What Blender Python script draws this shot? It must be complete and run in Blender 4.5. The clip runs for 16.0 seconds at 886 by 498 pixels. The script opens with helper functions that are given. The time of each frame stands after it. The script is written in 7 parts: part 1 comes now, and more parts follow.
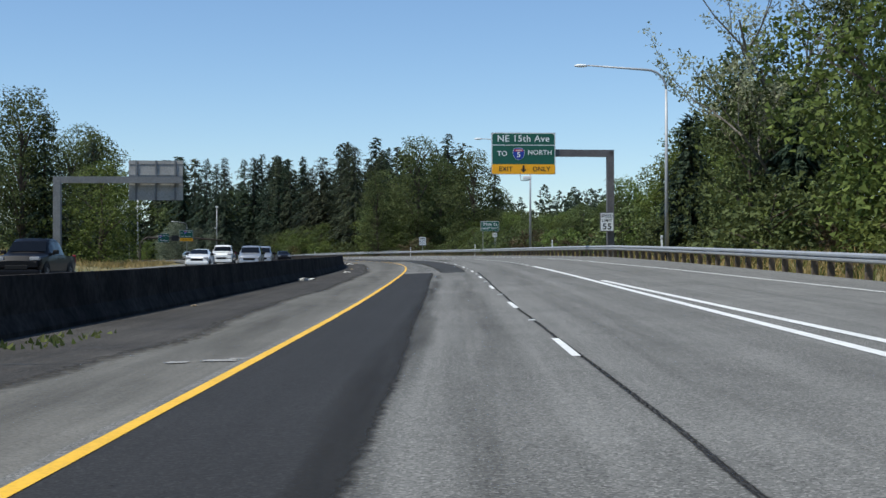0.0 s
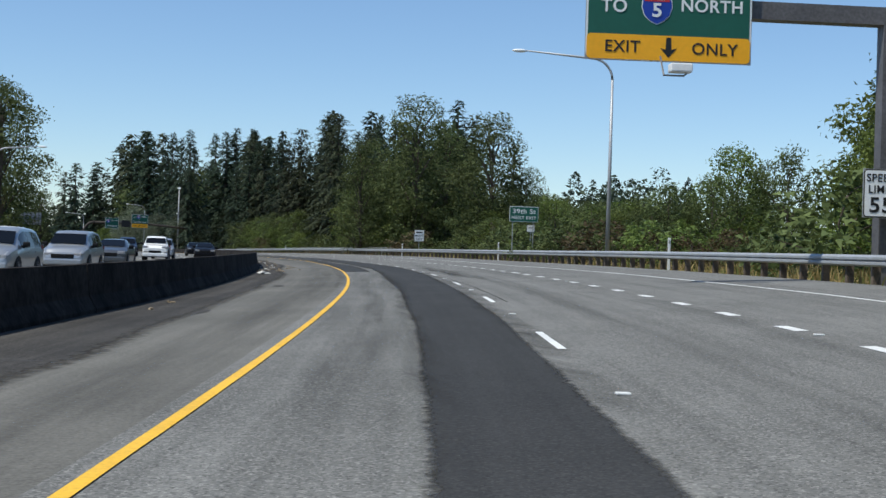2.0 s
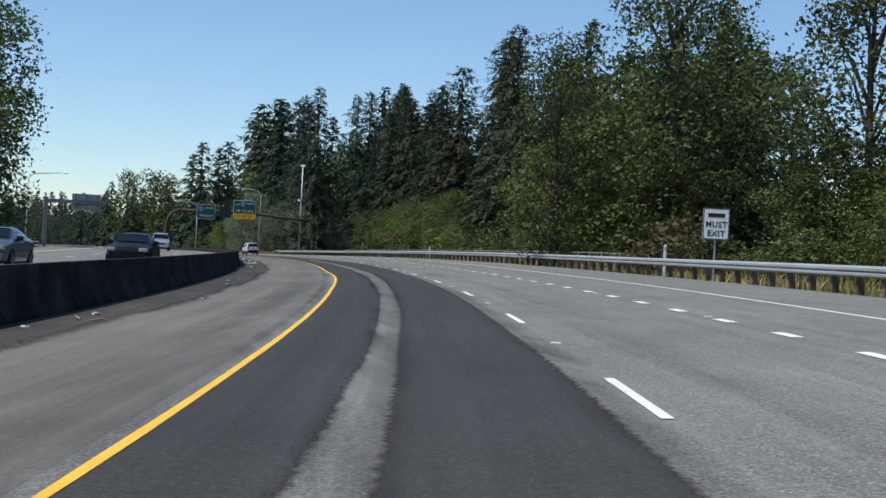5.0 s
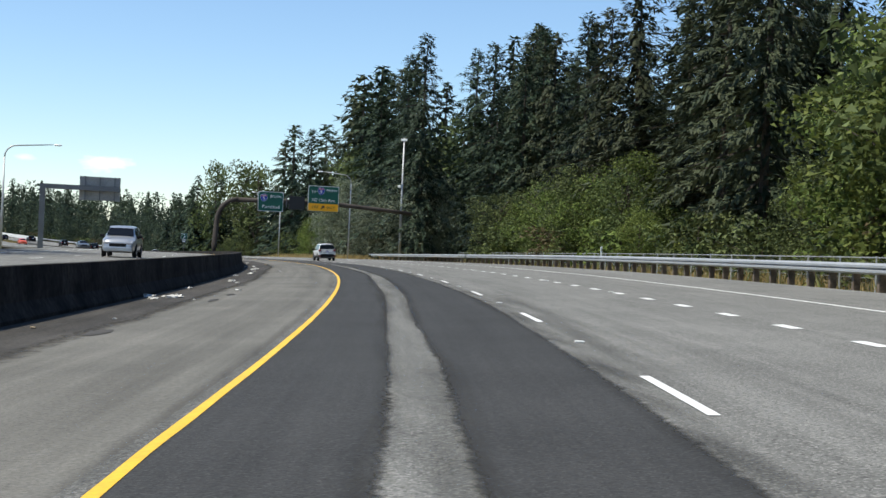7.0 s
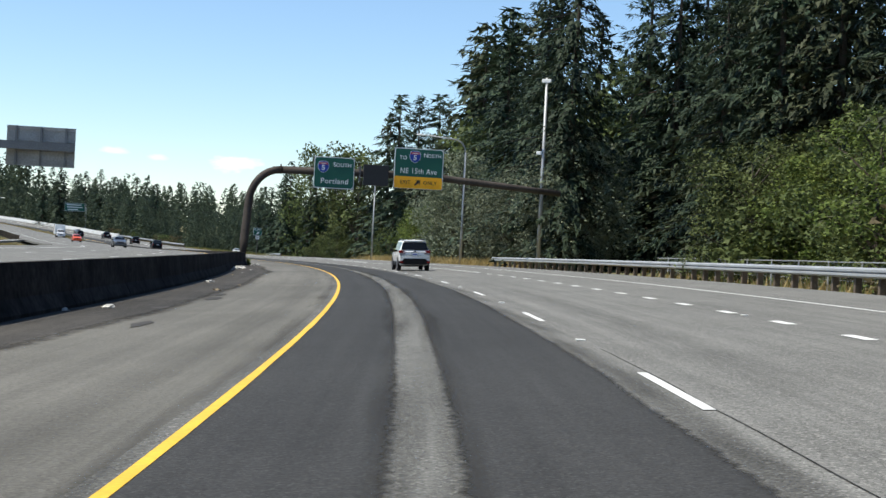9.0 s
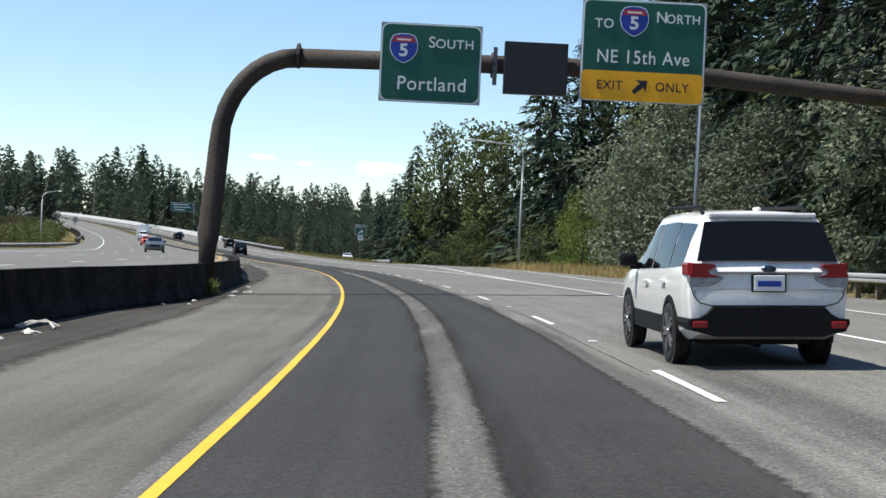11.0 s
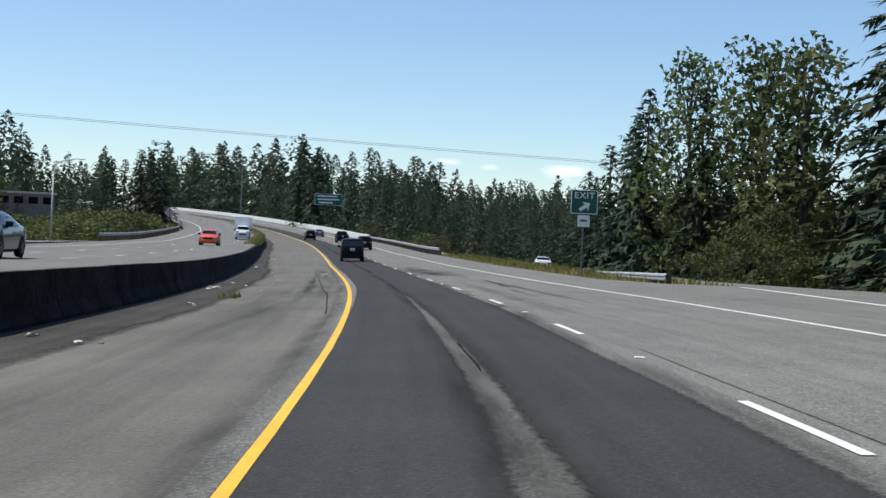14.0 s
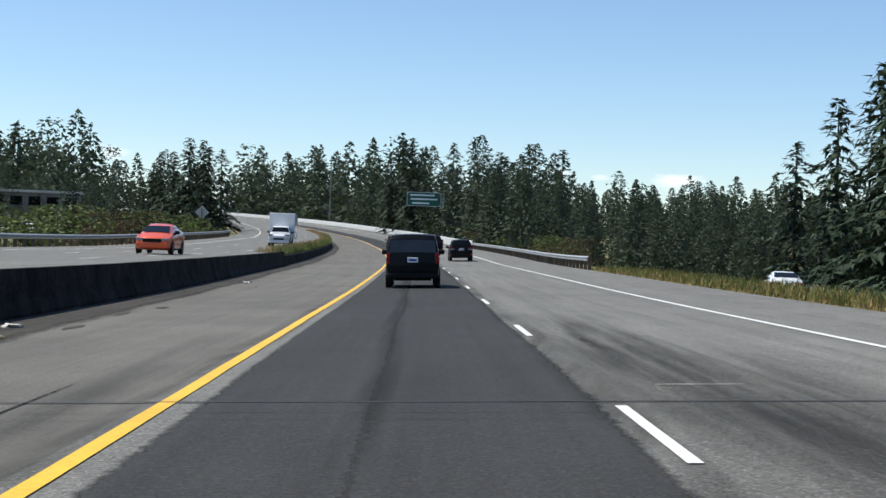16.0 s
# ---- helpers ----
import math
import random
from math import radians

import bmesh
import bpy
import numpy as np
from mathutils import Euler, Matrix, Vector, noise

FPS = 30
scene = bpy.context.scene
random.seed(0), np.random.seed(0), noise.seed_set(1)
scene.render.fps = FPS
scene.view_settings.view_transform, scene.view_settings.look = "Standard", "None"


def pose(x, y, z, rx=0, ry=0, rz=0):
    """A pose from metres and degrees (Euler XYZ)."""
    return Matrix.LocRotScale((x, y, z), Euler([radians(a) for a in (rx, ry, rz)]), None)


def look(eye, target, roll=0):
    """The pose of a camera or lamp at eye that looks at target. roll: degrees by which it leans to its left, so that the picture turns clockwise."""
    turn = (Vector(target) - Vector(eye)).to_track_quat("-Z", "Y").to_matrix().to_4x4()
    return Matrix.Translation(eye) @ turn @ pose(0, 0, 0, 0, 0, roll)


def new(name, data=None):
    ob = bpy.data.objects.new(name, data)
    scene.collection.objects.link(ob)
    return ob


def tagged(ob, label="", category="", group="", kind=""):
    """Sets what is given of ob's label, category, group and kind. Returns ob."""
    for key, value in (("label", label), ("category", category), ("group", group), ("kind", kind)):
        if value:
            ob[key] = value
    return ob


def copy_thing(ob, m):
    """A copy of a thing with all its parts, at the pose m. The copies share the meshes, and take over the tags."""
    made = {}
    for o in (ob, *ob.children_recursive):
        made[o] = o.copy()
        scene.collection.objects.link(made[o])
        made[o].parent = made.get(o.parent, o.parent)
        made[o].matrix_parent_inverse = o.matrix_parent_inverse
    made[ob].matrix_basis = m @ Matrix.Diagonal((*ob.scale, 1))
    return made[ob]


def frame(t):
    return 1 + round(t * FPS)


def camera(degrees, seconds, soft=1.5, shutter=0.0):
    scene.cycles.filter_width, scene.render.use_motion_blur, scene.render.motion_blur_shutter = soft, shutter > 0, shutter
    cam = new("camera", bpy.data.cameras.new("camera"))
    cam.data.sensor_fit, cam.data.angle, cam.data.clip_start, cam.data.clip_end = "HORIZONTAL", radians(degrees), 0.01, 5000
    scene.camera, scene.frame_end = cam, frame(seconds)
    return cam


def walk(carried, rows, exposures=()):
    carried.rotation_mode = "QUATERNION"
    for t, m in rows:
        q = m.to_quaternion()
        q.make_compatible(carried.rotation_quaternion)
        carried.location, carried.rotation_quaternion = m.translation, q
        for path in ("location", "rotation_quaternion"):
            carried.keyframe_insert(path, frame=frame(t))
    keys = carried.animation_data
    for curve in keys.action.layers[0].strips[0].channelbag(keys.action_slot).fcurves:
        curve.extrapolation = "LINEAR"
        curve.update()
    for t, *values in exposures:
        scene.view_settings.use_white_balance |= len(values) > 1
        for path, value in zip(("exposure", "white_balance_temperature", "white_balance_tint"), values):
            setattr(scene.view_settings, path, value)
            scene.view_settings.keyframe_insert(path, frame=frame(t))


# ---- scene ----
cam = camera(36.2, 16.0)
PATH = [
    (0, (0.00, 0.00, 1.24), (-0.03, 19.998, 1.499), -0.11),
    (0.5, (-0.07, 15.19, 1.39), (-0.04, 35.189, 1.644), 0.28),
    (1, (-0.14, 30.37, 1.61), (-0.06, 50.373, 1.848), 1.08),
    (1.5, (-0.15, 45.59, 1.86), (-0.09, 65.584, 2.144), 1.78),
    (2, (-0.23, 60.77, 2.10), (-0.31, 80.772, 2.328), 1.80),
    (2.5, (-0.52, 75.96, 2.33), (-0.96, 95.951, 2.559), 2.38),
    (3, (-1.08, 91.13, 2.53), (-2.00, 111.112, 2.693), 2.76),
    (3.5, (-1.98, 106.29, 2.71), (-3.35, 126.246, 2.839), 2.76),
    (4, (-3.22, 121.42, 2.89), (-5.01, 141.342, 3.036), 2.72),
    (4.2, (-3.76, 127.47, 2.94), (-5.76, 147.374, 3.096), 2.65),
    (6.3, (-13.70, 190.44, 3.43), (-17.67, 210.045, 3.548), 3.05),
    (6.5, (-15.04, 196.37, 3.47), (-19.17, 215.942, 3.583), 2.89),
    (7, (-18.59, 211.16, 3.56), (-23.20, 230.623, 3.657), 2.56),
    (7.5, (-22.47, 225.87, 3.63), (-27.58, 245.206, 3.812), 2.28),
    (8, (-26.55, 240.50, 3.70), (-32.10, 259.713, 3.852), 2.91),
    (8.5, (-30.99, 255.00, 3.75), (-36.92, 274.099, 3.836), 3.10),
    (8.7, (-32.81, 260.77, 3.76), (-38.92, 279.812, 3.807), 2.99),
    (10.8, (-55.43, 319.56, 3.70), (-63.48, 337.870, 3.685), 2.84),
    (11, (-57.93, 324.94, 3.67), (-66.26, 343.125, 3.634), 2.64),
    (11.5, (-64.40, 338.25, 3.59), (-73.19, 356.217, 3.538), 1.98),
    (12, (-71.18, 351.38, 3.48), (-80.32, 369.165, 3.421), 2.01),
    (12.5, (-78.25, 364.30, 3.36), (-87.87, 381.842, 3.294), 1.86),
    (13, (-85.60, 377.04, 3.23), (-95.63, 394.341, 3.116), 2.16),
    (13.5, (-93.18, 389.59, 3.08), (-103.59, 406.672, 2.987), 2.38),
    (14, (-101.07, 401.93, 2.94), (-111.80, 418.808, 2.834), 2.35),
    (14.5, (-109.17, 414.10, 2.80), (-120.32, 430.707, 2.732), 2.09),
    (15, (-117.64, 426.60, 2.78), (-129.07, 443.014, 2.700), 2.51),
    (15.5, (-126.60, 439.46, 2.60), (-138.42, 455.586, 2.580), 2.23),
    (16, (-135.86, 452.16, 2.44), (-147.93, 468.109, 2.441), 1.97),
]
walk(cam, [(t, look(eye, target, roll)) for t, eye, target, roll in PATH],
     [(0, -0.03, 6000, 8), (4.2, -0.03, 5980, 8), (6.4, 0.28, 6250, 8), (8.7, 0.4, 6350, 8), (11, 0.44, 6420, 9), (12.5, 0.35, 6320, 9), (13.5, 0.12, 6250, 9), (14.5, 0.15, 6250, 9), (16, 0.18, 6280, 9)])

# ---- sky, sun ----
SUN = Vector((-0.46, -0.27, 1.0)).normalized()
world = bpy.data.worlds.new("sky")
scene.world = world
world.use_nodes = True
wn = world.node_tree
wn.nodes.clear()
sky = wn.nodes.new("ShaderNodeTexSky")
sky.sky_type, sky.sun_disc = "NISHITA", False
sky.sun_elevation = math.asin(SUN.z)
sky.sun_rotation = math.atan2(SUN.x, SUN.y)
sky.air_density, sky.dust_density, sky.ozone_density = 1.0, 0.0, 4.0
bg = wn.nodes.new("ShaderNodeBackground")
bg.inputs[1].default_value = 0.125
wo = wn.nodes.new("ShaderNodeOutputWorld")
# a few small summer clouds low over the horizon
tc = wn.nodes.new("ShaderNodeTexCoord")
puff = wn.nodes.new("ShaderNodeTexNoise")
puff.inputs["Scale"].default_value, puff.inputs["Detail"].default_value = 55, 5
stretch = wn.nodes.new("ShaderNodeMapping")
stretch.inputs["Scale"].default_value = (1, 1, 2.6)
wn.links.new(tc.outputs["Generated"], stretch.inputs["Vector"])
wn.links.new(stretch.outputs[0], puff.inputs["Vector"])
colour = sky.outputs[0]
for az, el, wide, strength in ((27.5, 3.15, 1.5, 0.9), (32.3, 3.4, 0.7, 0.6), (30.6, 3.2, 0.6, 0.5), (51.0, 3.5, 1.2, 0.5)):
    c = (-math.sin(radians(az)) * math.cos(radians(el)), math.cos(radians(az)) * math.cos(radians(el)), math.sin(radians(el)))
    sub = wn.nodes.new("ShaderNodeVectorMath")
    sub.operation = "SUBTRACT"
    sub.inputs[1].default_value = c
    wn.links.new(tc.outputs["Generated"], sub.inputs[0])
    sq = wn.nodes.new("ShaderNodeVectorMath")
    sq.operation = "MULTIPLY"
    k = 1 / radians(wide)
    sq.inputs[1].default_value = (k, k, k * 3.4)
    wn.links.new(sub.outputs[0], sq.inputs[0])
    ln = wn.nodes.new("ShaderNodeVectorMath")
    ln.operation = "LENGTH"
    wn.links.new(sq.outputs[0], ln.inputs[0])
    ad = wn.nodes.new("ShaderNodeMath")
    ad.operation = "MULTIPLY_ADD"
    ad.inputs[1].default_value = 1.6
    wn.links.new(puff.outputs["Fac"], ad.inputs[0])
    mi = wn.nodes.new("ShaderNodeMath")
    mi.operation = "SUBTRACT"
    mi.inputs[0].default_value = 0.0
    wn.links.new(ln.outputs["Value"], mi.inputs[1])
    wn.links.new(mi.outputs[0], ad.inputs[2])
    mr = wn.nodes.new("ShaderNodeMapRange")
    mr.inputs["From Min"].default_value, mr.inputs["From Max"].default_value, mr.inputs["To Max"].default_value = 0.0, 0.6, strength
    wn.links.new(ad.outputs[0], mr.inputs["Value"])
    mx = wn.nodes.new("ShaderNodeMix")
    mx.data_type = "RGBA"
    mx.inputs["B"].default_value = (8.2, 8.2, 8.2, 1)
    wn.links.new(mr.outputs["Result"], mx.inputs["Factor"])
    wn.links.new(colour, mx.inputs["A"])
    colour = mx.outputs["Result"]
wn.links.new(colour, bg.inputs[0])
wn.links.new(bg.outputs[0], wo.inputs[0])
sun = bpy.data.lights.new("sun", "SUN")
sun.energy, sun.angle, sun.color = 5.0, radians(0.53), (1.0, 0.93, 0.8)
new("sun", sun).matrix_world = look((0, 0, 200), (-SUN.x, -SUN.y, 200 - SUN.z))
scene.view_settings.exposure = 0.0


# ---- the line of the road ----
H_S = [-200, 0, 60, 100, 150, 200, 250, 300, 350, 400, 440, 476, 560, 660, 780, 1000, 1300]
H_A = [-1.3, -0.55, 0.64, 3.45, 8.07, 12.92, 17.0, 21.46, 26.78, 31.36, 34.95, 37.7, 38.3, 41.5, 48, 62, 70]
Z_S = [-200, 0, 30, 60, 90, 120, 190, 240, 264, 300, 326, 347, 376, 406, 435, 476, 520, 580, 680, 780, 1000, 1300]
Z_H = [-3.0, 0.02, 0.39, 0.87, 1.3, 1.65, 2.2, 2.47, 2.54, 2.56, 2.48, 2.37, 2.15, 1.87, 1.59, 1.17, 1.05, 1.2, 2.5, 5.0, 12.0, 18.0]
B_S = [-200, 0, 30, 90, 280, 340, 430, 500, 700, 1300]
B_A = [0.0, 0.05, 1.05, 2.7, 2.75, 2.4, 2.3, 2.0, 2.2, 2.2]
O_S = [-200, 0, 15, 30, 47, 70, 100, 160, 220, 255, 275, 340, 360, 390, 415, 445, 460, 480, 500, 560, 1300]
O_D = [2.25, 2.2, 2.13, 2.05, 1.96, 1.78, 1.6, 1.63, 1.62, 1.53, 1.43, 1.24, 1.17, 1.19, 1.0, 1.05, 1.03, 0.98, 1.05, 1.2, 1.2]

_S = np.arange(-200.0, 1301.0, 1.0)
_A = np.radians(np.interp(_S, H_S, H_A))
_k = np.ones(31) / 31
_A = np.convolve(np.pad(_A, 15, mode="edge"), _k, mode="valid")
_X = np.concatenate([[0], np.cumsum(-np.sin(_A))[:-1]])
_Y = np.concatenate([[0], np.cumsum(np.cos(_A))[:-1]])
_X, _Y = _X - np.interp(0, _S, _X) + -0.15, _Y - np.interp(0, _S, _Y)
_Z = np.convolve(np.pad(np.interp(_S, Z_S, Z_H), 12, mode="edge"), np.ones(25) / 25, mode="valid")
_B = np.tan(np.radians(np.interp(_S, B_S, B_A)))
_O = np.convolve(np.pad(np.interp(_S, O_S, O_D), 8, mode="edge"), np.ones(17) / 17, mode="valid")


def R(s, d, h=0.0):
    """The point d metres to the right of the yellow line at station s, h over the road."""
    a, lat = np.interp(s, _S, _A), d - np.interp(s, _S, _O)
    z = np.interp(s, _S, _Z) + max(-6.0, min(lat, 13.0)) * np.interp(s, _S, _B) + h
    return Vector((np.interp(s, _S, _X) + lat * np.cos(a), np.interp(s, _S, _Y) + lat * np.sin(a), z))


def heading(s):
    return math.degrees(np.interp(s, _S, _A))


def station(x, y):
    """Station and offset from the yellow line of a place."""
    i = int(np.argmin((_X - x) ** 2 + (_Y - y) ** 2))
    lat = (x - _X[i]) * np.cos(_A[i]) + (y - _Y[i]) * np.sin(_A[i])
    return _S[i], lat + _O[i]


# ---- materials ----
def material(name, colour, rough=0.8, metal=0.0, vary=0.25, scale=3.0, fine=60.0, bump=0.0, spec=0.5, coat=0.0, second=None, per_object=0.0):
    m = bpy.data.materials.new(name)
    m.use_nodes = True
    n, l = m.node_tree.nodes, m.node_tree.links
    b = n["Principled BSDF"]
    b.inputs["Roughness"].default_value, b.inputs["Metallic"].default_value = rough, metal
    b.inputs["Specular IOR Level"].default_value = spec
    b.inputs["Coat Weight"].default_value = coat
    g = n.new("ShaderNodeNewGeometry")
    big, small = n.new("ShaderNodeTexNoise"), n.new("ShaderNodeTexNoise")
    big.inputs["Scale"].default_value, small.inputs["Scale"].default_value = scale, fine
    big.inputs["Detail"].default_value, small.inputs["Detail"].default_value = 5, 3
    for t in (big, small):
        l.new(g.outputs["Position"], t.inputs["Vector"])
    mix = n.new("ShaderNodeMix")
    mix.data_type = "RGBA"
    c2 = second or tuple(c * (1 - vary) for c in colour)
    mix.inputs["A"].default_value, mix.inputs["B"].default_value = (*colour, 1), (*c2, 1)
    ramp = n.new("ShaderNodeMapRange")
    ramp.inputs["From Min"].default_value, ramp.inputs["From Max"].default_value = 0.35, 0.65
    l.new(big.outputs["Fac"], ramp.inputs["Value"])
    l.new(ramp.outputs["Result"], mix.inputs["Factor"])
    mul = n.new("ShaderNodeMix")
    mul.data_type, mul.blend_type = "RGBA", "MULTIPLY"
    mul.inputs["Factor"].default_value = 1.0
    r2 = n.new("ShaderNodeMapRange")
    r2.inputs["From Min"].default_value, r2.inputs["From Max"].default_value = 0.3, 0.7
    r2.inputs["To Min"].default_value, r2.inputs["To Max"].default_value = 1 - vary, 1 + vary * 0.6
    l.new(small.outputs["Fac"], r2.inputs["Value"])
    l.new(mix.outputs["Result"], mul.inputs["A"])
    l.new(r2.outputs["Result"], mul.inputs["B"])
    out = mul.outputs["Result"]
    if per_object:
        o, r3, m3 = n.new("ShaderNodeObjectInfo"), n.new("ShaderNodeMapRange"), n.new("ShaderNodeMix")
        r3.inputs["To Min"].default_value, r3.inputs["To Max"].default_value = 1 - per_object, 1 + per_object
        l.new(o.outputs["Random"], r3.inputs["Value"])
        m3.data_type, m3.blend_type = "RGBA", "MULTIPLY"
        m3.inputs["Factor"].default_value = 1.0
        l.new(out, m3.inputs["A"])
        l.new(r3.outputs["Result"], m3.inputs["B"])
        out = m3.outputs["Result"]
    l.new(out, b.inputs["Base Color"])
    if bump:
        bp = n.new("ShaderNodeBump")
        bp.inputs["Strength"].default_value, bp.inputs["Distance"].default_value = bump, 0.01
        l.new(small.outputs["Fac"], bp.inputs["Height"])
        l.new(bp.outputs["Normal"], b.inputs["Normal"])
    return m


def foliage(name, colour, second, through_light=0.42):
    m = bpy.data.materials.new(name)
    m.use_nodes = True
    n, l = m.node_tree.nodes, m.node_tree.links
    b = n["Principled BSDF"]
    b.inputs["Roughness"].default_value = 0.6
    b.inputs["Specular IOR Level"].default_value = 0.1
    g, o = n.new("ShaderNodeNewGeometry"), n.new("ShaderNodeObjectInfo")
    t = n.new("ShaderNodeTexNoise")
    t.inputs["Scale"].default_value, t.inputs["Detail"].default_value = 0.45, 3
    l.new(g.outputs["Position"], t.inputs["Vector"])
    add = n.new("ShaderNodeMath")
    add.operation = "MULTIPLY_ADD"
    add.inputs[1].default_value = 0.34
    l.new(g.outputs["Random Per Island"], add.inputs[0])
    l.new(t.outputs["Fac"], add.inputs[2])
    r = n.new("ShaderNodeMapRange")
    r.inputs["From Min"].default_value, r.inputs["From Max"].default_value = 0.38, 0.95
    l.new(add.outputs[0], r.inputs["Value"])
    mix = n.new("ShaderNodeMix")
    mix.data_type = "RGBA"
    mix.inputs["A"].default_value, mix.inputs["B"].default_value = (*colour, 1), (*second, 1)
    l.new(r.outputs["Result"], mix.inputs["Factor"])
    hsv = n.new("ShaderNodeHueSaturation")
    hr = n.new("ShaderNodeMapRange")
    hr.inputs["To Min"].default_value, hr.inputs["To Max"].default_value = 0.78, 1.25
    l.new(o.outputs["Random"], hr.inputs["Value"])
    l.new(hr.outputs["Result"], hsv.inputs["Value"])
    hh = n.new("ShaderNodeMapRange")
    hh.inputs["To Min"].default_value, hh.inputs["To Max"].default_value = 0.487, 0.508
    l.new(o.outputs["Random"], hh.inputs["Value"])
    l.new(hh.outputs["Result"], hsv.inputs["Hue"])
    l.new(mix.outputs["Result"], hsv.inputs["Color"])
    l.new(hsv.outputs["Color"], b.inputs["Base Color"])
    tr = n.new("ShaderNodeBsdfTranslucent")
    l.new(hsv.outputs["Color"], tr.inputs["Color"])
    ms = n.new("ShaderNodeMixShader")
    ms.inputs[0].default_value = through_light
    l.new(b.outputs[0], ms.inputs[1])
    l.new(tr.outputs[0], ms.inputs[2])
    l.new(ms.outputs[0], n["Material Output"].inputs["Surface"])
    return m


def asphalt(name, colour, speck, speck_amount, vary, rough=0.92, streak=0.16, edge=False):
    """Worn asphalt: broad blotches, wear drawn out along the road, fine grain and single pale or dark stones."""
    m = material(name, colour, rough, vary=vary, scale=0.22, fine=26, bump=0.45, spec=0.2)
    n, l = m.node_tree.nodes, m.node_tree.links
    b = n["Principled BSDF"]
    src = b.inputs["Base Color"].links[0].from_socket
    g = n.new("ShaderNodeNewGeometry")
    um = n.new("ShaderNodeUVMap")
    um.uv_map = "road"

    def times(a, fac):
        mu = n.new("ShaderNodeMix")
        mu.data_type, mu.blend_type = "RGBA", "MULTIPLY"
        mu.inputs["Factor"].default_value = 1.0
        l.new(a, mu.inputs["A"])
        l.new(fac, mu.inputs["B"])
        return mu.outputs["Result"]

    def spread(value, lo, hi, a, c):
        r = n.new("ShaderNodeMapRange")
        for key, v in (("From Min", lo), ("From Max", hi), ("To Min", a), ("To Max", c)):
            r.inputs[key].default_value = v
        l.new(value, r.inputs["Value"])
        return r.outputs["Result"]

    for size, depth in (((2.6, 0.045, 1), 1.0), ((9.0, 0.16, 1), 0.6), ((0.7, 0.5, 1), 0.7)):
        mp = n.new("ShaderNodeMapping")
        mp.inputs["Scale"].default_value = size
        t = n.new("ShaderNodeTexNoise")
        t.inputs["Scale"].default_value, t.inputs["Detail"].default_value = 1.0, 4
        l.new(um.outputs[0], mp.inputs["Vector"])
        l.new(mp.outputs["Vector"], t.inputs["Vector"])
        src = times(src, spread(t.outputs["Fac"], 0.3, 0.7, 1 - streak * depth, 1 + streak * depth))
    v = n.new("ShaderNodeTexVoronoi")
    v.inputs["Scale"].default_value = 58
    l.new(g.outputs["Position"], v.inputs["Vector"])
    sep = n.new("ShaderNodeSeparateColor")
    l.new(v.outputs["Color"], sep.inputs[0])
    mx = n.new("ShaderNodeMix")
    mx.data_type = "RGBA"
    mx.inputs["B"].default_value = (*speck, 1)
    l.new(spread(sep.outputs[0], 0.7, 1.0, 0.0, speck_amount), mx.inputs["Factor"])
    l.new(src, mx.inputs["A"])
    src = times(mx.outputs["Result"], spread(sep.outputs[1], 0.0, 0.4, 1 - speck_amount, 1.0))
    l.new(src, b.inputs["Base Color"])
    if edge:
        at = n.new("ShaderNodeAttribute")
        at.attribute_name = "cover"
        t = n.new("ShaderNodeTexNoise")
        t.inputs["Scale"].default_value, t.inputs["Detail"].default_value = 7.0, 6
        l.new(g.outputs["Position"], t.inputs["Vector"])
        ad = n.new("ShaderNodeMath")
        ad.operation = "MULTIPLY_ADD"
        ad.inputs[1].default_value = 1.1
        l.new(t.outputs["Fac"], ad.inputs[0])
        l.new(at.outputs["Fac"], ad.inputs[2])
        l.new(spread(ad.outputs[0], 0.72, 1.35, 0.0, 1.0), b.inputs["Alpha"])
    return m


def stain(name, colour, most, turn):
    """A thin uneven film, drawn out along the road, that lets the asphalt show through."""
    m = material(name, colour, 0.9, vary=0.2, scale=1.0, fine=20, spec=0.15)
    n, l = m.node_tree.nodes, m.node_tree.links
    b = n["Principled BSDF"]
    g = n.new("ShaderNodeNewGeometry")
    mp = n.new("ShaderNodeMapping")
    mp.inputs["Rotation"].default_value[2] = -radians(turn)
    mp2 = n.new("ShaderNodeMapping")
    mp2.inputs["Scale"].default_value = (1.6, 0.09, 1.0)
    l.new(g.outputs["Position"], mp.inputs["Vector"])
    l.new(mp.outputs["Vector"], mp2.inputs["Vector"])
    t = n.new("ShaderNodeTexNoise")
    t.inputs["Scale"].default_value, t.inputs["Detail"].default_value = 1.6, 5
    l.new(mp2.outputs["Vector"], t.inputs["Vector"])
    r = n.new("ShaderNodeMapRange")
    r.inputs["From Min"].default_value, r.inputs["From Max"].default_value, r.inputs["To Max"].default_value = 0.3, 0.7, most
    l.new(t.outputs["Fac"], r.inputs["Value"])
    at = n.new("ShaderNodeAttribute")
    at.attribute_name = "cover"
    mu = n.new("ShaderNodeMath")
    mu.operation = "MULTIPLY"
    l.new(r.outputs["Result"], mu.inputs[0])
    l.new(at.outputs["Fac"], mu.inputs[1])
    l.new(mu.outputs[0], b.inputs["Alpha"])
    return m


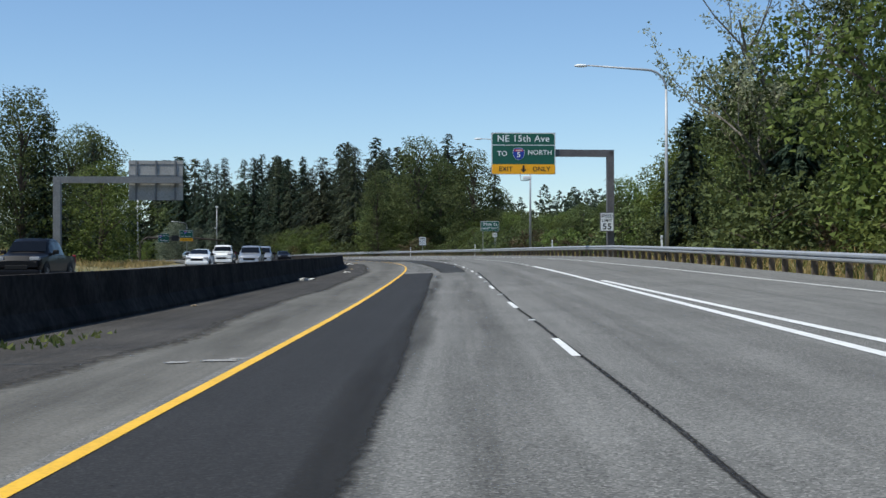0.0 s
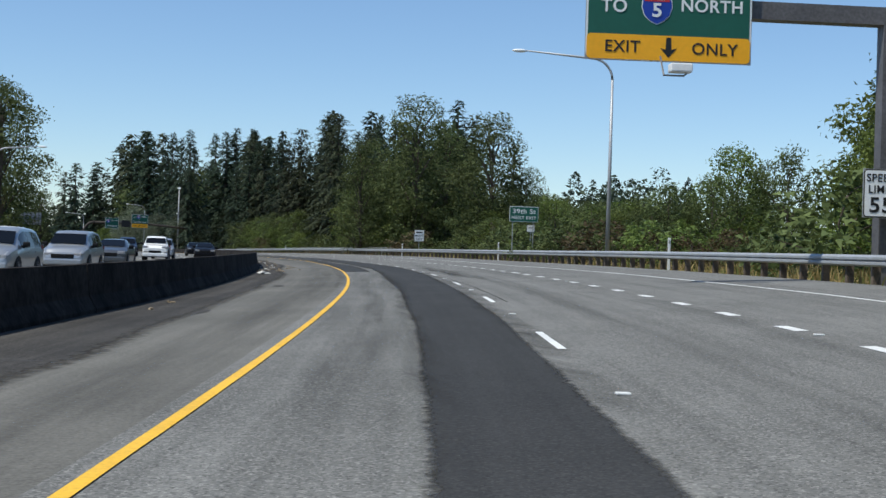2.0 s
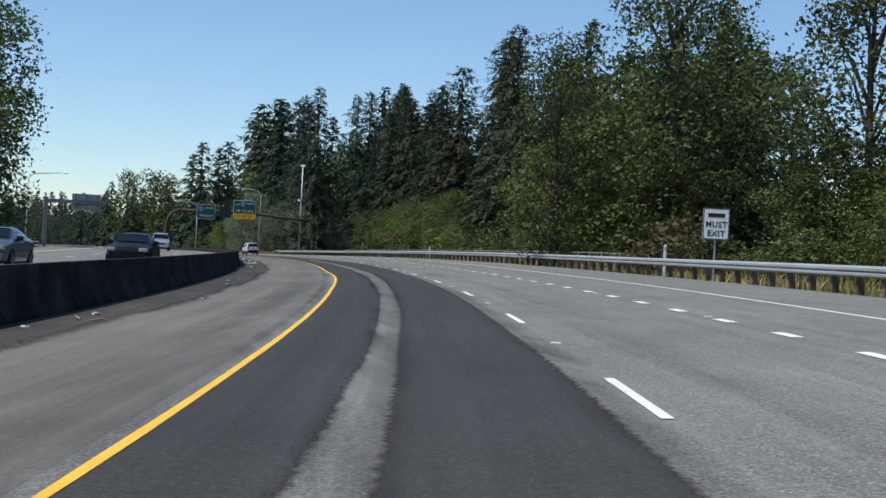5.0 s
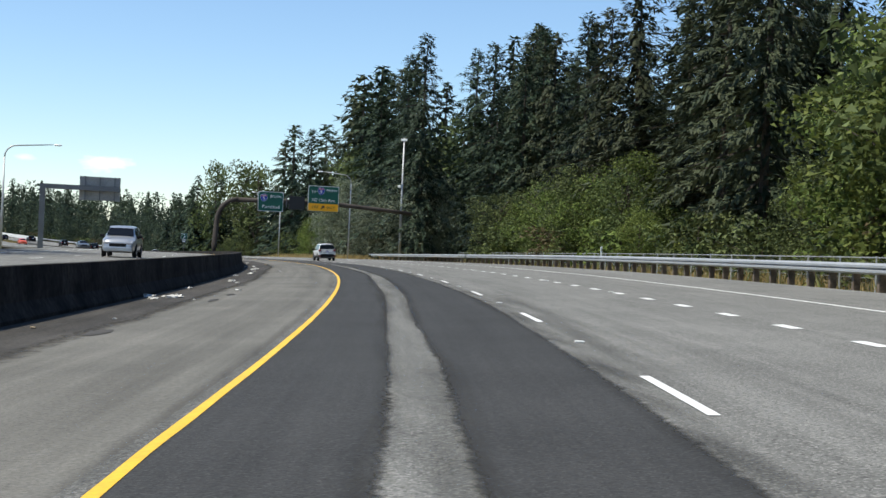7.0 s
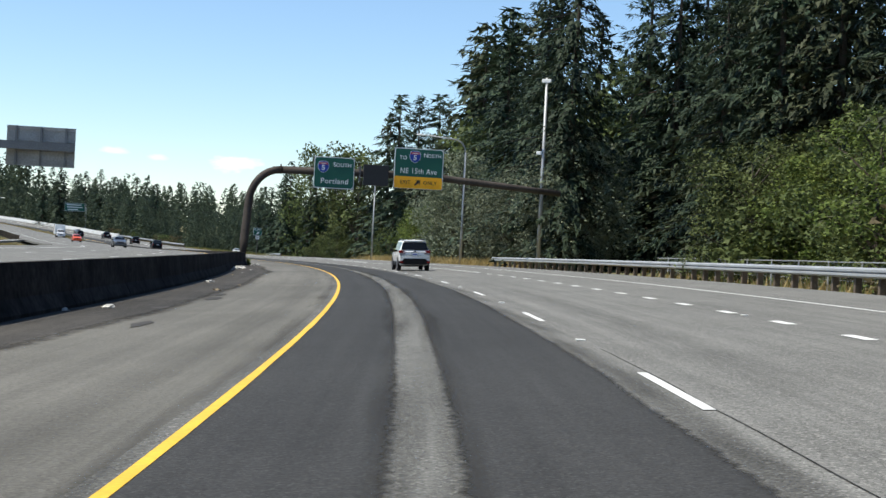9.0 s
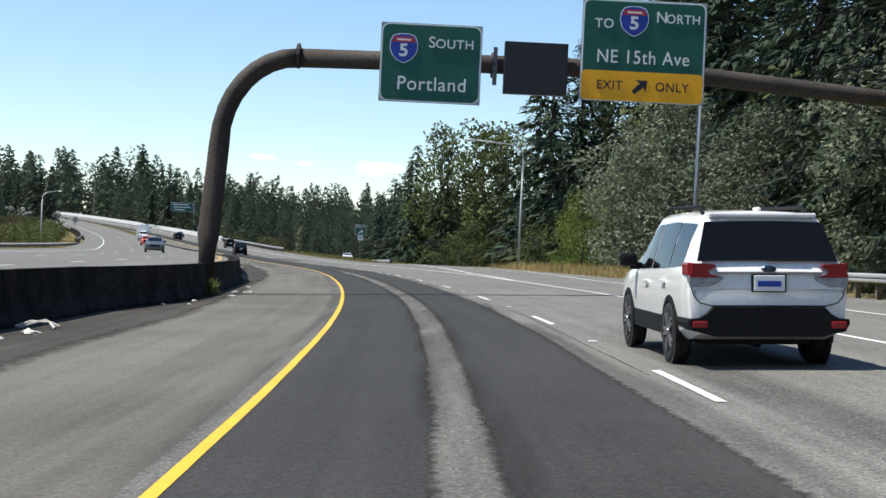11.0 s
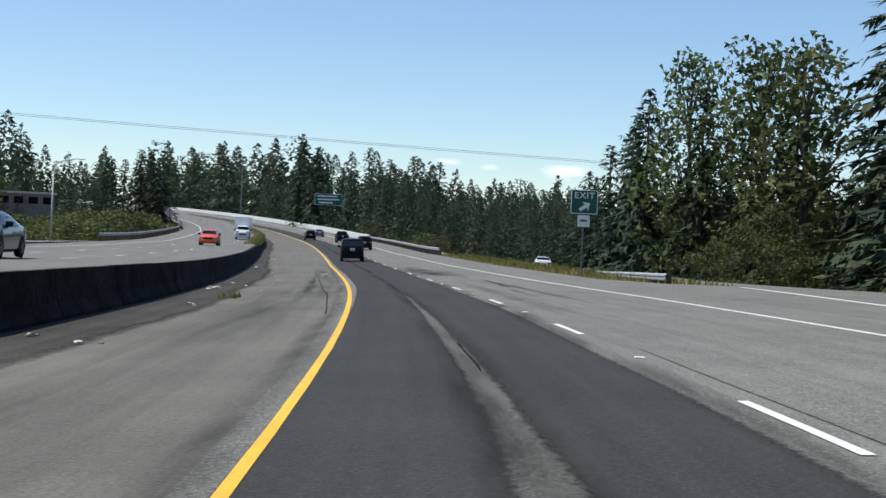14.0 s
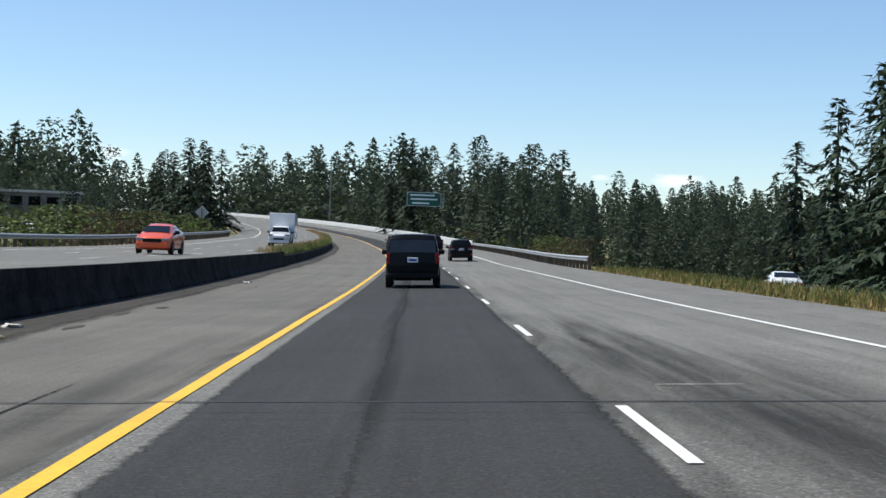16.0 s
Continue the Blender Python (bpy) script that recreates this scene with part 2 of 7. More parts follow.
ASPHALT = asphalt("asphalt_worn", (0.164, 0.162, 0.151), (0.41, 0.4, 0.37), 0.5, 0.14)
ASPHALT_NEW = asphalt("asphalt_new", (0.031, 0.031, 0.0315), (0.1, 0.1, 0.1), 0.26, 0.12, streak=0.1, edge=True)
ASPHALT_PATCH = asphalt("asphalt_patched", (0.042, 0.042, 0.0415), (0.12, 0.12, 0.115), 0.3, 0.12, streak=0.13, edge=True)
ASPHALT_SHOULDER = asphalt("asphalt_shoulder", (0.146, 0.14, 0.124), (0.25, 0.24, 0.215), 0.22, 0.2, streak=0.12)
TAR = asphalt("joint_tar", (0.042, 0.041, 0.04), (0.09, 0.09, 0.085), 0.3, 0.2, edge=True)
SEAM = material("asphalt_seam", (0.035, 0.035, 0.035), 0.7, vary=0.3, scale=2)
GRIT = material("roadside_grit", (0.055, 0.05, 0.045), 0.95, vary=0.45, scale=0.8, fine=9, bump=0.8)
GRIT_BED = asphalt("roadside_dirt", (0.06, 0.055, 0.049), (0.17, 0.16, 0.14), 0.45, 0.4, streak=0.3, edge=True)
YELLOW = material("yellow_paint", (0.82, 0.47, 0.015), 0.55, vary=0.15, scale=1.5, fine=25)
WHITE = material("white_paint", (0.75, 0.75, 0.72), 0.6, vary=0.15, scale=2.0, fine=25)
FAINT = asphalt("worn_white_paint", (0.4, 0.395, 0.38), (0.2, 0.2, 0.19), 0.5, 0.4, edge=True)
# blotchy concrete; shade of the road-facing side is put into the near-black colour
CONCRETE = material("shaded_barrier_concrete", (0.046, 0.041, 0.037), 0.95, vary=0.45, scale=0.9, fine=7, bump=0.4, spec=0.08, second=(0.016, 0.0145, 0.014))
STEEL = material("galvanised_steel", (0.42, 0.43, 0.44), 0.5, metal=0.35, vary=0.15, scale=0.7, fine=20)
STEEL_DARK = material("weathered_steel", (0.17, 0.16, 0.16), 0.55, metal=0.3, vary=0.25, scale=0.8, fine=12)
GANTRY_STEEL = material("brown_weathered_steel", (0.075, 0.063, 0.054), 0.7, metal=0.1, vary=0.3, scale=0.8, fine=12, spec=0.2)
BACK_POST = material("dull_grey_post", (0.19, 0.2, 0.21), 0.75, vary=0.2, scale=0.8, fine=12, spec=0.2)
BACK_PANEL = material("dull_sign_back", (0.34, 0.34, 0.33), 0.75, vary=0.2, scale=0.9, fine=10, spec=0.2)
WOOD_POST = material("guardrail_post", (0.16, 0.12, 0.085), 0.9, vary=0.4, scale=3, fine=25, per_object=0.25)
DRY_GRASS = material("dry_grass_ground", (0.24, 0.19, 0.085), 0.95, vary=0.4, scale=0.12, fine=4, second=(0.1, 0.11, 0.04))
SIGN_GREEN = material("sign_green", (0.008, 0.1, 0.066), 0.6, vary=0.06, scale=1, fine=8)
SIGN_YELLOW = material("sign_yellow", (0.95, 0.44, 0.005), 0.5, vary=0.06, scale=1, fine=8)
SIGN_WHITE = material("sign_white", (0.82, 0.83, 0.82), 0.4, vary=0.06, scale=1, fine=8)
SIGN_BLACK = material("sign_black", (0.015, 0.015, 0.016), 0.5, vary=0.2)
SIGN_BLUE = material("sign_blue", (0.015, 0.05, 0.35), 0.4, vary=0.06)
SIGN_RED = material("sign_red", (0.5, 0.03, 0.03), 0.4, vary=0.06)
ALUMINIUM = material("bare_aluminium", (0.45, 0.45, 0.44), 0.5, metal=0.5, vary=0.2, scale=1.2, fine=10)
BARK_PALE = material("pale_bark", (0.26, 0.23, 0.19), 0.9, vary=0.3, scale=2, fine=12, bump=0.4)
BARK = material("bark", (0.09, 0.07, 0.052), 0.95, vary=0.4, scale=2, fine=12, bump=0.6)
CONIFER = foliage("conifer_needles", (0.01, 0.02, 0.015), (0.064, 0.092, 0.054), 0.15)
# conifer needles again, lightened: the haze of distance is mixed into the colour
CONIFER_HAZED = foliage("hazed_conifer_needles", (0.03, 0.046, 0.034), (0.08, 0.104, 0.062), 0.2)
CONIFER_OLIVE = foliage("cedar_needles", (0.014, 0.023, 0.014), (0.088, 0.1, 0.054), 0.16)
LEAF = foliage("broad_leaves", (0.018, 0.031, 0.012), (0.15, 0.182, 0.066), 0.24)
LEAF_LIGHT = foliage("light_leaves", (0.035, 0.06, 0.014), (0.18, 0.225, 0.06), 0.3)
LEAF_GREY = foliage("grey_poplar_leaves", (0.07, 0.09, 0.056), (0.26, 0.29, 0.205), 0.28)
LEAF_PALE = foliage("pale_cottonwood_leaves", (0.2, 0.21, 0.12), (0.4, 0.41, 0.25), 0.35)
LEAF_BROWN = foliage("reddish_bramble_leaves", (0.04, 0.034, 0.018), (0.11, 0.085, 0.045), 0.25)


# ---- builders ----
def mesh(name, verts, faces, mat, smooth=False):
    me = bpy.data.meshes.new(name)
    me.from_pydata([tuple(v) for v in verts], [], [tuple(f) for f in faces])
    me.materials.append(mat)
    if smooth:
        me.polygons.foreach_set("use_smooth", [True] * len(me.polygons))
    me.update()
    return me


def raw(name, verts, faces, mat, parent=None, smooth=False):
    ob = new(name, mesh(name, verts, faces, mat, smooth))
    if parent:
        ob.parent = parent
    return ob


def part(name, bm, mat, parent, label="", smooth=False):
    me = bpy.data.meshes.new(name)
    bm.to_mesh(me)
    bm.free()
    me.materials.append(mat)
    if smooth:
        me.polygons.foreach_set("use_smooth", [True] * len(me.polygons))
    ob = new(name, me)
    ob.parent = parent
    if label:
        ob["label"] = label
    return ob


def box(bm, x0, x1, y0, y1, z0, z1, bevel=0.0):
    made = bmesh.ops.create_cube(bm, size=1.0, matrix=Matrix.Translation(((x0 + x1) / 2, (y0 + y1) / 2, (z0 + z1) / 2)) @ Matrix.Diagonal((x1 - x0, y1 - y0, z1 - z0, 1)))
    if bevel:
        es = list({e for v in made["verts"] for e in v.link_edges})
        bmesh.ops.bevel(bm, geom=es, offset=bevel, segments=2, affect="EDGES", profile=0.6)
    return bm


def tube(points, radii, sides=10, cap=True):
    """Vertices and faces of a tube along points."""
    vs, fs = [], []
    pts = [Vector(p) for p in points]
    for i, p in enumerate(pts):
        way = (pts[min(i + 1, len(pts) - 1)] - pts[max(i - 1, 0)]).normalized()
        side = way.cross(Vector((0, 0, 1)))
        if side.length < 0.05:
            side = way.cross(Vector((0, 1, 0)))
        side.normalize()
        up = side.cross(way)
        for k in range(sides):
            a = 2 * math.pi * k / sides
            vs.append(p + float(radii[i]) * (side * math.cos(a) + up * math.sin(a)))
    for i in range(len(pts) - 1):
        for k in range(sides):
            k2 = (k + 1) % sides
            fs.append((i * sides + k, i * sides + k2, (i + 1) * sides + k2, (i + 1) * sides + k))
    if cap:
        fs.append(tuple(range(sides))[::-1])
        fs.append(tuple(range((len(pts) - 1) * sides, len(pts) * sides)))
    return vs, fs


def span(s0, s1, step):
    n = max(1, int(math.ceil((s1 - s0) / step)))
    return [s0 + (s1 - s0) * i / n for i in range(n + 1)]


def road_map(me, coords):
    """Offset and station of every corner, so that wear can run along the road."""
    uv = me.uv_layers.new(name="road")
    vi = np.empty(len(me.loops), dtype=np.int32)
    me.loops.foreach_get("vertex_index", vi)
    uv.data.foreach_set("uv", np.asarray(coords, dtype=np.float32)[vi].ravel())


def strip(name, s0, s1, dl, dr, h, mat, step=3.0, thick=0.0, parent=None):
    """A ribbon of the road between two offsets, which may be functions of the station."""
    fl = dl if callable(dl) else (lambda s: dl)
    fr = dr if callable(dr) else (lambda s: dr)
    ss = span(s0, s1, step)
    vs, fs, uv = [], [], []
    for s in ss:
        hh = h(s) if callable(h) else h
        a, b = fl(s), fr(s)
        vs += [R(s, a, hh), R(s, b, hh)]
        uv += [(a, s), (b, s)]
    for i in range(len(ss) - 1):
        fs.append((2 * i, 2 * i + 1, 2 * i + 3, 2 * i + 2))
    if thick:
        n = len(vs)
        vs += [v - Vector((0, 0, thick)) for v in vs]
        uv += uv
        for i in range(len(ss) - 1):
            fs += [(2 * i, 2 * i + 2, n + 2 * i + 2, n + 2 * i), (2 * i + 1, n + 2 * i + 1, n + 2 * i + 3, 2 * i + 3)]
        m = 2 * (len(ss) - 1)
        fs += [(0, n, n + 1, 1), (m, m + 1, n + m + 1, n + m)]
    ob = raw(name, vs, fs, mat, parent)
    road_map(ob.data, uv)
    return ob


def worn_strip(name, s0, s1, dl, dr, h, mat, step=0.8, rim=0.07, ends=0.12):
    """A ribbon with a ragged, thinning rim: the attribute cover falls to nothing at its edges."""
    ss = [s0] + span(s0 + ends, s1 - ends, step) + [s1]
    vs, fs, uv, cover = [], [], [], []
    for i, q in enumerate(ss):
        a, b = dl(q), dr(q)
        for d, c in ((a - rim, 0.0), (a + rim, 1.0), (b - rim, 1.0), (b + rim, 0.0)):
            vs.append(R(q, d, h))
            uv.append((d, q))
            cover.append(c * (0.0 if i in (0, len(ss) - 1) else 1.0))
        if i:
            o = 4 * i
            fs += [(o - 4 + k, o - 3 + k, o + 1 + k, o + k) for k in range(3)]
    ob = raw(name, vs, fs, mat)
    road_map(ob.data, uv)
    ob.data.attributes.new("cover", "FLOAT", "POINT").data.foreach_set("value", cover)
    return ob


def place(ob, s, d, h=0.0, turn=0.0):
    ob.matrix_basis = Matrix.Translation(R(s, d, h)) @ pose(0, 0, 0, 0, 0, heading(s) + turn)
    return ob


# ---- ground ----
def lerp(v, xs, ys):
    return np.interp(v, xs, ys)


def ground_height(x, y):
    """Height of the land; arrays."""
    x, y = np.asarray(x, float), np.asarray(y, float)
    best = np.full(x.shape, 1e18)
    idx = np.zeros(x.shape, int)
    for i in range(0, len(_S), 4):
        q = (_X[i] - x) ** 2 + (_Y[i] - y) ** 2
        m = q < best
        best[m], idx[m] = q[m], i
    s = _S[idx]
    lat = (x - _X[idx]) * np.cos(_A[idx]) + (y - _Y[idx]) * np.sin(_A[idx])
    d = lat + _O[idx]
    z = _Z[idx] + np.clip(lat, -6, 13) * _B[idx] - 0.3
    right = np.clip(d - 17, 0, None)
    left = np.clip(-32 - d, 0, None)
    rise_r = lerp(s, [-200, 0, 110, 160, 330, 455, 500, 540, 700], [3.5, 3.5, 1.5, 0.3, 0.5, 0.4, -2.5, -5, -3])
    rise_l = lerp(s, [-200, 60, 140, 300, 700], [5, 5, 0.5, -1.0, 0])
    bank = lerp(s, [-200, 80, 112, 125], [3.2, 3.0, 1.0, 0.0]) * np.clip((-22.5 - d) / 9, 0, 1)
    z = z + rise_r * (1 - np.exp(-right / 12)) + rise_l * (1 - np.exp(-left / 14)) + bank
    far = np.clip((np.sqrt(best) - 150) / 900, 0, 1)
    return z * (1 - far) + far * 16.0


def axis(lo, hi, step, far):
    core = list(np.arange(lo, hi + step, step))
    out, g, w = [], core[-1], step
    while g < far:
        w *= 1.3
        g += w
        out.append(g)
    inn, g, w = [], core[0], step
    while g > -far:
        w *= 1.3
        g -= w
        inn.append(g)
    return np.array(inn[::-1] + core + out)


gx, gy = axis(-420, 110, 5.0, 4000), axis(-90, 760, 5.0, 4000)
GX, GY = np.meshgrid(gx, gy)
GZ = ground_height(GX, GY)
nx = len(gx)
verts = np.stack([GX.ravel(), GY.ravel(), GZ.ravel()], 1)
faces = [(j * nx + i, j * nx + i + 1, (j + 1) * nx + i + 1, (j + 1) * nx + i) for j in range(len(gy) - 1) for i in range(nx - 1)]
tagged(raw("ground", verts.tolist(), faces, DRY_GRASS, smooth=True), "dry summer grass and bare earth beside the freeway", "ground", kind="structure")


def land(x, y):
    return float(ground_height(np.array([x]), np.array([y]))[0])


# ---- roadway ----
def opp(s):
    return float(lerp(s, [160, 285, 450, 560, 700], [-0.05, 0.4, 0.8, 0.8, 1.0]))



def barrier_d(s):
    return float(lerp(s, [0, 111, 265, 352, 362, 368, 390, 396, 415, 500, 574, 720, 1300], [-4.55, -4.45, -5.0, -5.2, -5.0, -4.0, -4.05, -4.5, -5.0, -5.5, -6.9, -6.0, -6.0]))


def dash_d(s):
    return float(lerp(s, [0, 16, 30, 40, 76, 101, 126, 139, 180, 225, 274, 310, 346, 380, 418, 455, 492, 1300], [3.72, 3.65, 3.5, 3.45, 3.41, 3.44, 3.54, 3.6, 3.71, 3.83, 3.72, 3.8, 3.89, 3.92, 3.86, 3.8, 3.75, 3.75]))


def right_edge(s):
    return float(lerp(s, [-200, 0, 70, 120, 160, 280, 300, 345, 395, 430, 470], [15.2, 14.8, 14.0, 13.4, 13.6, 14.5, 15.0, 15.6, 15.2, 17.0, 22.5]))


def wobble(s, k, amp):
    return amp * (noise.noise(Vector((s * 0.11, k, 0.3))) + 0.5 * noise.noise(Vector((s * 0.4, k, 7.1))))


def ramp_left(s):
    return float(lerp(s, [343, 395, 415, 428, 441, 472, 490, 520, 560, 620], [8.0, 8.05, 8.9, 10.1, 11.4, 14.4, 16.2, 20, 27, 42]))


def ramp_drop(s):
    return -0.014 * max(0.0, s - 470)


def main_edge(s):
    return float(lerp(s, [470, 482, 560, 1300], [13.5, 11.6, 11.9, 11.9]))


def fall_left(s):
    return float(np.interp(s, _S, _O)) - 6.0


def fall_right(s):
    return float(np.interp(s, _S, _O)) + 13.0


def outer_edge(s):
    return right_edge(s) if s < 470 else main_edge(s)


tagged(strip("road_margin", -200, 480, lambda s: min(fall_right(s), outer_edge(s) - 0.05), outer_edge, -0.002, ASPHALT, 1.0, 0.2), "grey worn asphalt margin of the carriageway", "road", kind="structure")
tagged(strip("shoulder_margin", -200, 1300, lambda s: min(-4.9, barrier_d(s), fall_left(s) - 0.05), fall_left, -0.006, ASPHALT_SHOULDER, 1.0, 0.2), "grey asphalt under the median barrier", "road", kind="structure")
tagged(strip("road", -200, 1300, -0.15, lambda s: min(fall_right(s), outer_edge(s)), 0, ASPHALT, 1.0, 0.2), "grey worn asphalt carriageway with two through lanes and an exit lane", "road", kind="structure")
tagged(strip("shoulder", -200, 1300, fall_left, -0.15, -0.004, ASPHALT_SHOULDER, 1.0, 0.2), "grey asphalt shoulder beside the median barrier", "road", kind="structure")
tagged(strip("opposite_road", -200, 1300, -20.5, lambda s: min(-5.6, barrier_d(s) - 0.35), opp, ASPHALT, 4.0, 0.3), "pale asphalt of the opposite carriageway", "road", kind="structure")
tagged(strip("opposite_ramp", 425, 548, lambda s: -21.0 - float(lerp(s, [425, 548], [22, 0.5])), lambda s: -20.4 - float(lerp(s, [425, 548], [13, 0])), lambda s: opp(s) + 0.004, ASPHALT, 3.0, 0.3), "asphalt ramp joining the opposite carriageway", "road", kind="structure")
for off, wide in ((-20.9, 13), (-21.0, 21)):
    tagged(strip("ramp_edge_line", 425, 540, lambda s: off - 0.12 - wide * (548 - s) / 123, lambda s: off + 0.02 - wide * (548 - s) / 123, lambda s: opp(s) + 0.016, WHITE, 3.0), "solid white edge line of the joining ramp", "road marking", kind="structure")
rv, rf = [], []
for i, q in enumerate(span(470, 620, 4)):
    rv += [R(q, ramp_left(q) - 1.0, ramp_drop(q) - 0.006), R(q, ramp_left(q) + 8.0, ramp_drop(q) - 0.006)]
    if i:
        rf.append((2 * i - 2, 2 * i - 1, 2 * i + 1, 2 * i))
tagged(raw("exit_ramp", rv, rf, ASPHALT), "asphalt exit ramp curving away downhill", "road", kind="structure")


def grit_d(s):
    return float(lerp(s, [0, 12, 20, 30, 45, 80, 93, 118, 137, 147, 167, 228, 270, 345, 382, 421, 456, 480, 502, 519, 567, 720, 1300], [-2.0, -1.9, -1.65, -2.0, -1.8, -2.1, -2.45, -2.6, -3.0, -2.7, -3.0, -3.0, -3.3, -2.9, -3.2, -3.2, -3.3, -3.5, -3.8, -4.5, -5.6, -5.2, -5.2])) + wobble(s, 3.0, 0.25)


tagged(worn_strip("grit_strip", -60, 900, lambda s: barrier_d(s) - 0.3, grit_d, 0.004, GRIT_BED, 0.7, 0.3), "dark dirt and grit along the barrier foot", "dirt", kind="structure")


def b_left(s):
    return float(lerp(s, [64, 82, 94, 111, 128, 134, 145, 161, 205, 213, 221, 227, 234, 265, 282, 340, 356, 366, 414, 428, 445, 480], [1.9, 1.73, 1.58, 1.48, 1.69, 1.75, 1.67, 1.66, 1.97, 2.03, 1.97, 1.97, 1.78, 1.87, 1.81, 1.86, 1.96, 2.04, 1.91, 2.0, 1.85, 1.62])) + wobble(s, 9.0, 0.05)


def b_right(s):
    return float(lerp(s, [64, 82, 102, 128, 150, 219, 241, 265, 340, 414, 490, 500, 1300], [3.1, 3.1, 3.06, 3.32, 3.25, 3.38, 3.46, 3.33, 3.31, 3.41, 3.55, 3.63, 3.5])) + wobble(s, 12.0, 0.05)


def a_right(s):
    return float(lerp(s, [123, 130, 140, 157, 205, 213, 221, 237, 265, 275, 293, 340, 356, 370, 395, 414, 422, 431, 445, 480], [1.25, 1.26, 1.36, 1.22, 1.48, 1.5, 1.42, 1.3, 1.3, 1.43, 1.32, 1.45, 1.53, 1.58, 1.45, 1.32, 1.48, 1.66, 1.62, 1.74])) + wobble(s, 15.0, 0.05)


def yellow_d(s):
    return float(lerp(s, [0, 60, 85, 100, 120, 135, 160, 190, 205, 212, 221, 270, 340, 415, 425, 440, 465, 490, 510, 540, 600], [0.03, 0.05, 0.1, 0.12, 0.07, 0.04, 0.06, 0.1, 0.22, 0.18, 0.02, 0.04, 0.05, 0.07, 0.13, 0.14, 0.12, 0.06, -0.04, 0, 0]))


def yellow_half(s):
    return float(lerp(s, [0, 60, 130, 430, 485], [0.062, 0.056, 0.045, 0.047, 0.072]))


# fresh asphalt patches
PATCHES = [
    worn_strip("asphalt_patch", -60, 65.5, lambda s: 0.02, lambda s: float(lerp(s, [0, 12, 21, 48, 60], [1.72, 1.75, 1.62, 1.48, 1.5])) + wobble(s, 5.0, 0.03), 0.004, ASPHALT_NEW),
    worn_strip("asphalt_patch", 64.2, 900, b_left, b_right, 0.004, ASPHALT_PATCH),
    worn_strip("asphalt_patch", 123.5, 900, lambda s: yellow_d(s) + float(lerp(s, [440, 470], [0.0, 0.3])) + wobble(s, 21.0, 0.03), a_right, 0.0052, ASPHALT_PATCH),
]
for ob in PATCHES:
    tagged(ob, "dark fresh asphalt laid in a wheel track", "road patch", kind="structure")
# sealed joints and thin cracks
def seam_d(s):
    return float(lerp(s, [0, 9, 14, 21, 27, 45, 52, 60], [3.84, 3.81, 3.72, 3.63, 3.55, 3.54, 3.57, 3.6])) + wobble(s, 31.0, 0.03)


def crack_d(s):
    return float(lerp(s, [240, 268, 272, 350, 356, 415, 426, 500], [4.0, 3.82, 3.83, 3.75, 3.72, 3.95, 4.1, 4.2])) + wobble(s, 31.0, 0.06)


tagged(worn_strip("pavement_seam", -60, 63, lambda s: seam_d(s) - 0.01, lambda s: seam_d(s) + 0.02, 0.0035, TAR, 0.5, 0.04, 1.5), "dark sealed lengthwise pavement joint", "pavement joint", kind="structure")
for a, b in ((200, 216), (262, 290), (346, 366), (404, 440)):
    tagged(worn_strip("pavement_seam", a, b, lambda s: crack_d(s), lambda s: crack_d(s) + 0.004, 0.0035, TAR, 0.4, 0.009, 3.0), "thin dark lengthwise pavement joint", "pavement joint", kind="structure")


def film(s0, s1, dl, dr, most, colour=(0.035, 0.035, 0.035), fade=8.0):
    """A feathered stain along the road."""
    fl = dl if callable(dl) else (lambda q: dl)
    fr = dr if callable(dr) else (lambda q: dr)
    vs, fs, cover = [], [], []
    ss = span(s0, s1, 1.2)
    for i, q in enumerate(ss):
        a, b = fl(q) + wobble(q, 51.0 + s0, 0.15), fr(q) + wobble(q, 61.0 + s0, 0.15)
        for k in range(9):
            u = k / 4 - 1
            vs.append(R(q, a + (b - a) * (u + 1) / 2, 0.0062))
            cover.append((1 - abs(u) ** 1.6) * min(1.0, (q - s0) / fade, (s1 - q) / fade))
        if i:
            o = 9 * i
            fs += [(o - 9 + k, o - 8 + k, o + 1 + k, o + k) for k in range(8)]
    ob = raw("road_stain", vs, fs, stain("road_film", colour, most, heading((s0 + s1) / 2)))
    at = ob.data.attributes.new("cover", "FLOAT", "POINT")
    at.data.foreach_set("value", cover)
    return tagged(ob, "dark uneven tyre and oil stain on the asphalt", "road stain", kind="structure")


for row in ((106, 140, 4.1, 5.0, 0.4), (222, 252, 3.6, 4.6, 0.4), (334, 356, 4.0, 5.0, 0.45), (486, 510, 3.7, 5.6, 0.8), (484, 503, 4.3, 6.6, 0.6), (486, 498, 3.5, 4.3, 0.6), (446, 480, 4.3, 5.0, 0.35), (452, 482, 5.9, 6.3, 0.5),
            (440, 456, -2.4, -0.8, 0.35), (452, 490, -1.4, -1.0, 0.5), (380, 410, -1.5, -0.3, 0.25), (-60, 130, 4.2, 5.4, 0.2), (130, 330, 4.3, 5.5, 0.12), (-60, 130, 5.8, 7.0, 0.16),
            (-60, 66, 2.1, 3.2, 0.25), (0, 200, -1.6, -0.3, 0.25), (180, 380, -1.5, -0.3, 0.15), (-60, 110, 9.0, 10.2, 0.15)):
    film(*row)
film(425, 620, lambda q: a_right(q) - 0.25, lambda q: b_left(q) + 0.25, 0.55)
film(120, 440, lambda q: a_right(q) - 0.2, lambda q: a_right(q) + 0.2, 0.36)
film(66, 440, lambda q: b_left(q) - 0.22, lambda q: b_left(q) + 0.2, 0.36)
film(66, 620, lambda q: b_right(q) - 0.15, lambda q: b_right(q) + 0.4, 0.45)
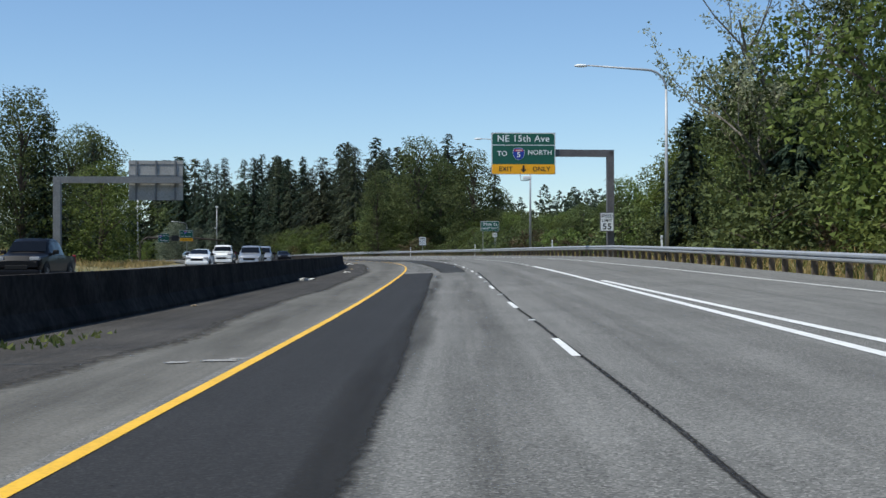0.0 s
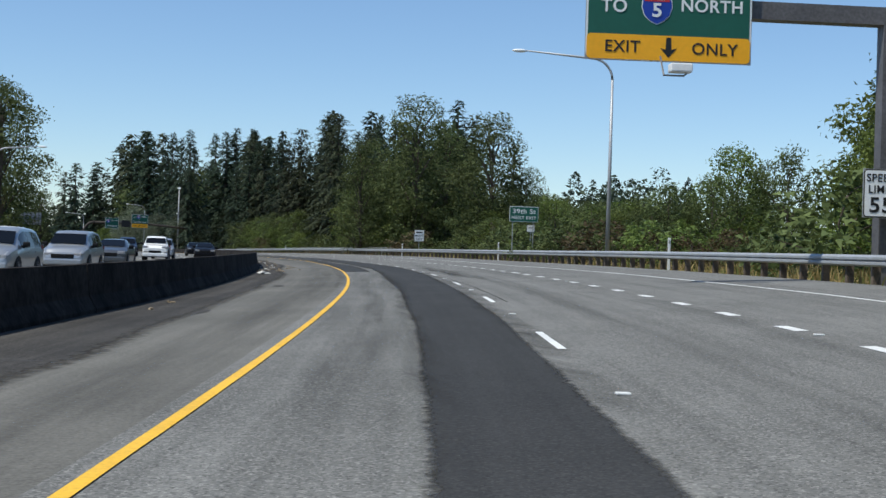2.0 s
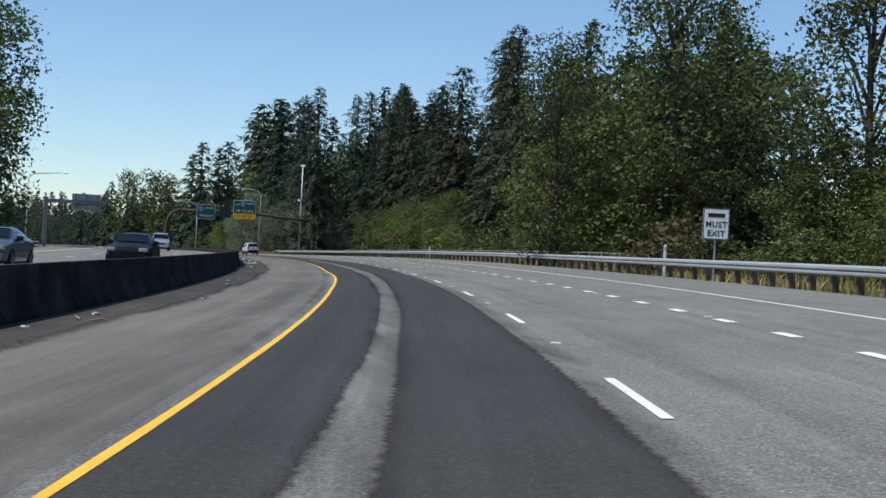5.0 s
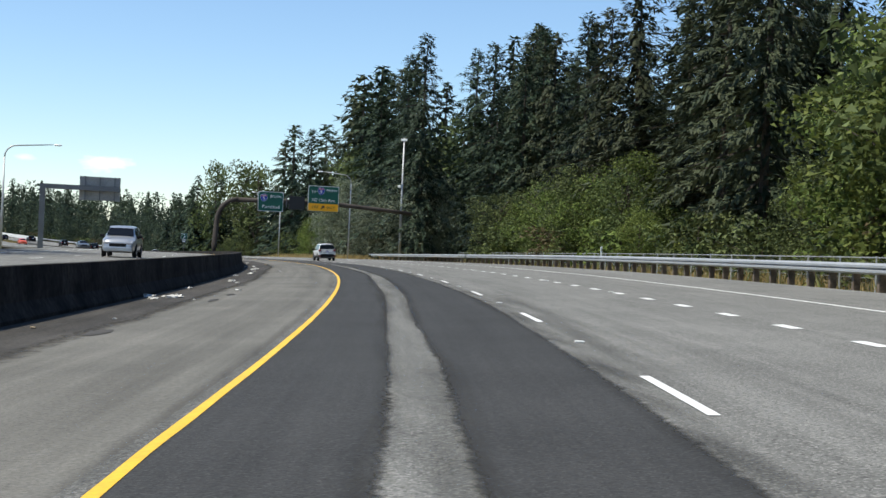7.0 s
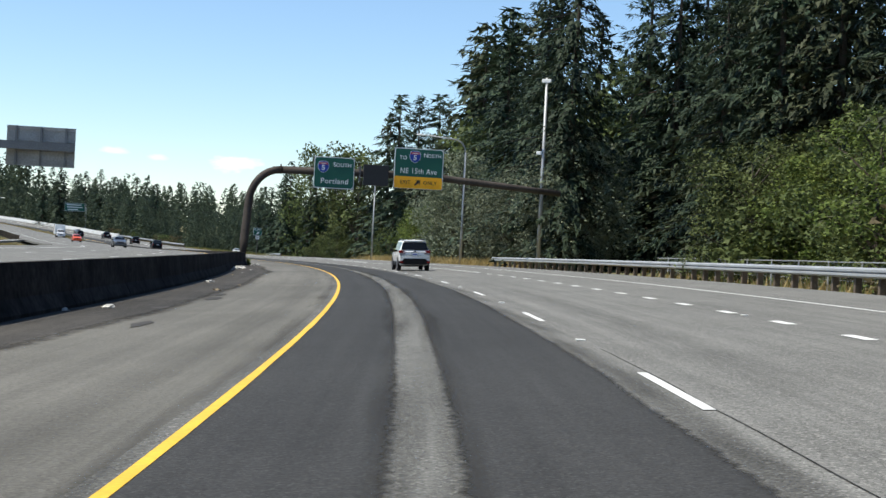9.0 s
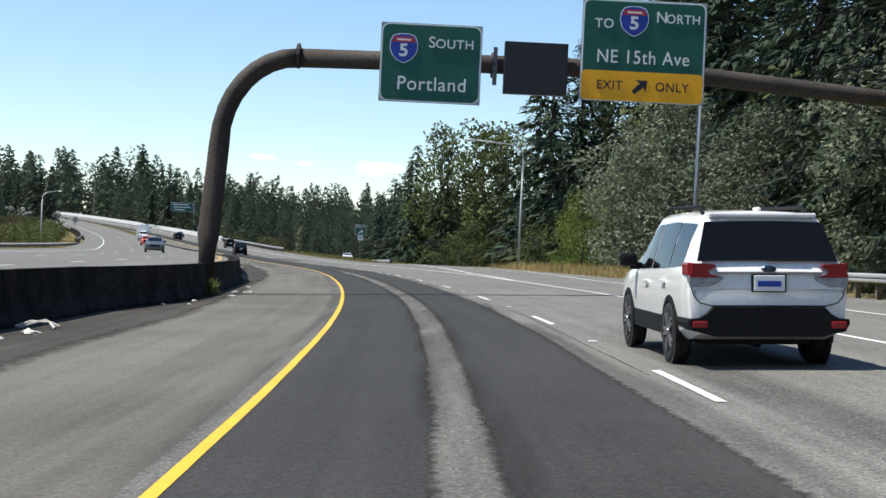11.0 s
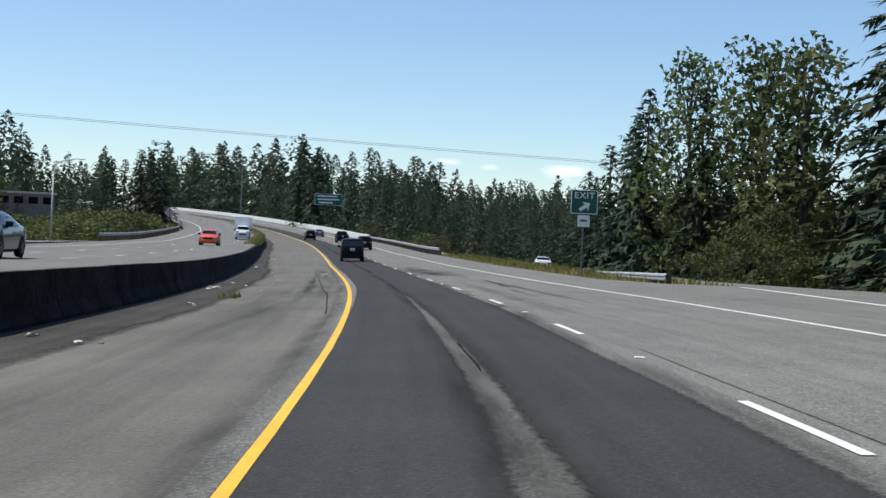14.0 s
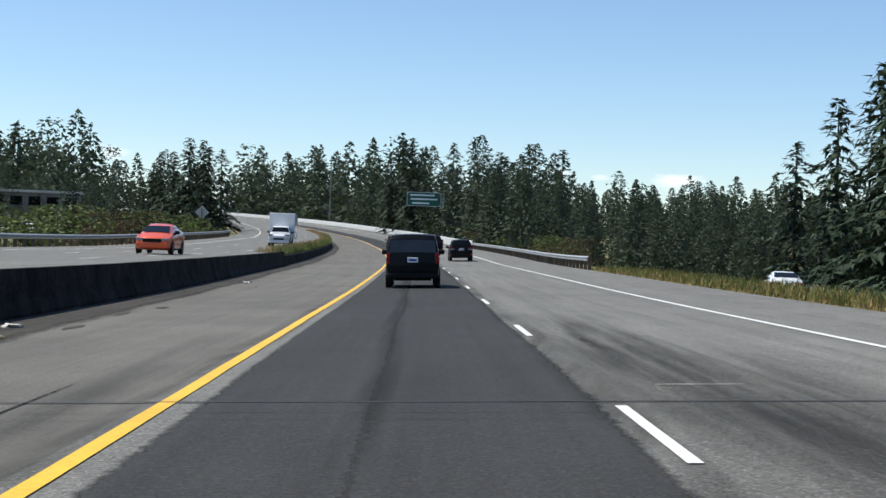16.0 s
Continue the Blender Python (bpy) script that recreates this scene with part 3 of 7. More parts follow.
film(-60, 66, lambda q: 1.3, lambda q: 1.95, 0.6)
film(95, 520, -0.34, 0.1, 0.4)
film(120, 440, lambda q: a_right(q) - 0.15, lambda q: b_left(q) + 0.15, 0.26)
film(66, 125, 0.0, 1.9, 0.3)
film(405, 470, -2.7, -1.0, 0.25)
film(455, 505, -1.3, -0.1, 0.35)
def wander(points):
    return lambda q: float(lerp(q, [a for a, b in points], [b for a, b in points])) + wobble(q, 83.0, 0.04)


for row in (((88, 3.72), (98, 3.69), (102, 3.64), (109, 3.58), (120, 3.62)), ((448, -0.3), (461.7, -0.53), (468, -0.81), (480, -0.99), (496, -1.15))):
    tear = wander(row)
    tagged(worn_strip("pavement_seam", row[0][0], row[-1][0], tear, lambda q: tear(q) + 0.007, 0.0037, TAR, 0.3, 0.018, 3.0), "thin dark crack running aslant along the lane", "pavement joint", kind="structure")
smear = wander(((108, 4.2), (118, 4.18), (130, 4.1)))
film(110, 128, lambda q: smear(q) - 0.24, lambda q: smear(q) + 0.24, 0.6, fade=4.0)
skid = wander(((458, 5.3), (465.5, 5.53), (474, 5.95), (482, 6.2)))
film(459, 481, lambda q: skid(q) - 0.13, lambda q: skid(q) + 0.13, 0.75, fade=2.0)
for q, d in ((211, 4.41), (211, 4.78), (209.4, 4.44), (209.4, 4.78), (207.8, 4.46), (212.6, 4.4), (212.6, 4.73), (206.2, 4.5)):
    film(q - 0.7, q + 0.7, d - 0.2, d + 0.2, 0.8, fade=0.6)
# one thin dark line straight across shoulder and lanes
tagged(strip("bridge_joint", 493.8, 493.86, -4.6, 11.0, 0.0095, SEAM, 0.1), "thin dark line across the road", "pavement joint", kind="structure")
# ragged cracks and crumbled patches of the shoulder
crk = random.Random(4)
for k in range(64):
    q = crk.uniform(8, 540)
    d0 = grit_d(q) + crk.uniform(-0.3, 0.5)
    vs, fs = [], []
    n = crk.randint(5, 9)
    way = crk.uniform(-0.35, 0.35)
    for i in range(n):
        u = i / (n - 1)
        c = (q + crk.uniform(-0.1, 0.1) + way * u * 2.0, d0 - 1.3 * u * crk.uniform(0.9, 1.1))
        w = crk.uniform(0.015, 0.06) * (1 - abs(2 * u - 1) * 0.8)
        vs += [R(c[0] - w, c[1], 0.0072), R(c[0] + w, c[1], 0.0072)]
        if i:
            fs.append((2 * i - 2, 2 * i - 1, 2 * i + 1, 2 * i))
    tagged(raw("pavement_crack", vs, fs, SEAM if k % 3 else GRIT), "ragged dark crack in the shoulder asphalt", "crack", kind="structure")
for k in range(26):
    q, n = crk.uniform(8, 540), 11
    d0, rx, ry = grit_d(q) + crk.uniform(-0.2, 0.7), crk.uniform(0.4, 1.0), crk.uniform(0.1, 0.24)
    vs = [R(q + rx * math.cos(6.283 * i / n) * crk.uniform(0.6, 1.2), d0 + ry * math.sin(6.283 * i / n) * crk.uniform(0.6, 1.2), 0.0056) for i in range(n)]
    tagged(raw("crumbled_patch", vs, [tuple(range(n))], GRIT), "crumbled dark patch at the shoulder edge", "crack", kind="structure")
# lines
tagged(strip("yellow_edge_line", -60, 1300, lambda s: yellow_d(s) - yellow_half(s) + wobble(s * 4, 71.0, 0.008), lambda s: yellow_d(s) + yellow_half(s) + wobble(s * 4, 73.0, 0.008), 0.009, YELLOW, 0.6), "solid yellow edge line", "road marking", kind="structure")



for k in range(-4, 75):
    s = 15.29 + 12.185 * k
    tagged(strip("lane_dash", s, s + 3.0, lambda q: dash_d(q) - 0.05, lambda q: dash_d(q) + 0.05, 0.009, WHITE, 1.5), "short white painted lane dash", "road marking", "broken white lane line")


def outer_d(s):
    return float(lerp(s, [-60, 33, 59, 69, 115, 134, 269, 345], [13.0, 12.3, 11.4, 11.0, 10.2, 9.7, 10.75, 10.9]))


def ramp_right(s):
    return float(lerp(s, [345, 395, 430, 472], [10.9, 12.0, 14.6, 20.6]))


def dot_d(s):
    return float(lerp(s, [0, 60, 110, 262, 350, 456, 490, 1300], [7.1, 6.9, 6.9, 7.5, 7.95, 8.35, 8.2, 8.2]))


for k in range(0, 74):
    s = 75.1 + 3.66 * k
    tagged(strip("exit_dash", s, s + 1.05, lambda q: dot_d(q) - 0.1, lambda q: dot_d(q) + 0.1, 0.009, WHITE, 1.5), "short broad white dash beside the exit lane", "road marking", "broken white line of the exit lane")
tagged(strip("white_gore_line", -60, 72, lambda s: dot_d(s) - 0.1, lambda s: dot_d(s) + 0.1, 0.009, WHITE, 2.0), "solid white line beside the joining lane", "road marking", kind="structure")
tagged(strip("white_gore_line", -60, 45, lambda s: dot_d(s) + 0.2 + (45 - s) * 0.012, lambda s: dot_d(s) + 0.4 + (45 - s) * 0.012, 0.009, WHITE, 2.0), "second solid white line of the joining gore", "road marking", kind="structure")
tagged(strip("white_edge_line", -60, 345, lambda s: outer_d(s) - 0.06, lambda s: outer_d(s) + 0.06, 0.009, WHITE, 2.0), "solid white outer edge line", "road marking", kind="structure")
tagged(strip("white_edge_line", 343, 1300, lambda s: dot_d(s) - 0.07, lambda s: dot_d(s) + 0.06, 0.009, WHITE, 2.0), "solid white edge line past the exit", "road marking", kind="structure")
tagged(strip("ramp_left_line", 395, 470, lambda s: ramp_left(s) + 0.1, lambda s: ramp_left(s) + 0.28, 0.009, WHITE, 2.0), "solid white line of the exit gore", "road marking", kind="structure")
tagged(strip("ramp_right_line", 345, 470, lambda s: ramp_right(s) - 0.06, lambda s: ramp_right(s) + 0.06, 0.009, WHITE, 2.0), "solid white outer line of the exit lane", "road marking", kind="structure")
for k, s in enumerate((418.0, 428.0)):
    tagged(strip("gore_stripe", s, s + 0.3, lambda q: dot_d(q) + 0.3, lambda q: ramp_left(q) - 0.2, 0.009, WHITE, 0.3), "thin white gore stripe", "road marking", "stripes of the exit gore")
for dl, mat in ((-6.1, YELLOW), (-17.2, WHITE)):
    tagged(strip("opposite_edge_line", -100, 470 if dl > -7 else 1200, lambda s: min(dl, barrier_d(s) - 1.0 if dl > -7 else dl) - 0.07, lambda s: min(dl, barrier_d(s) - 1.0 if dl > -7 else dl) + 0.07, lambda s: opp(s) + 0.012, mat, 3.0), "solid edge line of the opposite carriageway", "road marking", kind="structure")
for dl in (-9.8, -13.5):
    for k in range(0, 66):
        s = 6 + 12.19 * k
        tagged(strip("opposite_dash", s, s + 3.0, dl - 0.055, dl + 0.055, lambda s: opp(s) + 0.012, WHITE, 1.6), "short white lane dash of the opposite carriageway", "road marking", "broken lines of the opposite carriageway")


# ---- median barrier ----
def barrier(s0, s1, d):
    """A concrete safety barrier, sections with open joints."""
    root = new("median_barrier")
    tagged(root, "blotchy concrete median barrier with chipped joints, shade in its dark colour", "barrier", kind="structure")
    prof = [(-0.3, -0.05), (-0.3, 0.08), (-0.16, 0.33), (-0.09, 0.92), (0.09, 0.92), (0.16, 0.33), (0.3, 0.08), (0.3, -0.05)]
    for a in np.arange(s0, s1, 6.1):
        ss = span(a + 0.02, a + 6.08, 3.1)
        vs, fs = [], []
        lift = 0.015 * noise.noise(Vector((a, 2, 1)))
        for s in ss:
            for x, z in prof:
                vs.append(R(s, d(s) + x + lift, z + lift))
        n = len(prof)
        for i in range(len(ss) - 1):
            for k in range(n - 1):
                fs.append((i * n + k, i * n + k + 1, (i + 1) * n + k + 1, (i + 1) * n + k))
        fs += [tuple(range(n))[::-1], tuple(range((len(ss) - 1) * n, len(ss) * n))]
        # all faces share the concrete darkened for the shaded side
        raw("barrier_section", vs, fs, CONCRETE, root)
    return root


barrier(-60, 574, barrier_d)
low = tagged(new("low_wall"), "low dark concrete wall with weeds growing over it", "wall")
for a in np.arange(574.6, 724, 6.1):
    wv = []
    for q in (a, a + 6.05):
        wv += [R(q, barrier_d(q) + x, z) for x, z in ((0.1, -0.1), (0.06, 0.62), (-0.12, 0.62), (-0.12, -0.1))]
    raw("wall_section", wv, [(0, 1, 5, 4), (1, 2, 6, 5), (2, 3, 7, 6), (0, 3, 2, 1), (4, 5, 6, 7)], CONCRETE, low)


# ---- guardrails ----
def guardrail(s0, s1, d, label, post_step=1.905, lift=None, face=1):
    root = tagged(new("guardrail"), label, "guardrail")
    prof = [(0.0, 0.45), (-0.08, 0.5), (-0.08, 0.56), (0.0, 0.6), (-0.08, 0.64), (-0.08, 0.7), (0.0, 0.76), (0.01, 0.76), (0.01, 0.45)]
    fd = d if callable(d) else (lambda s: d)
    up = lift or (lambda s: 0.0)
    n = len(prof)
    for a in np.arange(s0, s1 - 0.1, 7.62):
        vs, fs = [], []
        ss = span(a, min(a + 7.66, s1), 2.6)
        for s in ss:
            vs += [R(s, fd(s) + x * face, z + up(s)) for x, z in prof]
        for i in range(len(ss) - 1):
            for k in range(n):
                k2 = (k + 1) % n
                fs.append((i * n + k, i * n + k2, (i + 1) * n + k2, (i + 1) * n + k))
        raw("rail", vs, fs, STEEL, root)
    pv = [(-0.1, -0.08, -0.6), (0.1, -0.08, -0.6), (0.1, 0.08, -0.6), (-0.1, 0.08, -0.6), (-0.1, -0.08, 0.74), (0.1, -0.08, 0.74), (0.1, 0.08, 0.74), (-0.1, 0.08, 0.74)]
    pf = [(4, 5, 6, 7), (0, 1, 5, 4), (1, 2, 6, 5), (2, 3, 7, 6), (3, 0, 4, 7)]
    me = mesh("post", pv, pf, WOOD_POST)
    for s in np.arange(s0 + 0.6, s1, post_step):
        ob = new("post", me)
        ob.parent = root
        ob.matrix_basis = Matrix.Translation(R(s, fd(s) + 0.16 * face, up(s))) @ pose(0, 0, 0, 0, 0, heading(s))
    return root


guardrail(-40, 386, lambda s: right_edge(s) + float(lerp(s, [325, 355, 386], [0.25, 1.0, 2.3])), "galvanised steel guardrail on timber posts beside the outer shoulder")
guardrail(562, 662, lambda s: main_edge(s) + 0.25, "galvanised steel guardrail beside the far shoulder")

guardrail(552, 690, lambda s: float(lerp(s, [552, 690, 720], [-21.2, -21.2, -19])), "galvanised guardrail on the outer side of the opposite carriageway", 1.905, opp, -1)
guardrail(476, 506, lambda s: ramp_left(s) - 1.6, "short galvanised guardrail beside the exit ramp", 1.905, lambda s: ramp_drop(s) - 0.3)


# wire fence behind the guardrail
def wire_fence(s0, s1, off, h):
    root = tagged(new("wire_fence"), "low grey wire mesh fence on steel posts behind the guardrail", "fence")
    fence_d = lambda q: right_edge(q) + off
    foot = lambda q: land(*R(q, fence_d(q)).xy)
    me = mesh("post", *tube([(0, 0, -0.4), (0, 0, h + 0.04)], [0.03, 0.03], 6), STEEL)
    for q in np.arange(s0, s1 + 0.1, 3.05):
        p = R(q, fence_d(q))
        ob = new("post", me)
        ob.parent = root
        ob.matrix_basis = Matrix.Translation((p.x, p.y, foot(q)))
    for z, rad in ((h, 0.02), (h * 0.5, 0.006), (0.08, 0.006)):
        pts = []
        for q in span(s0, s1, 3.05):
            p = R(q, fence_d(q))
            pts.append((p.x, p.y, foot(q) + z))
        raw("rail", *tube(pts, [rad] * len(pts), 5), STEEL, root)
    vs, fs = [], []
    for q in np.arange(s0, s1, 0.15):
        for dq in (-0.5, 0.5):
            a, b = R(q, fence_d(q)), R(q + dq, fence_d(q + dq))
            za, zb = foot(q) + 0.08, foot(q + dq) + h
            n = len(vs)
            vs += [(a.x, a.y, za), (a.x, a.y, za + 0.008), (b.x, b.y, zb), (b.x, b.y, zb - 0.008)]
            fs.append((n, n + 1, n + 2, n + 3))
    raw("mesh", vs, fs, STEEL, root)


wire_fence(222, 343, 1.9, 1.25)


# pale concrete parapet of the bridge far ahead
pv, pf = [], []
for i, q in enumerate(span(660, 1200, 5)):
    pv += [R(q, 12.3, -0.2), R(q, 12.2, 1.0), R(q, 12.5, 1.0), R(q, 12.5, -0.2)]
    if i:
        b = 4 * i
        pf += [(b - 4 + k, b - 4 + (k + 1) % 4, b + (k + 1) % 4, b + k) for k in range(4)]
tagged(raw("bridge_parapet", pv, pf, SIGN_WHITE), "pale sunlit concrete bridge parapet", "parapet", kind="structure")


# ---- trees ----
def limb(vs, fs, pts, radii, sides=5):
    v, f = tube(pts, radii, sides, cap=False)
    n = len(vs)
    vs += [tuple(p) for p in v]
    fs += [tuple(i + n for i in q) for q in f]


def leaf_mesh(name, centres, dirs, normals, length, width, mat):
    """Single leaves or sprays as pointed blades: centres, directions, normals as arrays."""
    n = len(centres)
    dirs = dirs / np.linalg.norm(dirs, axis=1, keepdims=True)
    side = np.cross(dirs, normals)
    side /= np.linalg.norm(side, axis=1, keepdims=True) + 1e-9
    L, W = length[:, None], width[:, None]
    a, b = centres - dirs * L * 0.4, centres + dirs * L * 0.6
    v = np.stack([a + side * W * 0.5, b, a - side * W * 0.5], 1).reshape(-1, 3)
    me = bpy.data.meshes.new(name)
    me.vertices.add(3 * n)
    me.vertices.foreach_set("co", v.ravel())
    me.loops.add(3 * n)
    me.loops.foreach_set("vertex_index", np.arange(3 * n, dtype=np.int32))
    me.polygons.add(n)
    me.polygons.foreach_set("loop_start", np.arange(0, 3 * n, 3, dtype=np.int32))
    me.polygons.foreach_set("loop_total", np.full(n, 3, dtype=np.int32))
    me.materials.append(mat)
    me.update(calc_edges=True)
    return me


def conifer(h, r, seed, leaves, mat, label, bare=0.05, power=0.8, boughs=7.0):
    """A conifer of tiered boughs: each a sagging limb with flat sprays to both sides and hanging twigs."""
    rng = np.random.default_rng(seed)
    root = tagged(new("conifer_tree"), label, "tree", "roadside conifers")
    vs, fs = [], []
    limb(vs, fs, [(0, 0, -1), (0.1, 0, h * 0.5), (0.0, 0.1, h * 0.99)], [h * 0.013, h * 0.008, 0.03], 7)
    nb = int(h * boughs)
    size = math.sqrt(9000 / leaves)
    cs, ds, ns, Ls, Ws = [], [], [], [], []
    sway = rng.uniform(0.72, 1.28, 9)
    tall = rng.uniform(0.75, 1.2, 12)
    zs = h * (bare + (1 - bare) * (np.arange(nb) + rng.random(nb)) / nb)
    shapes = (1 - zs / h) ** power * np.minimum(1.0, 0.6 + 1.5 * zs / h)
    per = leaves / np.sum(0.3 + 1.5 * shapes)
    for k in range(nb):
        z, shape = zs[k], shapes[k]
        az = k * 2.4 + rng.uniform(-0.6, 0.6)
        reach = r * shape * sway[int(az / (2 * math.pi) * 9) % 9] * tall[int(z / h * 11.9)] * rng.choice((0.6, 0.85, 1.0, 1.0, 1.2)) + 0.3
        top = z > h * 0.8
        lift, sag = (rng.uniform(0.1, 0.6), 0.3) if top else (rng.uniform(-0.15, 0.15), rng.uniform(0.25, 0.6))
        out = np.array([math.cos(az), math.sin(az), 0.0])
        across = np.array([-out[1], out[0], 0.0])
        if k % 4 == 0:
            limb(vs, fs, [(0, 0, z), tuple(out * reach * 0.85 + np.array([0, 0, z + (lift * 0.85 - sag * 0.7) * reach]))], [0.05 + 0.01 * reach, 0.015], 3)
        m = max(3, int(per * (0.3 + 1.5 * shape)))
        u = rng.random(m) ** 0.7
        side = rng.choice((-1.0, 1.0), m)
        fan = np.radians(rng.uniform(15, 70, m)) * (1 - 0.6 * u)
        L = (0.07 * reach * (1 - u) + 0.42) * rng.uniform(0.65, 1.3, m)
        d = out * np.cos(fan)[:, None] + across * (side * np.sin(fan))[:, None]
        d[:, 2] = rng.uniform(-0.75, -0.1, m) if not top else rng.uniform(-0.4, 0.5, m)
        hang = rng.random(m) < 0.4
        d[hang, 2] -= 1.3
        c = out * (u * reach)[:, None] + d * (L * 0.45)[:, None] + rng.normal(0, 0.1, (m, 3))
        c[:, 2] += z + (lift * u - sag * u ** 2) * reach
        nr = rng.normal(0, 0.35, (m, 3)) + np.array([0, 0, 1.0]) + out * 0.35
        nr[hang] += out * 1.4
        cs.append(c), ds.append(d), ns.append(nr)
        Ls.append(L), Ws.append(L * rng.uniform(0.34, 0.6, m))
    cat = np.concatenate
    raw("trunk", vs, fs, BARK, root)
    ob = new("crown", leaf_mesh("crown", cat(cs), cat(ds), cat(ns), cat(Ls) * size, cat(Ws) * size, mat))
    ob.parent = root
    return root


def broadleaf(h, r, seed, leaves, mat, label, trunk=0.22, size=0.42, name="broadleaf_tree", clumps=46, group="roadside broadleaf trees", slim=1.0):
    """A broadleaf tree of leafy clumps of very uneven size, thick at their shells, with gaps between."""
    rng = np.random.default_rng(seed)
    root = tagged(new(name), label, "tree" if name != "shrub" else "shrub", group)
    vs, fs = [], []
    limb(vs, fs, [(0, 0, -1), (0.05 * r, 0, h * trunk), (0, 0.06 * r, h * 0.6), (0.04 * r, 0, h * 0.86)], [h * 0.018, h * 0.014, h * 0.008, 0.03], 7)
    cs, ds, ns, Ls, Ws = [], [], [], [], []
    weights, cents = [], []
    lobe = rng.uniform(0.7, 1.25, 7)
    for k in range(clumps):
        z = trunk + (1 - trunk) * (k + rng.random()) / clumps
        t = (z - trunk) / (1 - trunk)
        wide = math.sin(math.pi * min(1, 0.12 + 0.84 * t)) ** 0.6
        az = k * 2.4 + rng.uniform(-0.5, 0.5)
        q = rng.uniform(0.3, 1.0) ** 0.8 * wide * r * slim * lobe[int(az) % 7]
        c = np.array([math.cos(az) * q, math.sin(az) * q, h * z])
        cents.append(c)
        weights.append(rng.choice((0.09, 0.13, 0.18, 0.27)) * r * (0.75 + 0.5 * wide) + 0.018 * h)
        if k % 3 == 0:
            b = Vector((0, 0, h * max(trunk * 0.8, z - 0.22 * (0.5 + q / r))))
            mid = b.lerp(Vector(c), 0.55) + Vector((0, 0, 0.03 * h))
            limb(vs, fs, [b, mid, Vector(c)], [h * 0.006 + 0.02, h * 0.004 + 0.01, 0.012], 3)
    tot = sum(w * w for w in weights)
    for c, w in zip(cents, weights):
        m = int(leaves * w * w / tot) + 8
        v = rng.normal(0, 1, (m, 3))
        v /= np.linalg.norm(v, axis=1, keepdims=True)
        shell = rng.uniform(0.3, 1.0, m) ** 0.45 * np.where(rng.random(m) < 0.14, rng.uniform(1.0, 1.5, m), 1.0)
        pts = c + v * (w * shell)[:, None] * np.array([1.2, 1.2, 0.78])
        cs.append(pts), ds.append(rng.normal(0, 1, (m, 3)) + np.array([0, 0, -0.3])), ns.append(v + rng.normal(0, 0.4, (m, 3)) + np.array([0, 0, 0.5]))
        Ls.append(rng.uniform(0.6, 1.2, m) * size), Ws.append(rng.uniform(0.5, 0.9, m) * size)
    cat = np.concatenate
    raw("trunk", vs, fs, BARK, root)
    ob = new("crown", leaf_mesh("crown", cat(cs), cat(ds), cat(ns), cat(Ls), cat(Ws), mat))
    ob.parent = root
    return root


def planted(proto, x, y, scale=1.0, turn=0.0, wide=1.0, sink=0.2):
    return copy_thing(proto, Matrix.Translation((x, y, land(x, y) - sink)) @ pose(0, 0, 0, 0, 0, turn) @ Matrix.Diagonal((scale * wide, scale * wide, scale, 1)))



# ---- signs ----
def text_part(words, size, mat, parent, x, z, y=-0.03, wide=1.0, bold=0.0):
    """Letters standing in the x, z plane, centred on x, facing -y."""
    cu = bpy.data.curves.new("lettering", "FONT")
    cu.body, cu.size, cu.align_x, cu.align_y = words, size, "CENTER", "CENTER"
    cu.extrude, cu.offset, cu.space_character = 0.006, bold, 1.08
    tmp = new("lettering", cu)
    dg = bpy.context.evaluated_depsgraph_get()
    me = bpy.data.meshes.new_from_object(tmp.evaluated_get(dg))
    bpy.data.objects.remove(tmp)
    me.materials.clear()
    me.materials.append(mat)
    ob = new("lettering", me)
    ob.parent = parent
    ob.matrix_basis = Matrix.Translation((x, y, z)) @ pose(0, 0, 0, 90, 0, 0) @ Matrix.Diagonal((wide, 1, 1, 1))
    return ob


def rounded(w, h, r, n=5):
    pts = []
    for cx, cz, a0 in ((w / 2 - r, h / 2 - r, 0), (-w / 2 + r, h / 2 - r, 90), (-w / 2 + r, -h / 2 + r, 180), (w / 2 - r, -h / 2 + r, 270)):
        for k in range(n + 1):
            a = radians(a0 + 90 * k / n)
            pts.append((cx + r * math.cos(a), cz + r * math.sin(a)))
    return pts


def plate(name, pts, x, z, y0, y1, mat, parent):
    """A flat plate with an outline in x, z between y0 (front) and y1."""
    n = len(pts)
    vs = [(x + a, y0, z + b) for a, b in pts] + [(x + a, y1, z + b) for a, b in pts]
    fs = [tuple(range(n)), tuple(range(2 * n - 1, n - 1, -1))] + [(i, n + i, n + (i + 1) % n, (i + 1) % n) for i in range(n)]
    return raw(name, vs, fs, mat, parent)


def rect(w, h):
    return [(w / 2, h / 2), (-w / 2, h / 2), (-w / 2, -h / 2), (w / 2, -h / 2)]


def bordered(parent, x, z, w, h, face, edge, y=0.0, rim=0.05, r=0.2):
    plate("sign_back", rect(w, h), x, z, y, y + 0.04, ALUMINIUM if face is not SIGN_BLACK else SIGN_BLACK, parent)
    plate("border", rounded(w - 0.03, h - 0.03, r), x, z, y - 0.006, y, edge, parent)
    plate("sign_face", rounded(w - 0.03 - 2 * rim, h - 0.03 - 2 * rim, max(0.03, r - rim)), x, z, y - 0.012, y - 0.006, face, parent)


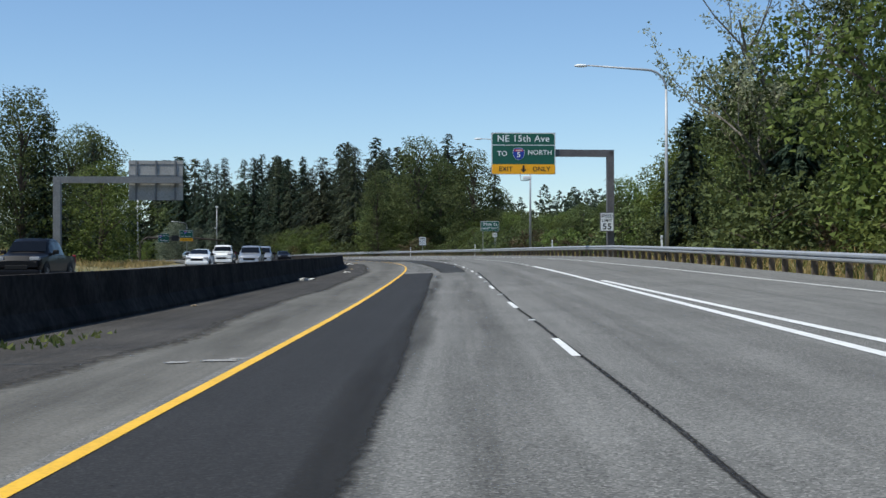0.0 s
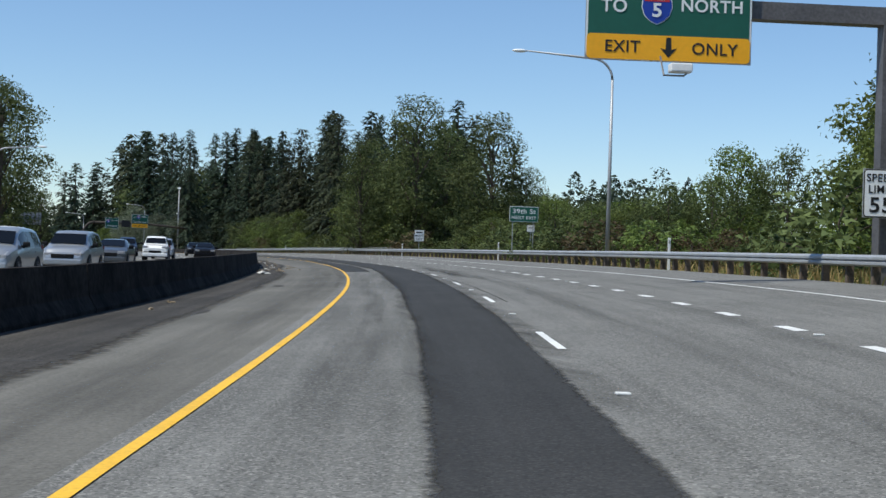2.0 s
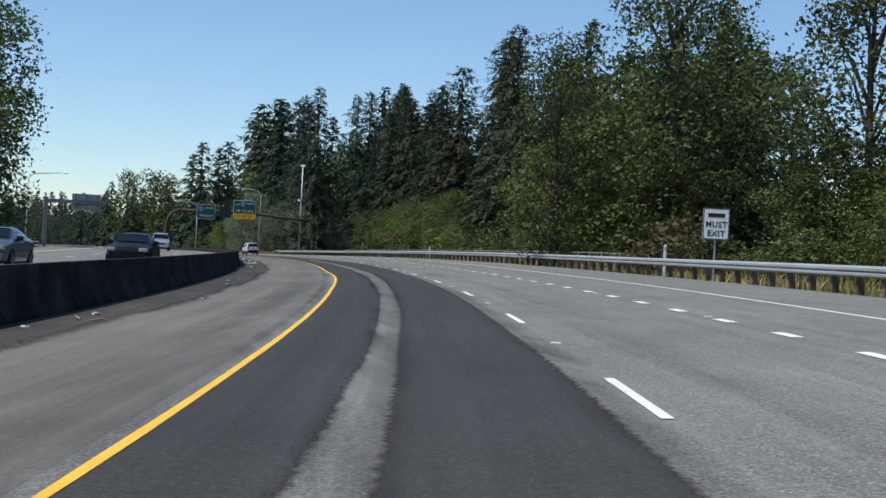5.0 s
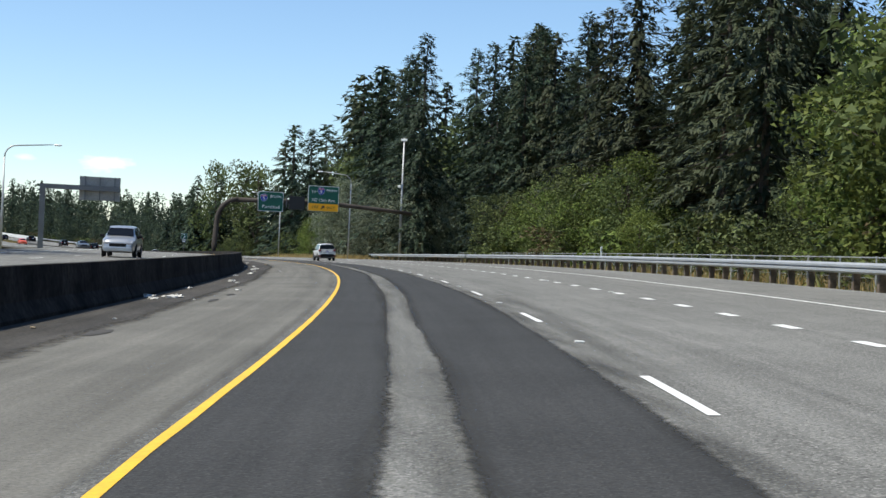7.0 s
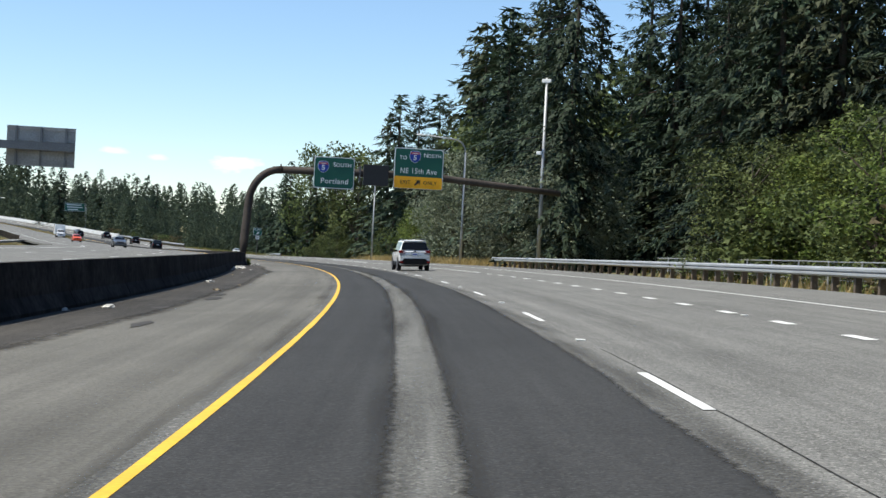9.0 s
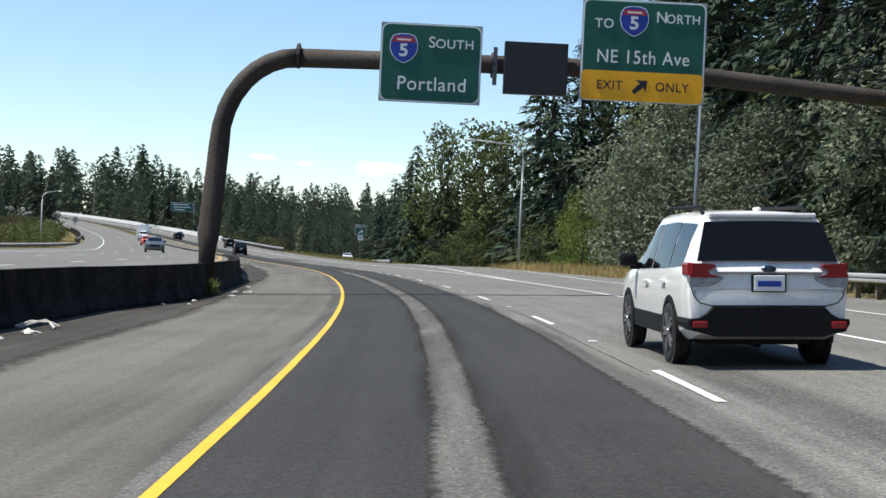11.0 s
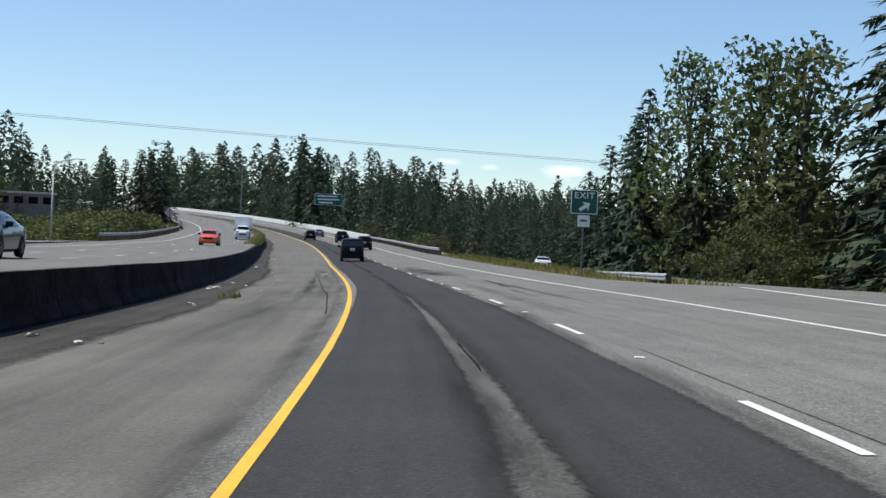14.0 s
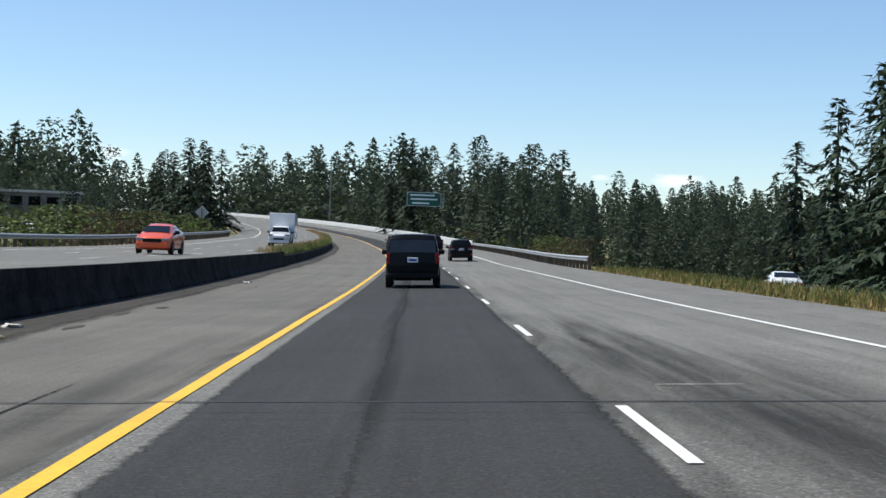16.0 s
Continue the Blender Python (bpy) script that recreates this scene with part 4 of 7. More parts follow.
def shield(parent, x, z, k, y):
    """The blue and red route shield, k metres high."""
    half = [(0.0, 0.5), (0.16, 0.5), (0.36, 0.44), (0.46, 0.25), (0.48, 0.02), (0.4, -0.22), (0.22, -0.4), (0.0, -0.5)]
    out = [(a * k, b * k) for a, b in half] + [(-a * k, b * k) for a, b in half[-2:0:-1]]
    plate("shield_rim", [(a * 1.06, b * 1.06) for a, b in out][::-1], x, z, y, y + 0.01, SIGN_WHITE, parent)
    plate("shield", out[::-1], x, z, y - 0.008, y, SIGN_BLUE, parent)
    top = [(0.33, 0.41), (-0.33, 0.41), (-0.42, 0.22), (0.42, 0.22)]
    plate("shield_band", [(a * k, b * k) for a, b in top], x, z, y - 0.014, y - 0.008, SIGN_RED, parent)
    plate("lettering_bar", rect(0.5 * k, 0.06 * k), x, z + 0.31 * k, y - 0.018, y - 0.014, SIGN_WHITE, parent)
    text_part("5", 0.62 * k, SIGN_WHITE, parent, x, z - 0.08 * k, y - 0.018, 1.1, 0.012)


def arrow(parent, x, z, k, turn, mat, y):
    pts = [(0.0, 0.5), (-0.42, 0.02), (-0.15, 0.1), (-0.12, -0.5), (0.12, -0.5), (0.15, 0.1), (0.42, 0.02)]
    c, s_ = math.cos(radians(turn)), math.sin(radians(turn))
    plate("arrow", [(k * (a * c - b * s_), k * (a * s_ + b * c)) for a, b in pts], x, z, y - 0.006, y, mat, parent)


def square_tube(name, a, b, w, mat, parent):
    """A straight box-section member between two points, w by w."""
    a, b = Vector(a), Vector(b)
    way = (b - a).normalized()
    side = way.cross(Vector((0, 1, 0))).normalized()
    up = Vector((0, 1, 0))
    vs = [p + side * i * w / 2 + up * j * w / 2 for p in (a, b) for i, j in ((-1, -1), (1, -1), (1, 1), (-1, 1))]
    fs = [(0, 1, 5, 4), (1, 2, 6, 5), (2, 3, 7, 6), (3, 0, 4, 7), (3, 2, 1, 0), (4, 5, 6, 7)]
    return raw(name, vs, fs, mat, parent)


def sign_lamp(parent, x, z, y):
    bm = bmesh.new()
    box(bm, x - 0.3, x + 0.3, y - 0.22, y + 0.2, z, z + 0.24, 0.04)
    part("sign_lamp", bm, SIGN_WHITE, parent, "pale sign floodlight")
    v, f = tube([(x - 0.45, y + 0.5, z + 0.5), (x - 0.45, y, z - 0.08), (x + 0.1, y, z - 0.08), (x + 0.2, y, z + 0.02)], [0.03] * 4, 6)
    raw("lamp_bracket", v, f, STEEL_DARK, parent)


# cantilever sign over the joining lane; origin at the foot of the post
cant = tagged(new("cantilever_sign"), "green and yellow exit sign hung from a grey steel cantilever post", "road sign")
c_s, c_d = 98.5, 15.3
foot = R(c_s, c_d)
place(cant, c_s, c_d)
cant_top = 9.5 - foot.z
square_tube("post", (0, 0, -0.6), (0, 0, cant_top + 0.25), 0.5, STEEL_DARK, cant)
square_tube("beam", (0.25, 0, cant_top), (-8.6, 0, cant_top + 0.05), 0.5, STEEL_DARK, cant)
px, pz = 8.87 - c_d, 9.45 - foot.z
for dx in (-1.6, 0, 1.6):
    square_tube("mounting_bar", (px + dx, -0.32, pz - 1.4), (px + dx, -0.32, pz + 1.4), 0.09, ALUMINIUM, cant)
PW, PH = 4.68, 3.04
yf = -0.42
bordered(cant, px, pz, PW, PH, SIGN_GREEN, SIGN_WHITE, yf, 0.05, 0.22)
plate("divider", rect(PW - 0.1, 0.05), px, pz + PH * 0.2, yf - 0.018, yf - 0.012, SIGN_WHITE, cant)
plate("exit_only_panel", rounded(PW - 0.08, PH * 0.23, 0.12), px, pz - PH * 0.375, yf - 0.02, yf - 0.012, SIGN_YELLOW, cant)
text_part("NE 15th Ave", 0.66, SIGN_WHITE, cant, px, pz + PH * 0.35, yf - 0.02, 1.03, 0.008)
text_part("TO", 0.5, SIGN_WHITE, cant, px - 1.55, pz - 0.02, yf - 0.02, 1.0, 0.008)
shield(cant, px - 0.35, pz - 0.04, 0.86, yf - 0.02)
text_part("NORTH", 0.48, SIGN_WHITE, cant, px + 1.2, pz + 0.06, yf - 0.02, 1.0, 0.008)
text_part("EXIT", 0.46, SIGN_BLACK, cant, px - 1.3, pz - PH * 0.375, yf - 0.026, 1.0, 0.004)
arrow(cant, px, pz - PH * 0.37, 0.56, 180, SIGN_BLACK, yf - 0.022)
text_part("ONLY", 0.46, SIGN_BLACK, cant, px + 1.3, pz - PH * 0.375, yf - 0.026, 1.0, 0.004)
sign_lamp(cant, px + 0.15, pz - PH / 2 - 0.42, yf - 0.9)


def post_sign(name, label, s, d, z0, z1, w, posts, face, edge, turn=0.0):
    """A flat sign on round or square posts with its base on the land."""
    p = R(s, d)
    ground = min(land(p.x, p.y), p.z)
    root = tagged(new(name), label, "road sign")
    root.matrix_basis = Matrix.Translation((p.x, p.y, ground)) @ pose(0, 0, 0, 0, 0, heading(s) + turn)
    for x in posts:
        square_tube("post", (x, 0.06, -0.5), (x, 0.06, z1 - ground - 0.1), 0.06, ALUMINIUM, root)
    bordered(root, 0, (z0 + z1) / 2 - ground, w, z1 - z0, face, edge, -0.01, 0.03, 0.1)
    return root, (z0 + z1) / 2 - ground


r_, z_ = post_sign("speed_limit_sign", "white speed limit sign strapped to the cantilever post", 97.9, 14.95, 3.78, 5.15, 1.02, (), SIGN_WHITE, SIGN_BLACK)
text_part("SPEED", 0.31, SIGN_BLACK, r_, 0, z_ + 0.42, -0.026, 0.95, 0.004)
text_part("LIMIT", 0.31, SIGN_BLACK, r_, 0, z_ + 0.1, -0.026, 0.95, 0.004)
text_part("55", 0.6, SIGN_BLACK, r_, 0, z_ - 0.35, -0.026, 1.1, 0.01)
square_tube("bracket", (0.3, 0.15, z_), (0.3, 0.42, z_ + 0.01), 0.1, ALUMINIUM, r_)
r_, z_ = post_sign("next_exit_sign", "green two-line exit sign on two slim posts behind the guardrail", 162, 15.66, 5.52, 6.7, 2.25, (-0.85, 0.75), SIGN_GREEN, SIGN_WHITE)
text_part("39th St", 0.5, SIGN_WHITE, r_, 0, z_ + 0.2, -0.026, 1.15, 0.006)
text_part("NEXT EXIT", 0.32, SIGN_WHITE, r_, 0, z_ - 0.28, -0.026, 1.15, 0.003)
r_, z_ = post_sign("small_white_sign", "small white sign with a faint bar on a thin post", 163.2, 16.5, 4.8, 5.35, 0.6, (0.0,), SIGN_WHITE, SIGN_WHITE)
plate("lettering_bar", rect(0.35, 0.06), 0, z_ + 0.05, -0.03, -0.022, STEEL_DARK, r_)
r_, z_ = post_sign("must_exit_sign", "white lane-must-exit sign on a thin post", 206, 15.6, 4.5, 5.78, 1.1, (0.0,), SIGN_WHITE, SIGN_BLACK)
text_part("MUST", 0.34, SIGN_BLACK, r_, 0, z_ - 0.02, -0.026, 1.0, 0.003)
text_part("EXIT", 0.34, SIGN_BLACK, r_, 0, z_ - 0.38, -0.026, 1.0, 0.003)
plate("lettering_bar", rect(0.7, 0.16), 0, z_ + 0.36, -0.03, -0.022, SIGN_BLACK, r_)
r_, z_ = post_sign("exit_gore_sign", "green exit sign with a slanting white arrow on one post", 486, 11.6, 4.55, 5.72, 1.32, (0.0,), SIGN_GREEN, SIGN_WHITE)
text_part("EXIT", 0.42, SIGN_WHITE, r_, 0, z_ + 0.3, -0.026, 1.1, 0.005)
arrow(r_, 0.03, z_ - 0.22, 0.62, -55, SIGN_WHITE, -0.02)
plate("advisory_plate", rounded(0.6, 0.56, 0.05), 0, z_ - 0.92, -0.02, 0.0, SIGN_WHITE, r_)
plate("lettering_bar", rect(0.34, 0.1), 0, z_ - 0.9, -0.028, -0.02, STEEL_DARK, r_)
square_tube("post", (0, 0.06, -0.5), (0, 0.06, z_), 0.075, STEEL_DARK, r_)


# ---- arched sign gantry across the road ----
g_s = 373.0
gan = tagged(new("sign_gantry"), "weathered steel arch gantry with two green guide signs over the road", "sign gantry")
g0 = R(g_s, 2.0)
place(gan, g_s, 2.0, 0, -3)
gx0, gx1, gz = -5.7, 17.3, 9.0 - g0.z
arc = [(gx0 - 0.3, 0, -0.4), (gx0 - 0.25, 0, 1.5), (gx0 - 0.05, 0, gz - 2.6)]
for k in range(1, 8):
    a = radians(90 * k / 8)
    arc.append((gx0 - 0.05 + 2.2 * (1 - math.cos(a)), 0, gz - 2.6 + 2.6 * math.sin(a)))
v, f = tube(arc + [(gx0 + 2.15, 0, gz)], [0.33, 0.32, 0.3] + [0.28] * 8, 14)
raw("leg", v, f, GANTRY_STEEL, gan, True)
v, f = tube([(gx0 + 2.15, 0, gz), (1, 0, gz + 0.08), (5, 0, gz + 0.1), (8.6, 0, gz + 0.02), (13, 0, gz - 0.3), (gx1, 0, gz - 0.62)], [0.28, 0.27, 0.27, 0.26, 0.25, 0.22], 14)
raw("beam", v, f, GANTRY_STEEL, gan, True)
for x in (gx0 + 2.15, 2.62, 2.15, 8.0):
    v, f = tube([(x - 0.05, 0, gz + 0.06), (x + 0.05, 0, gz + 0.06)], [0.37, 0.37], 14)
    raw("flange", v, f, GANTRY_STEEL, gan)
# first panel
p1 = 2.32 - 2.0
z1 = 8.97 - g0.z
bordered(gan, p1, z1, 2.95, 2.3, SIGN_GREEN, SIGN_WHITE, -0.42, 0.04, 0.25)
shield(gan, p1 - 0.8, z1 + 0.4, 0.82, -0.44)
text_part("S", 0.46, SIGN_WHITE, gan, p1 + 0.02, z1 + 0.6, -0.445, 1.0, 0.003)
text_part("OUTH", 0.37, SIGN_WHITE, gan, p1 + 0.68, z1 + 0.57, -0.445, 1.02, 0.003)
text_part("Portland", 0.56, SIGN_WHITE, gan, p1 + 0.05, z1 - 0.62, -0.445, 0.98, 0.002)
# dark message panel
bm = bmesh.new()
box(bm, 4.45 - 2, 6.3 - 2, -0.55, -0.25, 8.2 - g0.z, 9.72 - g0.z, 0.03)
part("message_panel", bm, SIGN_BLACK, gan, "switched-off black message panel")
square_tube("bracket", (4.2 - 2, -0.3, 8.45 - g0.z), (4.2 - 2, -0.3, 9.55 - g0.z), 0.12, STEEL_DARK, gan)
# second panel
p3, z3 = 8.5 - 2.0, 9.62 - g0.z
bordered(gan, p3, z3, 3.64, 2.98, SIGN_GREEN, SIGN_WHITE, -0.42, 0.05, 0.22)
plate("exit_only_panel", rounded(3.56, 0.86, 0.14), p3, z3 - 1.03, -0.44, -0.432, SIGN_YELLOW, gan)
text_part("TO", 0.38, SIGN_WHITE, gan, p3 - 1.17, z3 + 0.76, -0.445, 1.0, 0.003)
shield(gan, p3 - 0.3, z3 + 0.86, 0.84, -0.44)
text_part("N", 0.46, SIGN_WHITE, gan, p3 + 0.5, z3 + 1.0, -0.445, 0.95, 0.003)
text_part("ORTH", 0.37, SIGN_WHITE, gan, p3 + 1.13, z3 + 0.97, -0.445, 0.95, 0.003)
text_part("NE 15th Ave", 0.55, SIGN_WHITE, gan, p3, z3 - 0.2, -0.445, 0.88, 0.002)
text_part("EXIT", 0.37, SIGN_BLACK, gan, p3 - 0.95, z3 - 1.03, -0.452, 0.95, 0.002)
arrow(gan, p3 - 0.05, z3 - 1.03, 0.55, -48, SIGN_BLACK, -0.445)
text_part("ONLY", 0.37, SIGN_BLACK, gan, p3 + 0.88, z3 - 1.03, -0.452, 0.95, 0.002)
for x, z in ((p1, z1), (p3, z3)):
    for dx in (-0.9, 0.9):
        square_tube("mounting_bar", (x + dx, -0.34, z - 0.9), (x + dx, -0.34, z + 0.9), 0.09, ALUMINIUM, gan)


# ---- signs of the opposite carriageway, seen from behind ----
def back_sign(s, d, z_beam, reach, w, h):
    root = tagged(new("opposite_sign"), "back of an overhead sign on a grey steel cantilever", "road sign")
    p = R(s, d)
    ground = min(land(p.x, p.y), p.z)
    root.matrix_basis = Matrix.Translation((p.x, p.y, ground)) @ pose(0, 0, 0, 0, 0, heading(s))
    zb = z_beam - ground
    square_tube("post", (0, 0, -0.5), (0, 0, zb + 0.25), 0.55, BACK_POST, root)
    square_tube("beam", (0.25, 0, zb), (reach, 0, zb), 0.5, BACK_POST, root)
    cx = reach - w / 2
    plate("sign_back", rect(w, h), cx, zb, 0.4, 0.46, BACK_PANEL, root)
    for k in range(3):
        square_tube("rib", (cx + (k - 1) * w * 0.36, 0.33, zb - h / 2), (cx + (k - 1) * w * 0.36, 0.33, zb + h / 2), 0.12, BACK_POST, root)
    for k in range(4):
        square_tube("stiffener", (cx - w / 2, 0.38, zb - h * 0.42 + k * h * 0.28), (cx + w / 2, 0.38, zb - h * 0.42 + k * h * 0.28), 0.05, BACK_PANEL, root)
    return root


back_sign(105, -26, 7.9, 9.4, 4.1, 3.05)
back_sign(362, -23.0, 9.0, 7.9, 4.2, 2.5)
# far sign over the bending road
p = R(735, 13)
far_sign = tagged(new("far_guide_sign"), "distant wide green guide sign on a steel post", "road sign")
far_sign.matrix_basis = Matrix.Translation((p.x, p.y, p.z)) @ pose(0, 0, 0, 0, 0, 36)
square_tube("post", (3.6, 0.3, -0.5), (3.6, 0.3, 8.5), 0.4, STEEL, far_sign)
bordered(far_sign, 0, 7.3, 6.4, 2.6, SIGN_GREEN, SIGN_WHITE, 0.0, 0.06, 0.25)
for k in range(3):
    plate("lettering_bar", rect((4.6, 5.0, 3.2)[k], 0.28), (-0.3, 0, -0.6)[k], 8.05 - 0.75 * k, -0.03, -0.02, SIGN_WHITE, far_sign)


# ---- street lamps ----
def street_lamp(s, d, h, arm, turn=0.0, z=None):
    root = tagged(new("street_lamp"), "tall galvanised street lamp with a long curved arm", "street lamp", "roadside lamps")
    p = R(s, d)
    ground = z if z is not None else land(p.x, p.y)
    root.matrix_basis = Matrix.Translation((p.x, p.y, ground)) @ pose(0, 0, 0, 0, 0, heading(s) + turn)
    v, f = tube([(0, 0, -0.5), (0, 0, h - 1.3)], [0.13, 0.075], 10)
    raw("pole", v, f, STEEL, root, True)
    pts = [(-1.15 * (1 - math.cos(radians(a))), 0, h - 1.3 + 1.15 * math.sin(radians(a))) for a in range(0, 91, 15)] + [(-arm + 0.7, 0, h + 0.1)]
    v, f = tube(pts, [0.07] * 7 + [0.04], 8)
    raw("arm", v, f, STEEL, root, True)
    bm = bmesh.new()
    bmesh.ops.create_uvsphere(bm, u_segments=12, v_segments=8, radius=1.0, matrix=Matrix.Translation((-arm + 0.35, 0, h + 0.08)) @ Matrix.Diagonal((0.42, 0.17, 0.1, 1)))
    part("lamp_head", bm, SIGN_WHITE, root, "pale cobra-head lamp", True)
    bm = bmesh.new()
    box(bm, -0.2, 0.2, -0.2, 0.2, -0.5, 0.12, 0.03)
    part("base", bm, CONCRETE, root)
    return root


street_lamp(79.6, 15.5, 10.9, 5.4, 0, 2.1)
street_lamp(134.4, 14.9, 11.1, 5.6, 0, 2.8)
street_lamp(450.4, 20.3, 11.2, 5.3, 0, 1.9)
street_lamp(397, 17.3, 12.0, 4.7)
street_lamp(349, -26, 10.6, 5.2, 180)
street_lamp(560, -27, 9.0, 3.0, 180)
street_lamp(190, -27, 10.0, 4.5, 180)
# tall camera pole
p = R(381, 20.2)
pole = tagged(new("camera_pole"), "tall thin grey pole with a small camera near its top", "pole")
pole.matrix_basis = Matrix.Translation((p.x, p.y, land(p.x, p.y)))
hp = 18.2 - land(p.x, p.y)
v, f = tube([(0, 0, -0.5), (0, 0, hp)], [0.2, 0.1], 10)
raw("shaft", v, f, STEEL, pole, True)
bm = bmesh.new()
box(bm, -0.55, -0.1, -0.2, 0.2, hp * 0.6, hp * 0.6 + 0.3, 0.05)
box(bm, -0.4, 0.4, -0.15, 0.15, hp - 0.4, hp - 0.1, 0.04)
part("camera_box", bm, SIGN_WHITE, pole, "pale camera box")

# slim white marker posts behind the rail
for s, d in ((78, 14.9), (166, 14.6), (292, 16.4), (120, 14.4), (210, 14.6)):
    mk = tagged(new("marker_post"), "slim white plastic marker post behind the guardrail", "marker post", "marker posts")
    place(mk, s, d, 0)
    bm = bmesh.new()
    box(bm, -0.06, 0.06, -0.03, 0.03, -0.3, 1.35, 0.015)
    part("post", bm, SIGN_WHITE, mk)
    bm = bmesh.new()
    box(bm, -0.04, 0.04, -0.036, -0.03, 1.1, 1.25)
    part("reflector", bm, ALUMINIUM, mk)

# ---- vehicles ----
PAINT = {}


def paint(name, colour, metal=0.15, rough=0.32):
    if name not in PAINT:
        PAINT[name] = material("paint_" + name, colour, rough, metal, 0.06, 1.5, 20, coat=0.7)
    return PAINT[name]


GLASS_DARK = material("tinted_glass", (0.006, 0.007, 0.009), 0.05, vary=0.1, spec=0.2)
GLASS_GREY = material("grey_glass", (0.03, 0.034, 0.042), 0.12, vary=0.3, scale=2.5, spec=0.4)
RUBBER = material("tyre_rubber", (0.018, 0.018, 0.018), 0.85, vary=0.25, scale=8, fine=60)
ALLOY = material("alloy_rim", (0.3, 0.3, 0.31), 0.35, metal=0.7, vary=0.15)
PLASTIC = material("black_plastic", (0.009, 0.009, 0.0095), 0.6, vary=0.2, scale=4, fine=40, spec=0.2)
RED_LENS = material("red_lamp_lens", (0.26, 0.012, 0.015), 0.2, vary=0.1)
CLEAR_LENS = material("clear_lamp_lens", (0.4, 0.4, 0.41), 0.15, vary=0.35, scale=14)

# stations from tail to nose: y, low, belt, top, half width at the belt, half width at the top
SHAPES = {}
SHAPES["suv"] = [(-2.3, 0.46, 0.84, 0.88, 0.84, 0.81), (-2.285, 0.4, 0.99, 1.04, 0.875, 0.84), (-2.25, 0.38, 1.03, 1.09, 0.89, 0.82), (-2.02, 0.33, 1.05, 1.6, 0.9, 0.67), (-1.97, 0.32, 1.05, 1.66, 0.905, 0.64), (-1.87, 0.3, 1.06, 1.685, 0.905, 0.63), (-0.9, 0.28, 1.02, 1.72, 0.905, 0.65), (0.15, 0.28, 1.0, 1.7, 0.905, 0.65), (0.6, 0.28, 0.99, 1.58, 0.905, 0.64), (1.3, 0.28, 0.97, 1.09, 0.9, 0.74), (1.6, 0.28, 0.95, 1.04, 0.89, 0.74), (2.05, 0.32, 0.86, 0.95, 0.85, 0.68), (2.26, 0.36, 0.72, 0.8, 0.76, 0.6), (2.31, 0.4, 0.6, 0.66, 0.68, 0.55)]
SHAPES["van"] = [(-2.15, 0.45, 0.8, 0.85, 0.82, 0.78), (-2.12, 0.36, 1.05, 1.12, 0.86, 0.8), (-2.06, 0.33, 1.1, 1.62, 0.88, 0.74), (-1.98, 0.3, 1.1, 1.76, 0.89, 0.73), (-0.9, 0.28, 1.08, 1.8, 0.9, 0.75), (0.5, 0.28, 1.05, 1.77, 0.9, 0.74), (0.95, 0.28, 1.04, 1.62, 0.9, 0.72), (1.45, 0.28, 1.0, 1.12, 0.89, 0.76), (1.75, 0.28, 0.96, 1.06, 0.88, 0.74), (2.1, 0.34, 0.82, 0.92, 0.82, 0.66), (2.15, 0.4, 0.62, 0.7, 0.74, 0.6)]
SHAPES["sedan"] = [(-2.4, 0.48, 0.72, 0.75, 0.7, 0.62), (-2.35, 0.38, 0.9, 0.98, 0.8, 0.66), (-1.9, 0.3, 0.94, 1.06, 0.87, 0.68), (-1.75, 0.28, 0.95, 1.1, 0.88, 0.66), (-1.05, 0.26, 0.95, 1.38, 0.9, 0.58), (-0.3, 0.25, 0.93, 1.45, 0.905, 0.58), (0.3, 0.25, 0.92, 1.4, 0.905, 0.58), (1.15, 0.25, 0.9, 1.02, 0.9, 0.7), (1.5, 0.26, 0.88, 0.97, 0.89, 0.7), (2.1, 0.3, 0.76, 0.85, 0.84, 0.64), (2.35, 0.36, 0.62, 0.68, 0.72, 0.55)]
SHAPES["hatch"] = [(-2.15, 0.48, 0.78, 0.8, 0.72, 0.66), (-2.1, 0.36, 1.0, 1.06, 0.82, 0.68), (-1.8, 0.3, 1.02, 1.22, 0.86, 0.62), (-0.9, 0.27, 0.98, 1.44, 0.87, 0.57), (-0.1, 0.25, 0.94, 1.48, 0.875, 0.57), (0.5, 0.25, 0.92, 1.36, 0.875, 0.57), (1.35, 0.25, 0.88, 1.0, 0.86, 0.66), (1.7, 0.26, 0.84, 0.92, 0.84, 0.64), (2.05, 0.3, 0.7, 0.78, 0.78, 0.58), (2.2, 0.36, 0.58, 0.62, 0.66, 0.5)]
SHAPES["pickup"] = [(-2.75, 0.5, 0.98, 1.02, 0.9, 0.84), (-2.7, 0.45, 1.1, 1.13, 0.93, 0.88), (-0.95, 0.4, 1.12, 1.15, 0.95, 0.9), (-0.9, 0.4, 1.13, 1.7, 0.95, 0.68), (-0.5, 0.4, 1.13, 1.83, 0.95, 0.68), (0.5, 0.4, 1.12, 1.82, 0.95, 0.68), (0.8, 0.4, 1.12, 1.7, 0.95, 0.67), (1.35, 0.4, 1.1, 1.22, 0.95, 0.8), (1.7, 0.4, 1.08, 1.18, 0.94, 0.8), (2.5, 0.46, 1.0, 1.1, 0.92, 0.76), (2.7, 0.5, 0.8, 0.9, 0.84, 0.68)]
